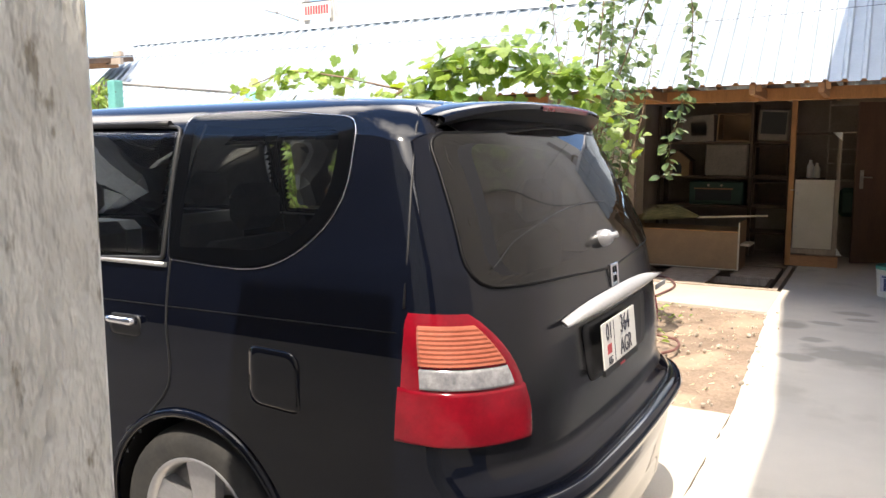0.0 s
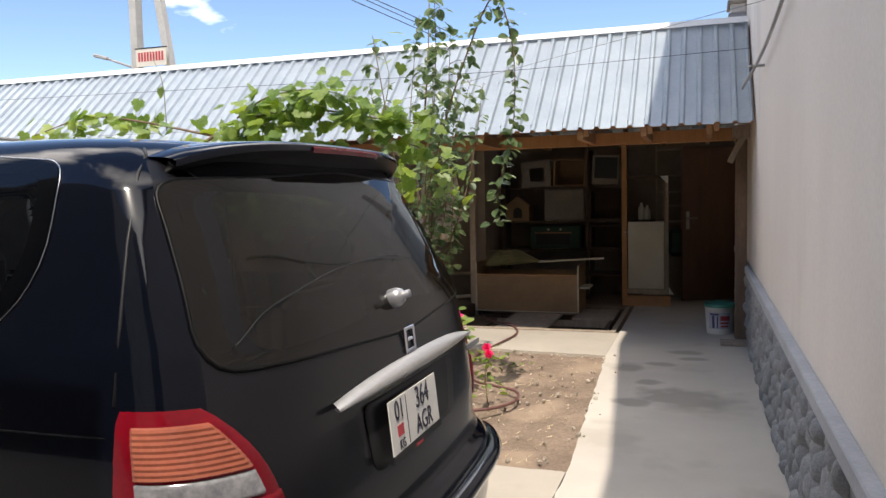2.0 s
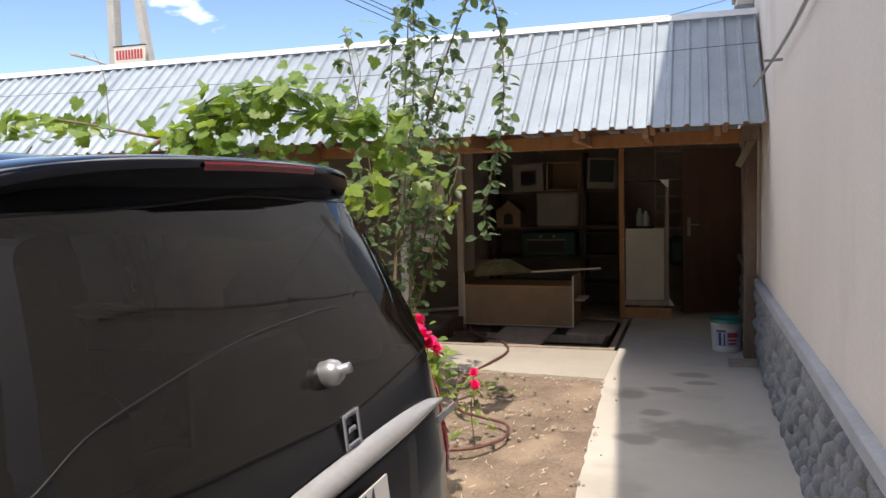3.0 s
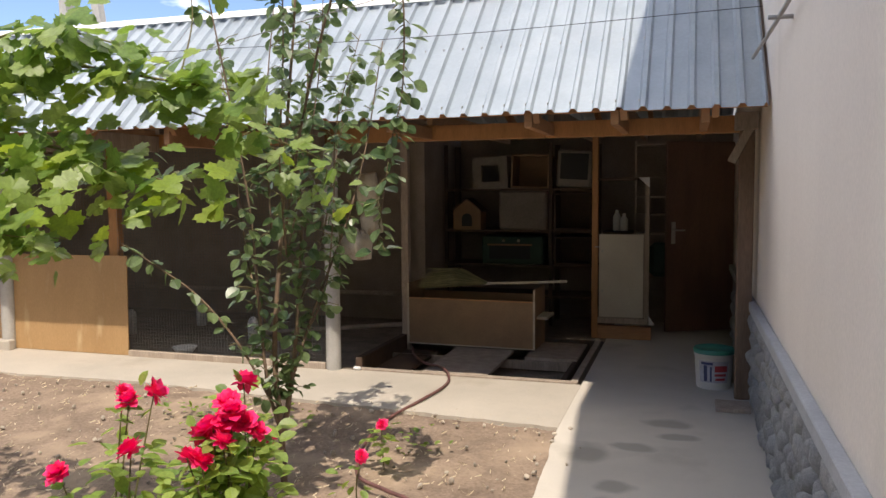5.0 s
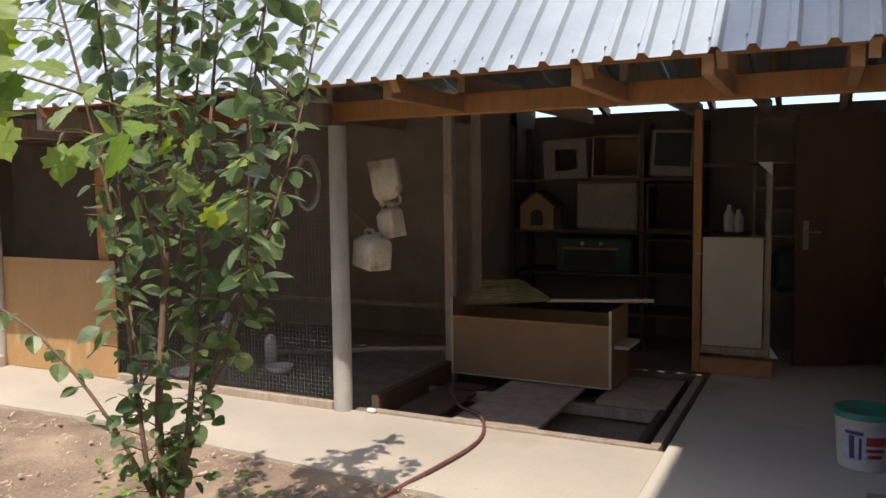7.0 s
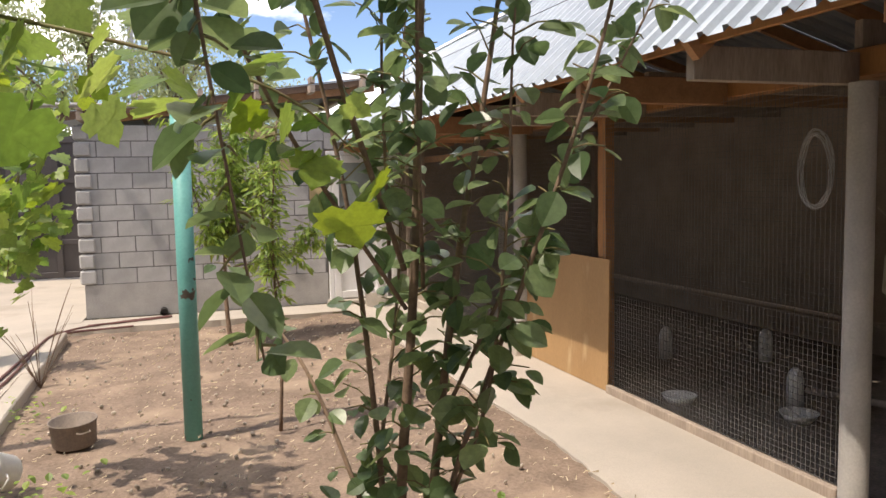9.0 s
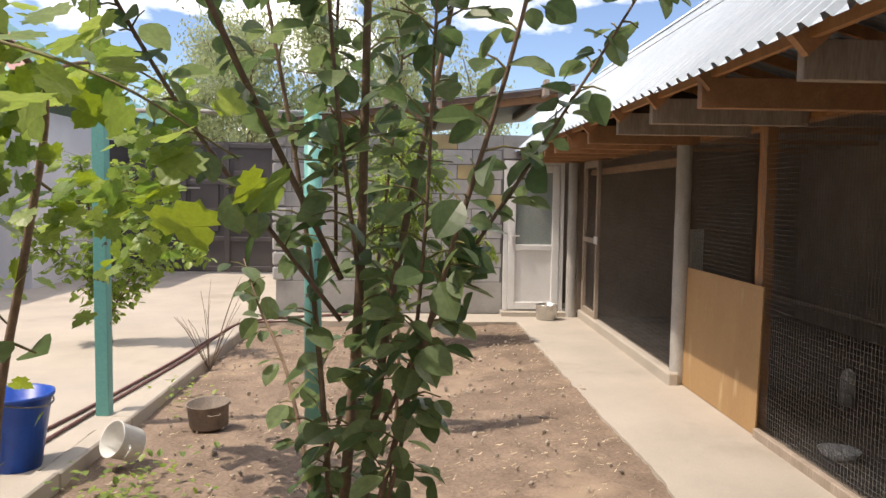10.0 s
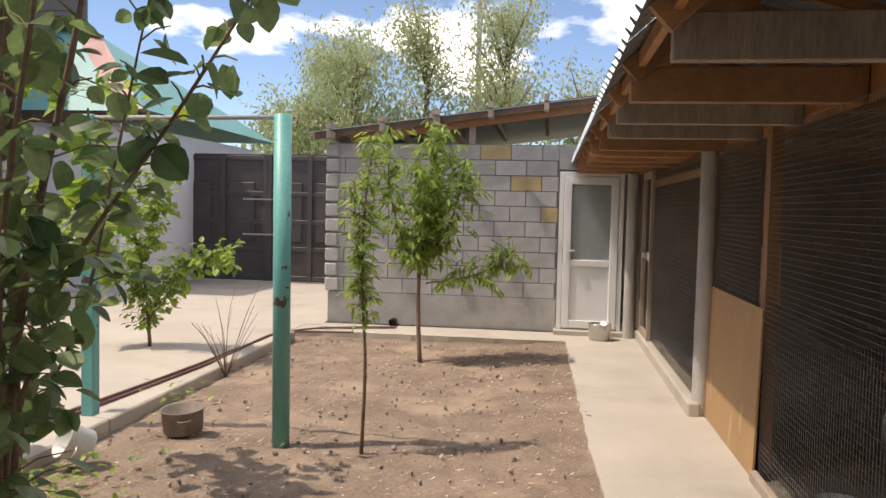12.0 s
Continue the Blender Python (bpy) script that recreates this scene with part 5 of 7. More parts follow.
v = [bm.verts.new((x, y, z)) for y in (0.0, 0.26) for x, z in ((-0.17, 0), (0.17, 0), (0.17, 0.24), (0.0, 0.36), (-0.17, 0.24))]
bm.faces.new(v[:5])
bm.faces.new(v[5:][::-1])
for k in range(5):
    bm.faces.new((v[k], v[k + 5], v[(k + 1) % 5 + 5], v[(k + 1) % 5]))
part("body", bm, CHIP, hs)
# no real opening: a flat black arch paints the shade inside the hole
bm = bmesh.new()
bm.faces.new([bm.verts.new((0.065 * math.cos(a), -0.003, 0.13 + 0.065 * math.sin(a))) for a in np.linspace(0, math.pi, 10)] + [bm.verts.new((-0.065, -0.003, 0.04)), bm.verts.new((0.065, -0.003, 0.04))])
part("hole", bm, CAR_TRIM, hs, "arched hole painted as a flat dark face")
for s in (-1, 1):
    part("roof_board", beam((s * 0.20, 0.13, 0.215), (0.0, 0.13, 0.372), 0.30, 0.015), WOOD_DARK, hs)
carton("open_box", "dark wooden crate on the middle shelf", "box", -1.38, -0.95, 1.132, 1.56, 11.88, 12.3, WOOD_DARK)
carton("open_box", "dark wooden crate on the low shelf", "box", -1.38, -0.95, 0.722, 1.05, 11.88, 12.3, WOOD_DARK)
sh2 = thing("wire_shelf", "narrow dark open shelf unit behind the screen", "shelf")
for z in (1.10, 1.32, 1.52, 1.75, 2.12):
    part("board", slab(-0.47, 0.0, 11.95, 12.3, z - 0.02, z), WOOD_GREY, sh2)
for x in (-0.47, -0.02):
    part("upright", slab(x, x + 0.02, 11.95, 11.97, 0.0, 2.15), WOOD_GREY, sh2)
for x, h in ((-0.58, 0.20), (-0.66, 0.24)):
    bt = thing("plastic_bottle", "pale plastic bottle standing on a board", "bottle", "bottles in the store", at=pose(x, 11.9, 1.127))
    part("bottle_body", lathe(bmesh.new(), [(0.001, 0), (0.04, 0), (0.045, 0.02), (0.045, h * 0.65), (0.02, h * 0.85), (0.018, h), (0.001, h)], 14), PLASTIC_WHITE, bt)
tagged(part("store_board", slab(-0.80, -0.48, 11.7, 12.1, 1.10, 1.125), WOOD_DARK), "short dark board behind the screen", "board")
tagged(part("green_sack", slab(-0.30, 0.0, 11.75, 12.0, 0.62, 1.0), GREEN_PAINT, bevel=0.06), "dark green sack in the store", "sack")

# plywood hatch leaning in the coop front
pw = tagged(part("plywood_board", slab(-0.84, 0.84, -0.012, 0.0, 0.0, 0.985), PLY), "sun-bleached orange plywood board closing the coop front", "board")
pw.matrix_world = pose(-5.99, 9.112, 0.0, -1.2, 0, 0)

# plastic jugs and wire coil on the post
def jug(m, w, d_, h, label, cord_to):
    """A square plastic canister: sloping shoulder, moulded handle, screw neck."""
    t = thing("plastic_jug", label, "jug", "jugs hung on the post", at=m)
    bm = bmesh.new()
    rings = []
    for z, fw, fd, ox in ((0.0, 0.93, 0.90, 0), (0.03, 1.0, 1.0, 0), (0.78, 1.0, 1.0, 0), (0.90, 0.86, 0.84, 0.03), (1.0, 0.60, 0.55, 0.08)):
        ring = []
        for k in range(24):
            a = 2 * math.pi * (k + 0.5) / 24
            ca, sa = math.cos(a), math.sin(a)
            ring.append(bm.verts.new(((ox + 0.5 * fw * math.copysign(abs(ca) ** 0.3, ca)) * w, 0.5 * fd * math.copysign(abs(sa) ** 0.3, sa) * d_, z * h)))
        rings.append(ring)
    for a, b in zip(rings, rings[1:]):
        for k in range(24):
            bm.faces.new((a[k], a[(k + 1) % 24], b[(k + 1) % 24], b[k])).smooth = True
    bm.faces.new(rings[0][::-1])
    bm.faces.new(rings[-1])
    part("jug_body", bm, PLASTIC_GRIMY_SHADED, t)
    part("handle", tube(bmesh.new(), smooth_path([(-0.34 * w, 0, h * 0.90), (-0.36 * w, 0, h * 1.10), (-0.05 * w, 0, h * 1.16), (0.10 * w, 0, h * 1.0)], 5), 0.012, n=8), PLASTIC_GRIMY_SHADED, t)
    part("neck", lathe(bmesh.new(), [(0.024, 0.0), (0.024, 0.035), (0.001, 0.036)], 14, (0.27 * w, 0, h * 0.995)), PLASTIC_GRIMY_SHADED, t)
    inv = t.matrix_world.inverted()
    part("cord", tube(bmesh.new(), [Vector((-0.1 * w, 0, h * 1.14)), inv @ Vector(cord_to)], 0.004, n=5), WOOD_GREY, t)
    return t


jug(pose(-2.76, 9.26, 1.005, 0, 7, -28), 0.27, 0.19, 0.225, "grimy white plastic jug hanging from the cement post", (-2.87, 9.16, 1.42))
jug(pose(-2.60, 9.30, 1.215, 4, -9, -20), 0.17, 0.13, 0.21, "small dirty plastic canister hanging behind the post", (-2.72, 9.22, 1.60))
jug(pose(-2.66, 9.27, 1.76, -5, 172, 20), 0.20, 0.14, 0.28, "brownish plastic canister hanging upside down", (-2.86, 9.15, 1.90))
cr_ = bmesh.new()
turn = []
for a in np.linspace(0, 14 * math.pi, 240):
    rr = 0.135 + 0.014 * math.sin(a * 0.37) + 0.006 * math.sin(a * 1.3)
    turn.append((-3.18 + 0.72 * rr * math.cos(a) + 0.0006 * a, 9.10 - 0.0007 * a + 0.012 * math.sin(a * 2.1), 1.60 + (rr + 0.045) * math.sin(a)))
tube(cr_, turn, 0.0026, n=5)
tagged(part("wire_coil", cr_, PIPE_GREY), "coil of pale wire hung on the mesh beside the post", "wire coil")

# coop furniture
for a, b in (((-10.42, 11.3, 0.36), (-2.80, 11.3, 0.40)), ((-4.6, 10.45, 0.005), (-2.72, 10.44, 0.20))):
    tagged(part("perch", tube(bmesh.new(), [a, b], 0.025, n=8), WOOD_GREY), "round wooden perch in the coop", "perch", "perches in the coop")
for x, y in ((-4.35, 10.1), (-6.0, 10.2), (-5.55, 10.9)):
    t = thing("drinker_bottle", "upturned white plastic drinker bottle on the coop floor", "drinker", "drinkers in the coop", at=pose(x, y, -0.02))
    part("bottle", lathe(bmesh.new(), [(0.001, 0.0), (0.055, 0.0), (0.058, 0.2), (0.045, 0.25), (0.02, 0.28), (0.001, 0.28)], 16), PLASTIC_WHITE, t)
for x, y in ((-4.75, 9.45), (-4.1, 9.9)):
    t = thing("feed_bowl", "shallow pale bowl on the coop floor", "bowl", "bowls in the coop", at=pose(x, y, -0.02))
    part("bowl", lathe(bmesh.new(), [(0.001, 0.01), (0.07, 0.005), (0.12, 0.06), (0.125, 0.062), (0.08, 0.0), (0.001, 0.0)], 20), PLASTIC_WHITE, t)
tagged(part("white_board", slab(-10.405, -10.385, 10.45, 10.68, 0.45, 1.15), PLASTIC_WHITE, bevel=0.004), "small white board fixed to the coop end wall", "board")
t = thing("mesh_door", "narrow wooden coop door with wire mesh", "door")
for a, b, c, e in ((-10.12, -10.06, 0.1, 2.0), (-9.42, -9.36, 0.1, 2.0), (-10.06, -9.42, 1.92, 2.0), (-10.06, -9.42, 1.0, 1.06), (-10.06, -9.42, 0.1, 0.17)):
    part("door_rail", slab(a, b, 9.0, 9.04, c, e), WOOD_GREY, t)
part("latch_plate", slab(-9.44, -9.30, 8.985, 8.999, 1.0, 1.09), PVC, t, "white latch plate")

# bucket beside the post
bk = thing("paint_bucket", "white paint bucket with a green lid and printed label", "bucket", at=pose(0.335, 9.36, 0))
part("pail", lathe(bmesh.new(), [(0.001, 0.0), (0.128, 0.0), (0.132, 0.01), (0.150, 0.27), (0.157, 0.272), (0.157, 0.30), (0.152, 0.31)], 32), PLASTIC_WHITE, bk)
part("lid", lathe(bmesh.new(), [(0.158, 0.285), (0.160, 0.318), (0.150, 0.325), (0.145, 0.312), (0.001, 0.312)], 32), PLASTIC_GREEN, bk, "green snap-on lid")


def wrap(name, a0, a1, z0, z1, mat, parent):
    bm = bmesh.new()
    n = 8
    rr = lambda z: 0.1335 + (0.150 - 0.132) * (z - 0.01) / 0.26
    lo = [bm.verts.new((rr(z0) * math.cos(a), rr(z0) * math.sin(a), z0)) for a in np.linspace(a0, a1, n)]
    hi = [bm.verts.new((rr(z1) * math.cos(a), rr(z1) * math.sin(a), z1)) for a in np.linspace(a0, a1, n)]
    for k in range(n - 1):
        bm.faces.new((lo[k], lo[k + 1], hi[k + 1], hi[k]))
    part(name, bm, mat, parent)


LABEL_BLUE = material("label_blue", (0.05, 0.06, 0.16), rough=0.5, bump=0, var=0.2)
LABEL_PALE = material("label_pale", (0.55, 0.55, 0.62), rough=0.5, scale=20, fine=60, bump=0, var=0.2)
q0 = math.radians(-97)
wrap("label", q0 - 0.75, q0 + 0.95, 0.06, 0.235, LABEL_PALE, bk)
for a, b, c, e, mt in ((-0.45, -0.25, 0.07, 0.20, LABEL_BLUE), (-0.10, 0.0, 0.07, 0.19, LABEL_BLUE), (-0.6, 0.05, 0.205, 0.225, LABEL_BLUE), (0.15, 0.85, 0.15, 0.20, INK_RED), (0.15, 0.8, 0.115, 0.135, INK_RED), (0.2, 0.75, 0.08, 0.10, INK_RED)):
    rr0 = 0.0012
    bmx = bmesh.new()
    lo = [bmx.verts.new(((0.1335 + 0.018 * (c - 0.01) / 0.26 + rr0) * math.cos(q0 + s), (0.1335 + 0.018 * (c - 0.01) / 0.26 + rr0) * math.sin(q0 + s), c)) for s in np.linspace(a, b, 6)]
    hi = [bmx.verts.new(((0.1335 + 0.018 * (e - 0.01) / 0.26 + rr0) * math.cos(q0 + s), (0.1335 + 0.018 * (e - 0.01) / 0.26 + rr0) * math.sin(q0 + s), e)) for s in np.linspace(a, b, 6)]
    for k in range(5):
        bmx.faces.new((lo[k], lo[k + 1], hi[k + 1], hi[k]))
    part("label_print", bmx, mt, bk)
part("handle", tube(bmesh.new(), [(0.158 * math.cos(a), 0.158 * math.sin(a), 0.275 - 0.03 * math.sin((a - 0.3) * 1.15)) for a in np.linspace(0.3, 2.9, 14)], 0.004, n=6), WIRE, bk)
tagged(part("loose_tile", slab(0.33, 0.57, 8.60, 8.86, 0.0, 0.028), WOOD_GREY, bevel=0.004), "flat grey-brown slab lying by the wall", "slab")
tagged(part("rag_bundle", lathe(bmesh.new(), [(0.001, 0.0), (0.09, 0.0), (0.10, 0.10), (0.06, 0.2), (0.03, 0.24), (0.001, 0.25)], 12, (0.50, 9.62, 0)), EDGING), "pale cloth bundle behind the bucket", "cloth")

# red rubber hose from the pit across the bed
hp = smooth_path([(-2.52, 10.1, 0.03), (-2.38, 9.75, 0.03), (-2.15, 9.42, 0.03), (-1.94, 9.27, 0.035), (-1.80, 9.0, 0.014), (-1.76, 8.7, 0.014), (-1.80, 8.3, 0.014), (-1.90, 7.75, -0.01), (-1.82, 7.2, -0.01), (-1.66, 6.75, -0.01), (-1.42, 6.58, -0.01), (-1.22, 6.45, -0.01), (-1.17, 6.15, -0.01), (-1.32, 5.90, -0.01), (-1.6, 5.8, -0.01), (-2.2, 5.6, -0.01), (-2.9, 5.3, -0.01)], 8)
tagged(part("garden_hose", tube(bmesh.new(), hp, 0.0115, n=8), HOSE), "reddish rubber hose lying across soil and concrete", "hose")
hp = smooth_path([(-4.2, 4.35, 0.015), (-5.5, 4.52, 0.015), (-7.2, 4.66, 0.015), (-8.8, 4.75, 0.02), (-9.6, 4.95, 0.02), (-10.0, 5.5, 0.016), (-10.15, 6.0, 0.016), (-10.02, 5.75, 0.016), (-9.85, 5.1, 0.016)], 8)
tagged(part("garden_hose", tube(bmesh.new(), hp, 0.0125, n=8), HOSE), "reddish rubber hose along the kerb", "hose")
hp = smooth_path([(-4.2, 4.55, 0.015), (-5.6, 4.62, 0.015), (-7.4, 4.74, 0.015), (-9.0, 4.80, 0.05), (-9.45, 5.0, 0.02), (-9.6, 5.6, 0.016)], 8)
tagged(part("garden_hose", tube(bmesh.new(), hp, 0.0125, n=8), HOSE), "dark reddish hose beside the kerb", "hose")

# teal posts with cross pipe
tp = thing("teal_post", "round steel post in chipped teal paint in the soil", "post", "teal trellis posts", at=pose(-5.44, 6.165, -0.08, 0, 0.9, 0))
part("tube", tube(bmesh.new(), [(0, 0, 0), (0, 0, 2.19)], 0.058, n=22), TEAL, tp)
tp = thing("teal_post", "square steel post in chipped teal paint beside the kerb", "post", "teal trellis posts", at=pose(-5.60, 4.70, 0.0))
part("tube", slab(-0.045, 0.045, -0.045, 0.045, 0, 2.12), TEAL, tp, bevel=0.005)
tagged(part("cross_pipe", tube(bmesh.new(), [(-5.60, 4.66, 2.10), (-5.42, 6.2, 2.09)], 0.016, n=8), PIPE_GREY), "grey cross pipe between the teal posts", "pipe")

# pots and buckets in the bed
def pan(m, r, h, mat, name, label, cat):
    t = thing(name, label, cat, at=m)
    part("vessel", lathe(bmesh.new(), [(0.001, 0.0), (r * 0.90, 0.0), (r * 0.94, 0.01), (r, h), (r * 1.05, h + 0.006), (r * 1.05, h + 0.014), (r * 0.98, h + 0.01), (r * 0.90, 0.02), (0.001, 0.015)], 28), mat, t)
    for s in (-1, 1):
        part("handle", tube(bmesh.new(), [(s * r, -0.04, h * 0.75), (s * (r + 0.03), -0.03, h * 0.75), (s * (r + 0.03), 0.03, h * 0.75), (s * r, 0.04, h * 0.75)], 0.006, n=6), mat, t)
    return t


pan(pose(-5.52, 5.44, -0.05, 3, 2, 30), 0.14, 0.15, CLAY, "old_saucepan", "rusty brown old saucepan standing on the soil", "pan")
pan(pose(-4.78, 5.20, 0.05, 62, 20, 40), 0.105, 0.15, PLASTIC_WHITE, "enamel_pot", "white enamel pot lying on its side on the soil", "pot")
pan(pose(-9.98, 8.53, 0.0, 0, 0, 10), 0.135, 0.18, STEEL, "aluminium_pot", "dull aluminium pot beside the white door", "pot")
bb = thing("blue_bucket", "blue plastic bucket standing on the kerb", "bucket", at=pose(-4.55, 4.62, 0.0))
part("bucket", lathe(bmesh.new(), [(0.001, 0.0), (0.13, 0.0), (0.19, 0.40), (0.205, 0.405), (0.205, 0.425), (0.185, 0.42), (0.125, 0.015), (0.001, 0.012)], 32), PLASTIC_BLUE, bb)
part("handle", tube(bmesh.new(), [(0.20 * math.cos(a), 0.20 * math.sin(a) * 0.98, 0.41 - 0.05 * math.sin(a)) for a in np.linspace(0, math.pi, 14)], 0.005, n=6), WIRE, bb)
tagged(part("drain_pipe", tube(bmesh.new(), [(-10.6, 5.93, 0.05), (-10.32, 5.92, 0.045)], 0.045, n=16, cap=False), CAR_TRIM), "black drain pipe end at the wall foot", "pipe")

# cable along the house wall
tagged(part("wall_cable", tube(bmesh.new(), smooth_path([(0.50, 8.2, 2.44), (0.56, 7.0, 2.50), (0.58, 5.6, 2.56), (0.60, 3.0, 2.8)], 6), 0.012, n=6), PIPE_GREY), "grey cable along the house wall to the shed", "cable")
tagged(part("cable_bracket", tube(bmesh.new(), [(0.62, 7.2, 2.49), (0.50, 7.2, 2.49)], 0.012, n=6), PIPE_GREY), "short grey cable bracket on the house wall", "bracket")

# ---- plants ----
def leaf_shape(kind):
    """A leaf along +x, one unit long: vertices and faces."""
    if kind == "apple":
        out = [(0.0, 0.0), (0.10, 0.17), (0.28, 0.33), (0.52, 0.38), (0.76, 0.28), (0.91, 0.13), (1.0, 0.0)]
    elif kind == "peach":
        out = [(0.0, 0.0), (0.2, 0.08), (0.5, 0.13), (0.75, 0.09), (1.0, 0.0)]
    elif kind == "vine":
        out = [(0.05, 0.0), (-0.12, 0.18), (0.02, 0.40), (-0.02, 0.52), (0.20, 0.48), (0.30, 0.62), (0.46, 0.50), (0.56, 0.52), (0.52, 0.30), (0.66, 0.34), (0.80, 0.22), (0.86, 0.10), (1.0, 0.0)]
    else:
        out = [(0.0, 0.0), (0.3, 0.22), (0.7, 0.22), (1.0, 0.0)]
    verts = [(x, 0.0, -0.10 * x * x if kind != "vine" else -0.06 * x * x) for x, _ in out]
    fold = 0.30 if kind != "vine" else 0.10
    n = len(out)
    left = [(x, y, fold * y - 0.10 * x * x) for x, y in out[1:-1]]
    right = [(x, -y, fold * y - 0.10 * x * x) for x, y in out[1:-1]]
    if kind == "vine":
        verts = [(0.05, 0, 0.02), (0.45, 0, 0.0), (1.0, 0, -0.08)] + left + right
        m = n - 2
        faces = []
        L = [0] + [3 + k for k in range(m)] + [2]
        R = [0] + [3 + m + k for k in range(m)] + [2]
        for a, b in zip(L, L[1:]):
            faces.append((1, b, a))
        for a, b in zip(R, R[1:]):
            faces.append((1, a, b))
        return np.array(verts), faces
    m = n - 2
    verts = verts + left + right
    faces = []
    for k in range(n - 1):
        a, b = k, k + 1
        for off, flip in ((n, 0), (n + m, 1)):
            la = off + k - 1 if 0 < k else None
            lb = off + k if k < m else None
            f = [i for i in (a, b, lb, la) if i is not None]
            faces.append(tuple(f[::-1]) if flip else tuple(f))
    return np.array(verts), faces


class Leaves:
    def __init__(self, kind):
        self.shape, self.faces = leaf_shape(kind)
        self.v, self.f, self.n = [], [], 0

    def add(self, p, direction, up, size, width=1.0):
        d = Vector(direction).normalized()
        s = Vector(up).cross(d)
        if s.length < 1e-3:
            s = Vector((1, 0, 0)).cross(d)
        s.normalize()
        u = d.cross(s)
        m = np.array([d, s * width, u]) * size
        self.v.append(self.shape @ m + np.array(p))
        self.f += [tuple(i + self.n for i in q) for q in self.faces]
        self.n += len(self.shape)

    def build(self, name, mat, parent, label=""):
        return mesh_from(name, np.concatenate(self.v), self.f, mat, parent, smooth=False, label=label)


def along(pts, t):
    """The point and direction at the fraction t of a polyline."""
    k = min(int(t * (len(pts) - 1)), len(pts) - 2)
    f = t * (len(pts) - 1) - k
    return pts[k].lerp(pts[k + 1], f), (pts[k + 1] - pts[k]).normalized()


def grow_tree(name, label, cat, branches, r, leaves, size, twigs, twig_len, leaf_mat, bark, droop=0.5, start=0.25, per_twig=6, group="", min_z=-0.1):
    """branches: lists of points with first and last radius; leaves sit on short twigs along them."""
    t = thing(name, label, cat, group)
    lv = Leaves(leaves)
    tw = bmesh.new()
    for pts, r0, r1, dens, *hug in branches:
        hug = hug[0] if hug else 1.0
        p = smooth_path(pts, 5)
        bm = tube(bmesh.new(), p, r0, r1, n=7)
        part("branch" if r0 < 0.02 else "trunk", bm, bark, t)
        length = sum((b - a).length for a, b in zip(p, p[1:]))
        n = int(twigs * length * dens)
        for k in range(n):
            f = start + (1 - start) * (k + r.random()) / n
            if r0 < 0.016:
                f = 0.08 + 0.92 * (k + r.random()) / n
            o, d = along(p, min(f, 0.999))
            side = Vector((r.gauss(0, 1), r.gauss(0, 1), r.gauss(0.2, 0.6)))
            side = (side - d * side.dot(d)).normalized()
            tl = twig_len * hug * r.uniform(0.4, 1.2)
            e = o + (d * 0.55 + side).normalized() * tl + Vector((0, 0, -0.15 * tl))
            if e.z < min_z:
                continue
            tube(tw, [o, o.lerp(e, 0.5) + Vector((0, 0, 0.1 * tl)), e], 0.003, 0.0018, n=4, cap=False)
            m = max(2, int(per_twig * min(1, hug * 1.4) * r.uniform(0.6, 1.3)))
            for q in range(m):
                b = o.lerp(e, (q + 0.6) / m)
                out = Vector((r.gauss(0, 1), r.gauss(0, 1), r.gauss(-droop, 0.5))) + side * 0.6
                b = b + out.normalized() * 0.012
                lv.add(b, out, Vector((r.gauss(0, 0.5), r.gauss(0, 0.5) - 0.2, 1)), size * r.uniform(0.55, 1.15), r.uniform(0.85, 1.15))
    tagged(part("twig", tw, TWIG, t), kind="stuff")
    tagged(lv.build("crown", leaf_mat, t), kind="stuff")
    return t


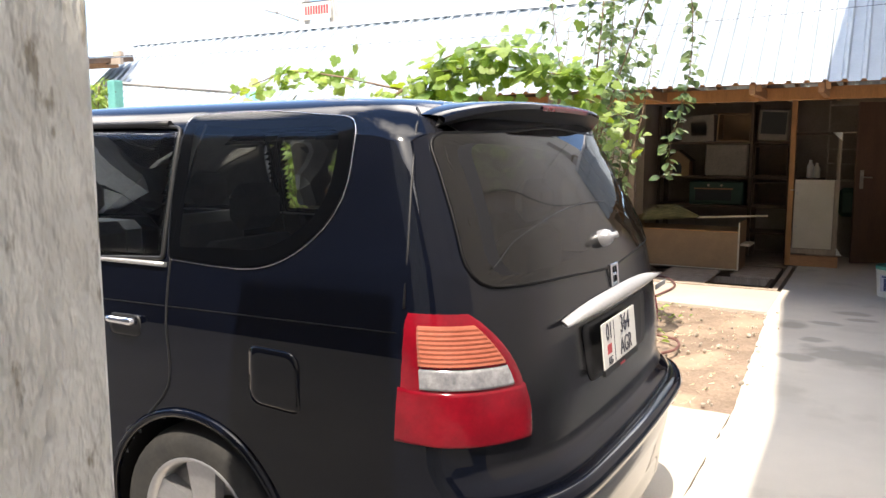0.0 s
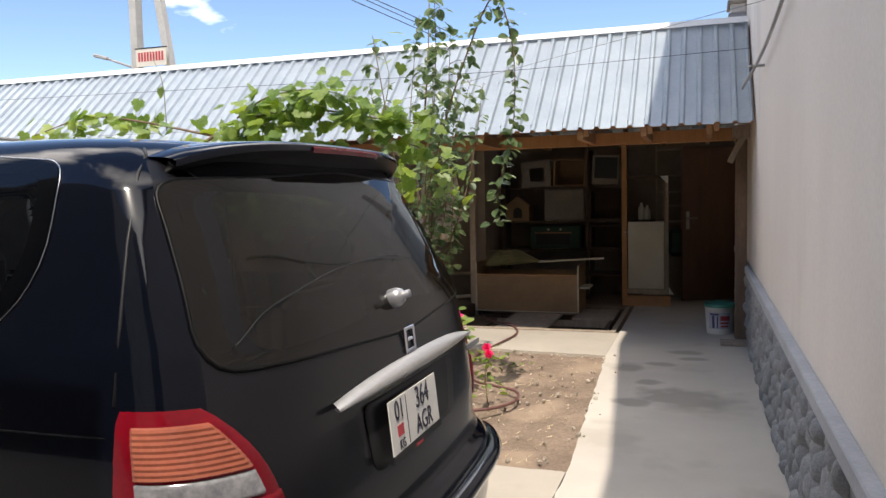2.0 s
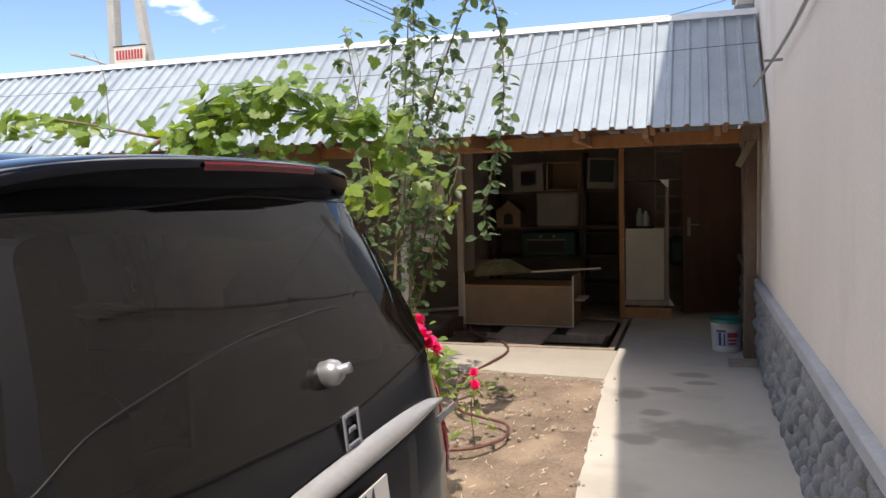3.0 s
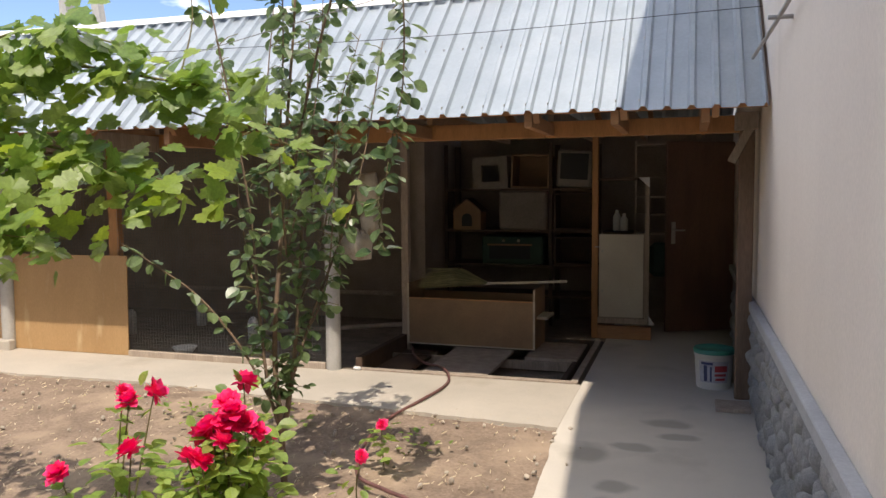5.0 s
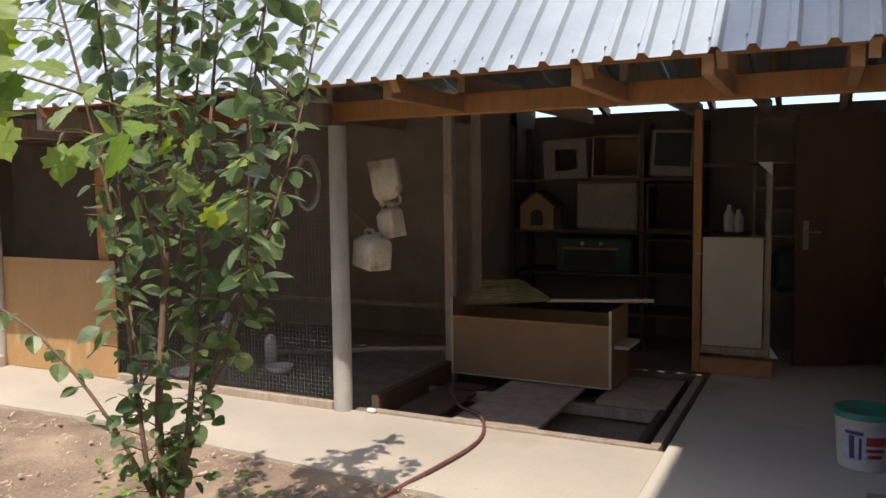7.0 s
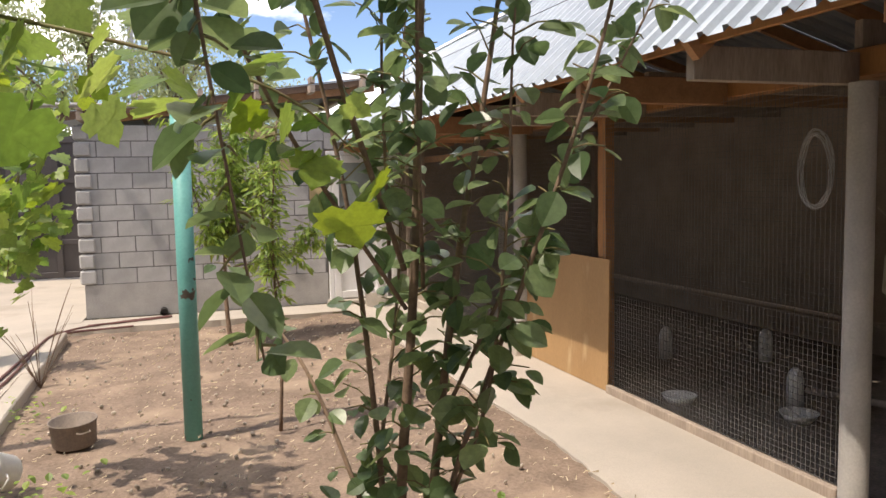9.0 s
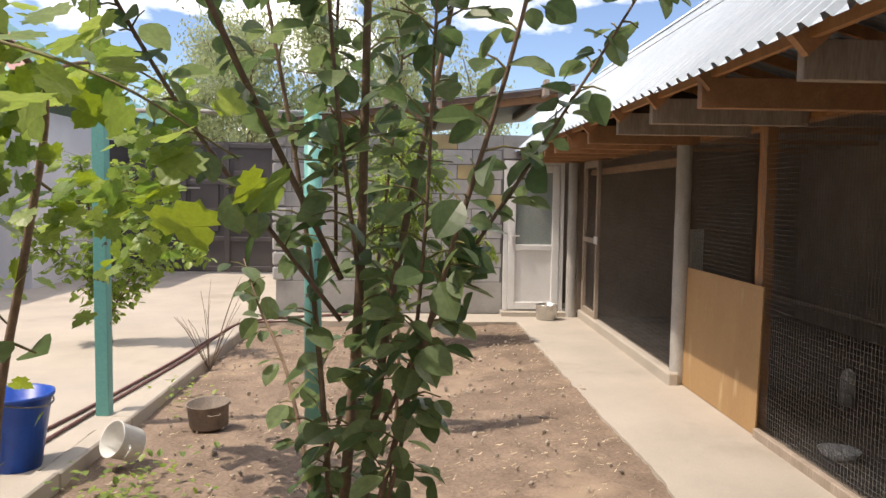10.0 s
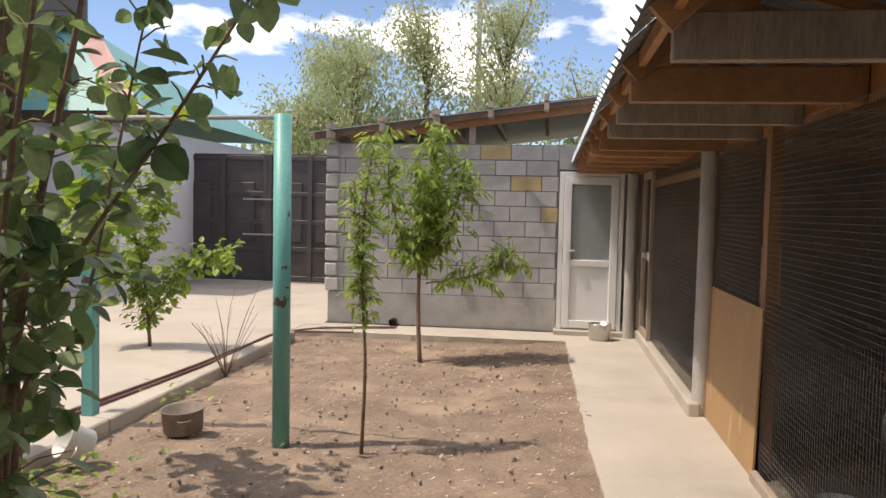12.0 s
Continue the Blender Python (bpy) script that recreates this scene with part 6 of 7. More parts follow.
r = random.Random(11)
AX, AY = -2.10, 6.67
P3 = lambda *q: [(AX + a, AY + b, z) for a, b, z in q]
grow_tree("apple_tree", "young multi-stemmed apple tree with dull green leaves", "tree", [
    (P3((0.03, -0.03, -0.08), (0.0, 0.0, 0.25), (-0.03, 0.0, 0.7), (0.0, 0.04, 1.3), (0.05, 0.06, 2.0), (0.10, 0.08, 2.6), (0.12, 0.10, 3.15)), 0.021, 0.004, 1.0),
    (P3((0.01, 0.0, 0.20), (0.05, 0.03, 0.48), (0.08, 0.06, 0.80), (0.09, 0.13, 1.35), (0.07, 0.24, 1.9), (0.05, 0.36, 2.6)), 0.018, 0.004, 1.0),
    (P3((0.0, 0.0, 0.22), (-0.06, -0.03, 0.50), (-0.09, -0.05, 0.9), (-0.10, -0.11, 1.5), (-0.14, -0.22, 2.1), (-0.20, -0.36, 2.8)), 0.012, 0.003, 1.0),
    (P3((0.04, 0.02, 0.45), (0.16, 0.12, 0.92), (0.32, 0.25, 1.43), (0.40, 0.38, 1.9), (0.46, 0.50, 2.5)), 0.009, 0.003, 1.2, 0.5),
    (P3((0.05, 0.0, 1.35), (0.30, -0.25, 1.95), (0.58, -0.44, 2.55), (0.84, -0.56, 2.95), (0.97, -0.56, 2.6), (0.97, -0.54, 2.1), (0.89, -0.51, 1.8), (0.78, -0.43, 1.30)), 0.008, 0.002, 1.7, 0.33),
    (P3((0.06, 0.0, 1.25), (0.22, -0.34, 1.75), (0.36, -0.54, 2.2), (0.41, -0.62, 2.6), (0.42, -0.66, 3.05)), 0.006, 0.002, 1.7, 0.33),
    (P3((0.10, 0.10, 1.0), (0.16, 0.26, 1.35), (0.12, 0.50, 1.72), (0.10, 0.72, 2.08), (0.10, 0.86, 2.4)), 0.006, 0.002, 2.0, 0.45),
    (P3((0.0, 0.0, 0.30), (-0.18, -0.10, 0.72), (-0.38, -0.20, 1.02), (-0.56, -0.32, 1.20), (-0.72, -0.40, 1.33)), 0.009, 0.002, 0.9, 0.35),
    (P3((0.05, 0.05, 1.3), (0.20, 0.0, 1.8), (0.30, -0.02, 2.3), (0.34, -0.02, 2.9)), 0.006, 0.002, 1.5, 0.8),
    (P3((0.10, 0.10, 0.75), (0.22, 0.16, 1.05), (0.26, 0.20, 1.5), (0.28, 0.22, 2.0), (0.42, 0.26, 2.5)), 0.006, 0.002, 1.3, 0.8),
    (P3((-0.05, -0.05, 0.85), (-0.22, 0.05, 1.2), (-0.30, 0.10, 1.6), (-0.38, 0.14, 2.0), (-0.48, 0.20, 2.5)), 0.006, 0.002, 1.2, 0.8),
    (P3((-0.02, -0.02, 1.4), (-0.04, -0.02, 2.0), (0.0, 0.02, 2.6), (0.04, 0.05, 3.0)), 0.005, 0.002, 1.0, 0.8),
], r, "apple", 0.082, 14.5, 0.15, APPLE_LEAF, BARK, droop=0.6, start=0.18, per_twig=4, min_z=0.42)

# grape vine over the wires
gv = thing("grape_vine", "bright green grape vine trained on wires over the bed", "vine")
r = random.Random(5)
canes = [
    ([(-3.55, 5.02, -0.08), (-3.5, 5.08, 0.6), (-3.42, 5.25, 1.3), (-3.3, 5.4, 1.9), (-2.9, 5.45, 2.08)], 0.022, 0.012, 0.15),
    ([(-2.9, 5.35, 2.10), (-2.4, 5.38, 2.14), (-1.95, 5.50, 2.07), (-1.62, 5.72, 2.02)], 0.009, 0.004, 1.5),
    ([(-3.0, 5.4, 2.0), (-2.6, 5.35, 1.85), (-2.2, 5.40, 1.75), (-1.85, 5.52, 1.62)], 0.008, 0.004, 1.5),
    ([(-3.2, 5.45, 2.0), (-3.8, 5.35, 2.13), (-4.3, 5.4, 2.18), (-4.9, 5.5, 2.08)], 0.010, 0.004, 0.5),
    ([(-2.9, 5.3, 2.1), (-2.65, 5.3, 2.23), (-2.3, 5.32, 2.26), (-1.98, 5.45, 2.17)], 0.007, 0.003, 1.1),
    ([(-3.2, 5.4, 1.9), (-2.9, 5.3, 1.6), (-2.65, 5.28, 1.45), (-2.3, 5.35, 1.42)], 0.007, 0.003, 1.3),
    ([(-2.9, 5.4, 2.05), (-2.5, 5.2, 1.8), (-2.15, 5.1, 1.62)], 0.007, 0.003, 1.0),
    ([(-3.4, 5.3, 1.6), (-3.7, 5.35, 1.5), (-4.1, 5.45, 1.55), (-4.6, 5.45, 1.35)], 0.007, 0.003, 1.0),
    ([(-4.3, 5.5, 2.0), (-4.5, 5.4, 1.7), (-4.75, 5.3, 1.4), (-4.8, 5.25, 1.1)], 0.006, 0.003, 1.1),
    ([(-1.95, 5.6, 2.05), (-1.9, 5.65, 2.35), (-1.98, 5.7, 2.6)], 0.004, 0.0015, 0.12),
    ([(-3.6, 5.45, 2.05), (-3.62, 5.45, 2.4), (-3.7, 5.45, 2.6)], 0.004, 0.0015, 0.12),
    ([(-1.9, 5.6, 1.95), (-1.72, 6.0, 1.85), (-1.62, 6.3, 1.75), (-1.72, 6.5, 1.62)], 0.005, 0.002, 0.5),
]
lv, lv2 = Leaves("vine"), Leaves("vine")
for pts, r0, r1, dens in canes:
    p = smooth_path(pts, 6)
    part("cane", tube(bmesh.new(), p, r0, r1, n=6), BARK if r0 > 0.009 else TWIG, gv)
    length = sum((b - a).length for a, b in zip(p, p[1:]))
    for k in range(int(88 * length * dens)):
        o, d = along(p, r.uniform(0.02, 0.999))
        off = Vector((r.gauss(0, 0.09), r.gauss(0, 0.10), r.gauss(-0.02, 0.065)))
        out = Vector((r.gauss(0, 0.7), r.gauss(-0.25, 0.7), r.gauss(-0.45, 0.35)))
        tgt = lv2 if r.random() < 0.16 else lv
        tgt.add(o + off, out, Vector((r.gauss(0, 0.5), r.gauss(-0.45, 0.5), 1)), r.uniform(0.06, 0.125))
tagged(lv.build("crown", VINE_LEAF, gv), kind="stuff")
tagged(lv2.build("young_leaves", YOUNG_LEAF, gv, "yellow-green young leaves"), kind="stuff")
for y, z in ((5.5, 2.06),):
    tagged(part("trellis_wire", tube(bmesh.new(), [(-5.5, y, z), (-2.5, y + 0.02, z - 0.02), (0.62, y + 0.1, z + 0.6)], 0.0018, n=5), WIRE), "thin trellis wire from the cross pipe to the house", "wire", "trellis wires")

# roses
def rose_flower(lv, c, rad, r):
    tilt = Euler((r.uniform(-0.8, 0.8), r.uniform(-0.8, 0.8), r.uniform(0, 6))).to_matrix()
    rad *= r.uniform(0.75, 1.2)
    for ring, (n, lift, rr) in enumerate(((7, -0.5, 0.8), (8, 0.2, 1.05), (8, 0.8, 1.05), (8, 1.7, 1.0), (7, 3.0, 0.95), (5, 6.0, 0.9))):
        for k in range(n):
            a = 2 * math.pi * (k + 0.5 * (ring % 2) + r.uniform(-0.3, 0.3)) / n
            up_ = lift + r.uniform(-0.25, 0.35)
            d = tilt @ Vector((math.cos(a), math.sin(a), up_))
            up = tilt @ Vector((-math.cos(a) * up_, -math.sin(a) * up_, 1.0))
            lv.add(Vector(c) + tilt @ Vector((math.cos(a), math.sin(a), 0)) * 0.006, d, up, rad * rr * r.uniform(0.7, 1.2), r.uniform(1.4, 1.9))


def rose_bush(base, flowers, leaves, seed, label):
    r = random.Random(seed)
    t = thing("rose_bush", label, "rose bush", "rose bushes in the bed")
    lf = Leaves("apple")
    bx, by = base
    for f in flowers:
        mid = Vector((bx * 0.5 + f[0] * 0.5 + r.uniform(-0.04, 0.04), by * 0.5 + f[1] * 0.5, f[2] * 0.55))
        p = smooth_path([(bx + r.uniform(-.03, .03), by + r.uniform(-.03, .03), -0.08), mid, f], 5)
        part("stem", tube(bmesh.new(), p, 0.005, 0.0025, n=5), TWIG, t)
        pt = Leaves("round")
        rose_flower(pt, f, 0.041, r)
        pt.build("bloom", PETAL, t, "crimson double bloom")
        for k in range(leaves):
            o, d = along(p, r.uniform(0.2, 0.95))
            out = Vector((r.gauss(0, 1), r.gauss(0, 1), r.gauss(0, 0.4)))
            lf.add(o + out.normalized() * r.uniform(0.01, 0.13), out, Vector((r.gauss(0, 0.3), r.gauss(0, 0.3), 1)), r.uniform(0.04, 0.075))
    tagged(lf.build("foliage", PEACH_LEAF, t), kind="stuff")
    return t


rose_bush((-1.46, 5.2), [(-1.315, 4.936, 0.859), (-1.36, 4.914, 0.837), (-1.27, 4.958, 0.848), (-1.337, 4.97, 0.904), (-1.393, 4.914, 0.803), (-1.236, 4.981, 0.814), (-1.304, 4.88, 0.803), (-1.281, 4.914, 0.893), (-1.416, 5.194, 0.915), (-1.36, 5.25, 0.702), (-1.382, 4.802, 0.769), (-1.348, 4.824, 0.758)], 60, 4, "rose bush with crowded crimson blooms growing from the bed")
rose_bush((-1.85, 5.0), [(-1.651, 4.998, 0.91), (-1.757, 4.966, 0.91), (-1.714, 4.945, 0.889), (-1.598, 4.807, 0.772), (-1.693, 4.595, 0.762)], 40, 9, "smaller rose bush with scattered dark red blooms")
rose_bush((-1.62, 7.02), [(-1.60, 6.98, 0.22)], 26, 12, "small rose plant with one red bud")
rose_bush((-1.35, 6.05), [(-1.33, 6.05, 0.36)], 26, 13, "small rose plant with one red bud")

# sapling and peach tree
r = random.Random(21)
S3 = lambda *q: [(-5.39 + a, 6.727 + b, z) for a, b, z in q]
grow_tree("sapling", "thin young fruit sapling with narrow leaves", "tree", [
    (S3((0, 0, -0.08), (0.02, 0.02, 0.5), (0.0, -0.01, 1.0), (0.02, 0.0, 1.5), (-0.04, 0.05, 2.0)), 0.014, 0.004, 1.0),
    (S3((0.02, 0.02, 0.9), (0.0, -0.06, 1.3), (-0.02, -0.08, 1.7)), 0.006, 0.003, 1.0),
], r, "peach", 0.085, 66, 0.11, PEACH_LEAF, BARK, droop=0.6, start=0.42, per_twig=6, group="young fruit trees", min_z=0.8)
T3 = lambda *q: [(-8.46 + a, 6.60 + b, z) for a, b, z in q]
grow_tree("peach_tree", "small peach tree with drooping narrow leaves", "tree", [
    (T3((0, 0, -0.08), (-0.02, -0.03, 0.4), (0.0, -0.02, 0.9), (0.02, 0.05, 1.4), (0.02, 0.10, 1.9), (0.02, 0.15, 2.35)), 0.026, 0.006, 1.1),
    (T3((0, -0.02, 0.85), (0.05, -0.2, 1.2), (0.06, -0.34, 1.7), (0.04, -0.38, 2.3)), 0.013, 0.004, 1.1),
    (T3((0, 0, 0.95), (0.0, 0.25, 1.3), (0.03, 0.38, 1.7), (0.02, 0.42, 2.0)), 0.012, 0.004, 1.1),
    (T3((0, 0, 1.1), (0.2, 0.0, 1.5), (0.25, 0.0, 2.0)), 0.010, 0.003, 1.1),
    (T3((0, 0, 0.9), (-0.2, 0.05, 1.3), (-0.26, 0.1, 1.8)), 0.010, 0.003, 1.1),
    (T3((0.02, 0.05, 0.75), (0.05, 0.45, 0.82), (0.05, 0.75, 0.95), (0.05, 0.95, 1.12)), 0.008, 0.003, 1.2),
], r, "peach", 0.13, 46, 0.27, PEACH_LEAF, BARK, droop=0.9, start=0.4, per_twig=8, group="young fruit trees", min_z=0.7)

# dry shrub by the kerb and a leafy shrub beyond it
r = random.Random(31)
ds = thing("dry_shrub", "bare twiggy shrub beside the kerb", "shrub")
for k in range(16):
    a = r.uniform(0, 6.28)
    e = (-7.3 + 0.45 * math.cos(a) * r.uniform(0.4, 1), 4.98 + 0.3 * math.sin(a), r.uniform(0.35, 0.8))
    part("stem", tube(bmesh.new(), smooth_path([(-7.3, 4.98, -0.08), (-7.3 + (e[0] + 7.3) * 0.4, 4.98 + (e[1] - 4.98) * 0.6, e[2] * 0.6), e], 4), 0.004, 0.0015, n=5), BARK, ds)
grow_tree("leafy_shrub", "bright leafy climbing shrub beside the yard", "shrub", [
    ([(-8.2, 3.75, 0.0), (-8.2, 3.7, 0.6), (-8.15, 3.6, 1.2), (-8.1, 3.5, 1.9)], 0.02, 0.006, 1.6),
    ([(-8.2, 3.75, 0.3), (-8.1, 4.0, 0.7), (-8.0, 4.3, 0.95), (-7.95, 4.75, 1.05)], 0.01, 0.004, 1.6),
    ([(-8.2, 3.7, 0.5), (-8.1, 3.3, 0.9), (-8.0, 3.0, 1.3)], 0.01, 0.004, 1.6),
    ([(-8.2, 3.7, 0.9), (-8.0, 3.9, 1.4), (-7.9, 4.0, 1.8)], 0.01, 0.004, 1.6),
], r, "apple", 0.085, 34, 0.24, PEACH_LEAF, BARK, droop=0.4, start=0.1, per_twig=7)

# low weeds at the foot of the bed
wl = Leaves("apple")
for cx, cy, n, sp in ((-4.2, 5.35, 120, 0.28), (-3.6, 5.6, 90, 0.25), (-3.1, 7.35, 30, 0.12), (-2.5, 7.6, 16, 0.1), (-1.5, 7.35, 22, 0.1), (-3.4, 7.6, 18, 0.10), (-6.2, 5.1, 40, 0.25)):
    for k in range(n):
        p = Vector((cx + r.gauss(0, sp), cy + r.gauss(0, sp * 0.6), r.uniform(-0.04, 0.10)))
        wl.add(p, Vector((r.gauss(0, 1), r.gauss(0, 1), r.gauss(0.2, 0.3))), Vector((0, 0, 1)), r.uniform(0.025, 0.06))
weeds = thing("weeds", "low green weeds on the soil", "weeds", kind="stuff")
tagged(wl.build("weed_leaves", PEACH_LEAF, weeds), kind="stuff")

# straw, chips and stones on the soil and path
sv, sf = [], []
for k in range(2600):
    x, y = r.uniform(-9.5, -0.75), r.uniform(4.95, 8.2)
    a, ln, w = r.uniform(0, 3.14), r.uniform(0.01, 0.05), r.uniform(0.0012, 0.004)
    dx, dy = math.cos(a) * ln, math.sin(a) * ln
    z = -0.055 + 0.022 * noise.noise((x * 1.3, y * 1.3, 0)) + soil_rise(y)
    i0 = len(sv)
    sv += [(x - dy * w / ln, y + dx * w / ln, z), (x + dy * w / ln, y - dx * w / ln, z), (x + dx + dy * w / ln, y + dy - dx * w / ln, z + r.uniform(0, 0.012)), (x + dx, y + dy, z + 0.012)]
    sf.append((i0, i0 + 1, i0 + 2, i0 + 3))
tagged(mesh_from("straw_litter", sv, sf, STRAW), "scattered straw and dry leaf bits on the soil", "litter", kind="stuff")
bm = bmesh.new()
for k in range(520):
    x, y = r.uniform(-9.4, -0.7), r.uniform(4.9, 8.05)
    if k > 496:
        x, y = r.uniform(-0.72, -0.5), r.uniform(4.8, 8.0)
    s = r.uniform(0.006, 0.02)
    z = -0.062 + 0.022 * noise.noise((x * 1.3, y * 1.3, 0)) + soil_rise(y) if k <= 496 else 0.0
    m = Matrix.Translation((x, y, z + s * 0.4)) @ Euler((r.random() * 6, r.random() * 6, r.random() * 6)).to_matrix().to_4x4() @ Matrix.Diagonal((s * r.uniform(0.7, 1.4), s, s * 0.7, 1))
    bmesh.ops.create_icosphere(bm, subdivisions=1, radius=1, matrix=m)
tagged(part("pebbles", bm, PEBBLE), "small pale stones and clods on the soil", "stones", kind="stuff")

# ---- distance ----
def far_tree(x, y, h, w, seed, label, lean=0.6, n=9000, size=0.16):
    r = random.Random(seed)
    t = thing("background_tree", label, "tree", "trees beyond the gate")
    part("trunk", tube(bmesh.new(), [(x, y, -0.2), (x + 0.1, y, h * 0.4), (x, y + 0.1, h * 0.9)], 0.22, 0.05, n=8), BARK, t)
    lv = Leaves("peach")
    limbs = []
    for k in range(26):
        a, z0 = r.uniform(0, 6.28), h * r.uniform(0.15, 0.85)
        reach = w * (1.0 - 0.75 * (z0 / h)) * r.uniform(0.6, 1.1)
        e = Vector((x + math.cos(a) * reach, y + math.sin(a) * reach, z0 + h * r.uniform(0.10, 0.28)))
        limbs.append((Vector((x, y, z0)), e))
        part("limb", tube(bmesh.new(), [(x, y, z0), e], 0.05, 0.015, n=5), BARK, t)
    for k in range(n):
        a, b = limbs[r.randrange(len(limbs))]
        f = r.uniform(0.25, 1.1)
        p = a.lerp(b, f) + Vector((r.gauss(0, 0.38), r.gauss(0, 0.38), r.gauss(-0.1, 0.4)))
        lv.add(p, Vector((r.gauss(0, 0.6), r.gauss(0, 0.6), r.gauss(-lean, 0.6))), Vector((r.gauss(0, 1), r.gauss(0, 1), 0.4)), size * r.uniform(0.5, 1.2), 1.5)
    tagged(lv.build("crown", FAR_LEAF_HAZE, t), kind="stuff")


far_tree(-24, 1.9, 6.8, 2.3, 1, "tall pale green willow beyond the gate", 1.0)
far_tree(-27, 6.3, 8.6, 2.6, 2, "tall pale green poplar beyond the shed", 0.9, 11000)
far_tree(-25, 3.9, 7.2, 1.9, 3, "dark green bushy tree beyond the gate", 0.4)
far_tree(-29, 9.0, 6.0, 2.4, 4, "pale green tree beyond the shed roof", 0.9)
far_tree(-30, -0.5, 7.4, 2.6, 5, "hazy green tree behind the neighbouring house", 0.7)
far_tree(-23, 0.2, 4.6, 2.0, 6, "green bushy tree behind the gate", 0.5)


def pole(a, b, w, label):
    return tagged(part("utility_pole", beam(a, b, w, w * 0.8), POST_CEMENT, bevel=0.01), label, "pole", "utility poles")


pole((-15.6, 19.85, -0.2), (-15.6, 19.85, 10.5), 0.30, "grey concrete utility pole behind the shed")
pole((-13.66, 19.9, -0.2), (-15.0, 19.85, 9.0), 0.26, "leaning concrete brace of the utility pole")
sg = thing("sign", "small pale sign with red lettering beside the pole", "sign")
part("board", slab(-15.44, -14.40, 19.58, 19.61, 5.42, 5.92), WHITE_PANEL, sg, bevel=0.004)
for k in range(9):
    part("text_bar", slab(-15.36 + 0.10 * k, -15.29 + 0.10 * k, 19.574, 19.578, 5.56, 5.82), INK_RED, sg)
part("top_rail", slab(-15.46, -14.38, 19.572, 19.612, 5.922, 5.95), CAR_TRIM, sg)
part("clamp", slab(-15.47, -15.40, 19.615, 19.73, 5.55, 5.80), STEEL, sg)
sl_ = thing("street_lamp", "small street lamp on an arm of the pole", "street lamp")
part("arm", tube(bmesh.new(), [(-15.7, 19.8, 5.45), (-16.5, 19.6, 5.75)], 0.035, n=8), PIPE_GREY, sl_)
part("lamp_head", beam((-16.45, 19.6, 5.74), (-16.85, 19.5, 5.85), 0.16, 0.10), PIPE_GREY, sl_, bevel=0.02)
for dx, dz in ((0.0, 0.0), (0.3, 0.05), (0.6, 0.0)):
    tagged(part("power_line", tube(bmesh.new(), smooth_path([(-15.5 + dx, 19.9, 10.0), (-11.6 + dx, 20.5, 8.2 + dz), (-7 + dx, 22, 6.0)], 8), 0.012, n=4), CAR_TRIM), "thin black power line", "cable", "power lines")
tagged(part("radio_mast", beam((-34, 4.7, 0), (-34, 4.7, 13), 0.22, 0.22), PIPE_GREY), "thin far radio mast beyond the trees", "mast")

# wavy cable above the roof at the start
tagged(part("roof_cable", tube(bmesh.new(), smooth_path([(-11, 9.1, 3.02), (-6, 8.95, 2.92), (-2, 8.9, 2.86), (0.6, 8.85, 2.9)], 10), 0.003, n=5), CAR_TRIM), "thin sagging cable lying over the roof", "cable")

# ---- pieces of walls, last ----
r = random.Random(41)
CH, CW = 0.1938, 0.392
block_mesh = {}


def block_piece(w, tan, proud):
    key = (round(w, 2), tan)
    if key not in block_mesh:
        bm = slab(-0.012, 0.0, 0.006, w - 0.006, 0.006, CH - 0.006)
        bmesh.ops.recalc_face_normals(bm, faces=bm.faces)
        bmesh.ops.bevel(bm, geom=list(bm.edges), offset=0.003, segments=1, affect="EDGES")
        me = bpy.data.meshes.new("block")
        bm.to_mesh(me)
        bm.free()
        me.materials.append(BLOCK_TAN if tan else BLOCK)
        block_mesh[key] = me
    return block_mesh[key]


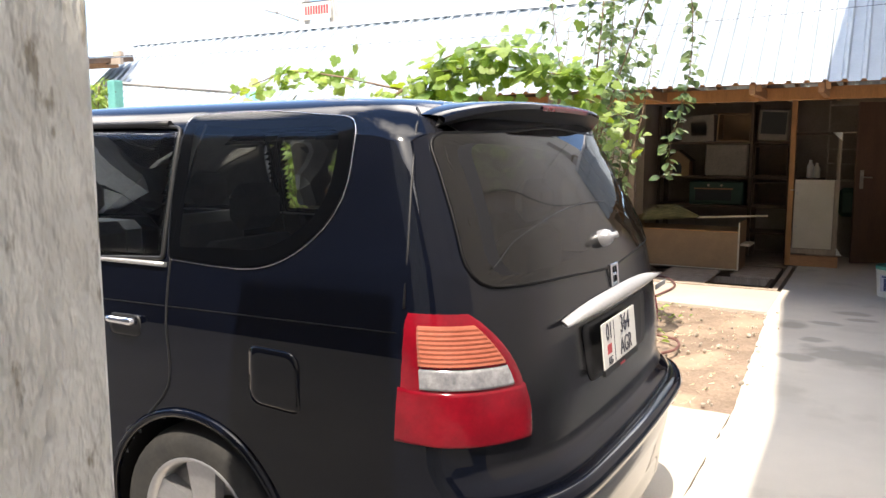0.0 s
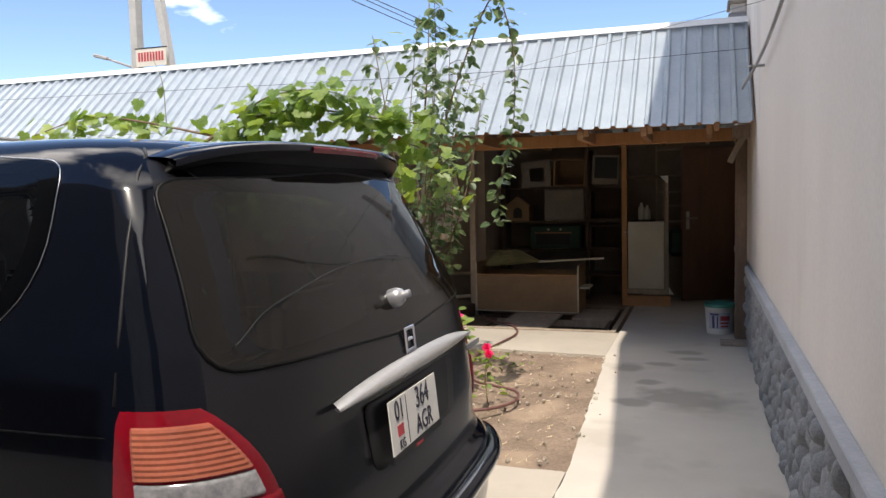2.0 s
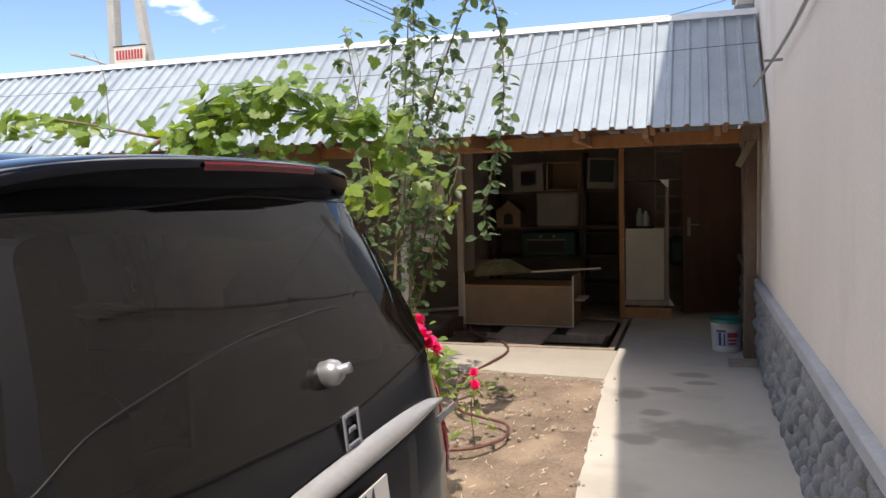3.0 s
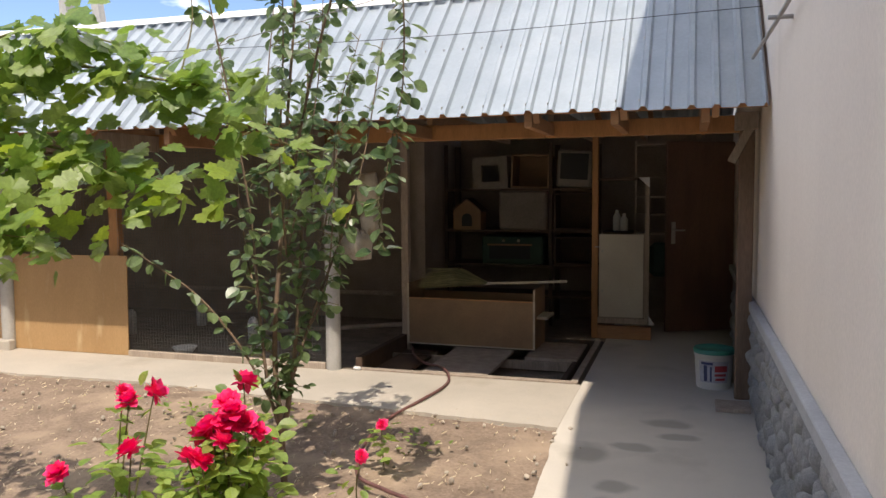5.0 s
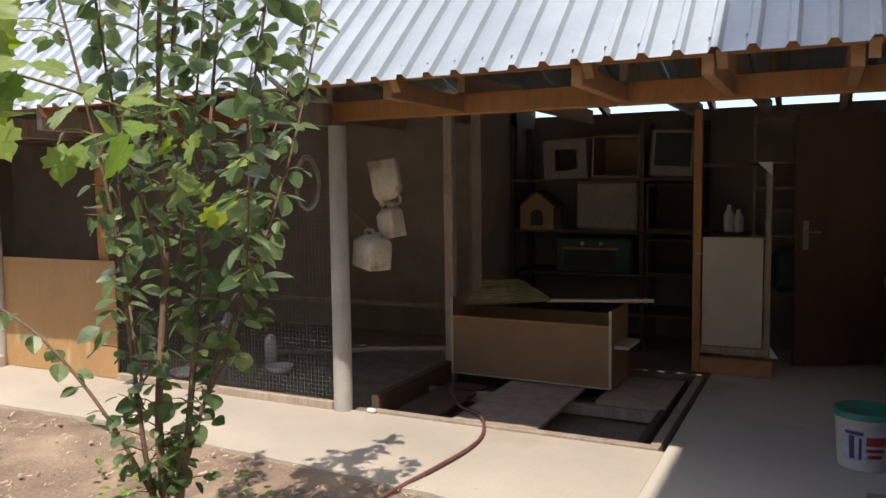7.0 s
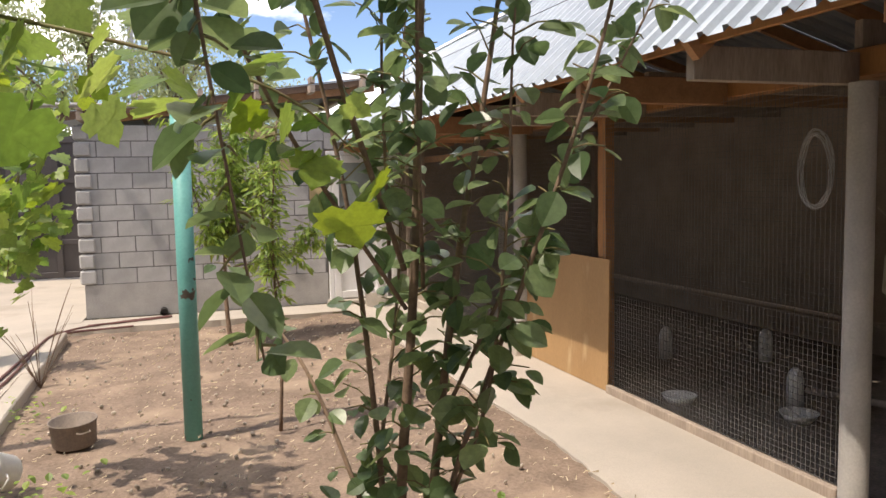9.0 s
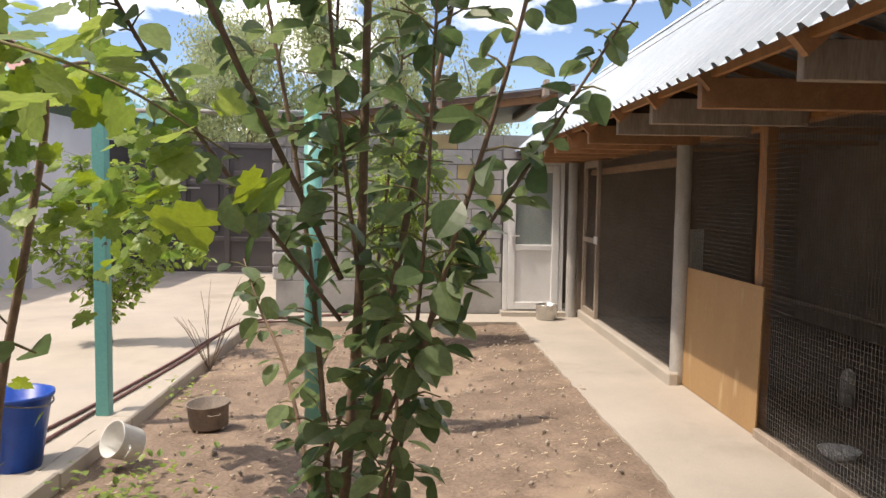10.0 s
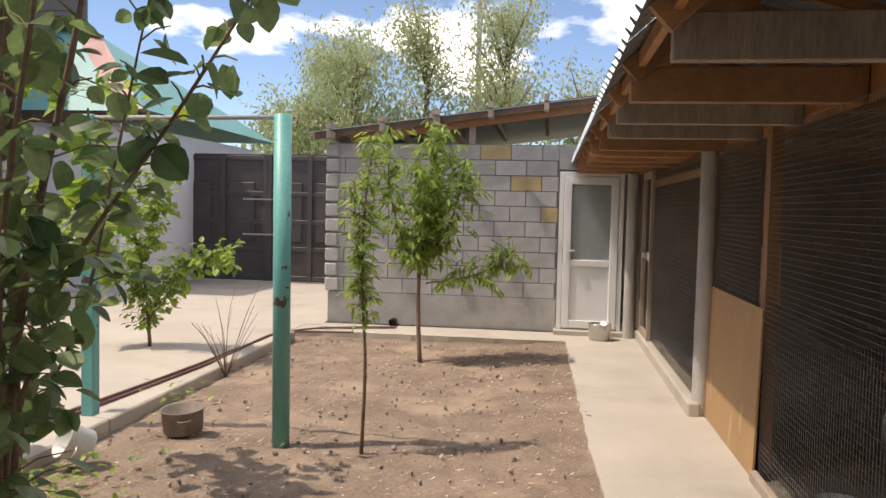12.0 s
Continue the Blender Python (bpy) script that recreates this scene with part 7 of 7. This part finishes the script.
core = bpy.data.objects["wall_block_core"]
for row in range(10):
    y = 5.04 - (0.0 if row % 2 else CW / 2)
    k = 0
    while y < 7.995:
        y0, y1 = max(y, 5.04), min(y + CW, 8.0)
        if y1 - y0 > 0.03:
            z0 = 0.412 + CH * row
            tan = (row, k) in ((9, 5), (7, 6), (5, 7))
            ob = new("block", block_piece(y1 - y0, tan, 0))
            ob.parent = core
            ob.location = (WX - 0.006 + r.uniform(-0.002, 0.002), y0, z0)
        y += CW
        k += 1
# end face of the wall: proud courses
for row in range(10):
    bm = slab(WX - 0.21, WX + 0.028, 4.985, 5.155 if row % 2 else 5.175, 0.412 + CH * row + 0.012, 0.412 + CH * (row + 1) - 0.012)
    part("corner_block", bm, BLOCK, core, bevel=0.018)

# stones of the plinth
variants = []
for k in range(14):
    bm = bmesh.new()
    n = r.randint(6, 8)
    outline, inner = [], []
    for q in range(n):
        a = 2 * math.pi * (q + r.uniform(-0.25, 0.25)) / n
        rad = r.uniform(0.82, 1.08)
        outline.append(bm.verts.new((0.0, math.cos(a) * rad, math.sin(a) * rad)))
        inner.append(bm.verts.new((-r.uniform(0.6, 0.9), math.cos(a) * rad * 0.68, math.sin(a) * rad * 0.68)))
    for q in range(n):
        bm.faces.new((outline[q], outline[(q + 1) % n], inner[(q + 1) % n], inner[q]))
    c = bm.verts.new((-1.0, r.uniform(-.15, .15), r.uniform(-.15, .15)))
    for q in range(n):
        bm.faces.new((inner[q], inner[(q + 1) % n], c))
    bmesh.ops.recalc_face_normals(bm, faces=bm.faces)
    me = bpy.data.meshes.new("stone")
    bm.to_mesh(me)
    bm.free()
    me.shade_smooth()
    me.materials.append(STONE)
    variants.append(me)
pl_ob = bpy.data.objects["plinth"]
for row in range(5):
    y = 3.2 + r.uniform(0, 0.1)
    while y < 11.5:
        w = r.uniform(0.10, 0.20)
        if y > 9.6 and row > 3:
            y += w
            continue
        ob = new("stone", variants[r.randrange(14)])
        ob.parent = pl_ob
        ob.matrix_local = Matrix.Translation((HX - 0.013, y + w / 2, 0.068 + 0.136 * row + r.uniform(-0.012, 0.012))) @ Matrix.Rotation(r.uniform(-0.5, 0.5), 4, "X") @ Matrix.Diagonal((r.uniform(0.028, 0.062), w * 0.53, 0.072 * r.uniform(0.85, 1.15), 1))
        y += w
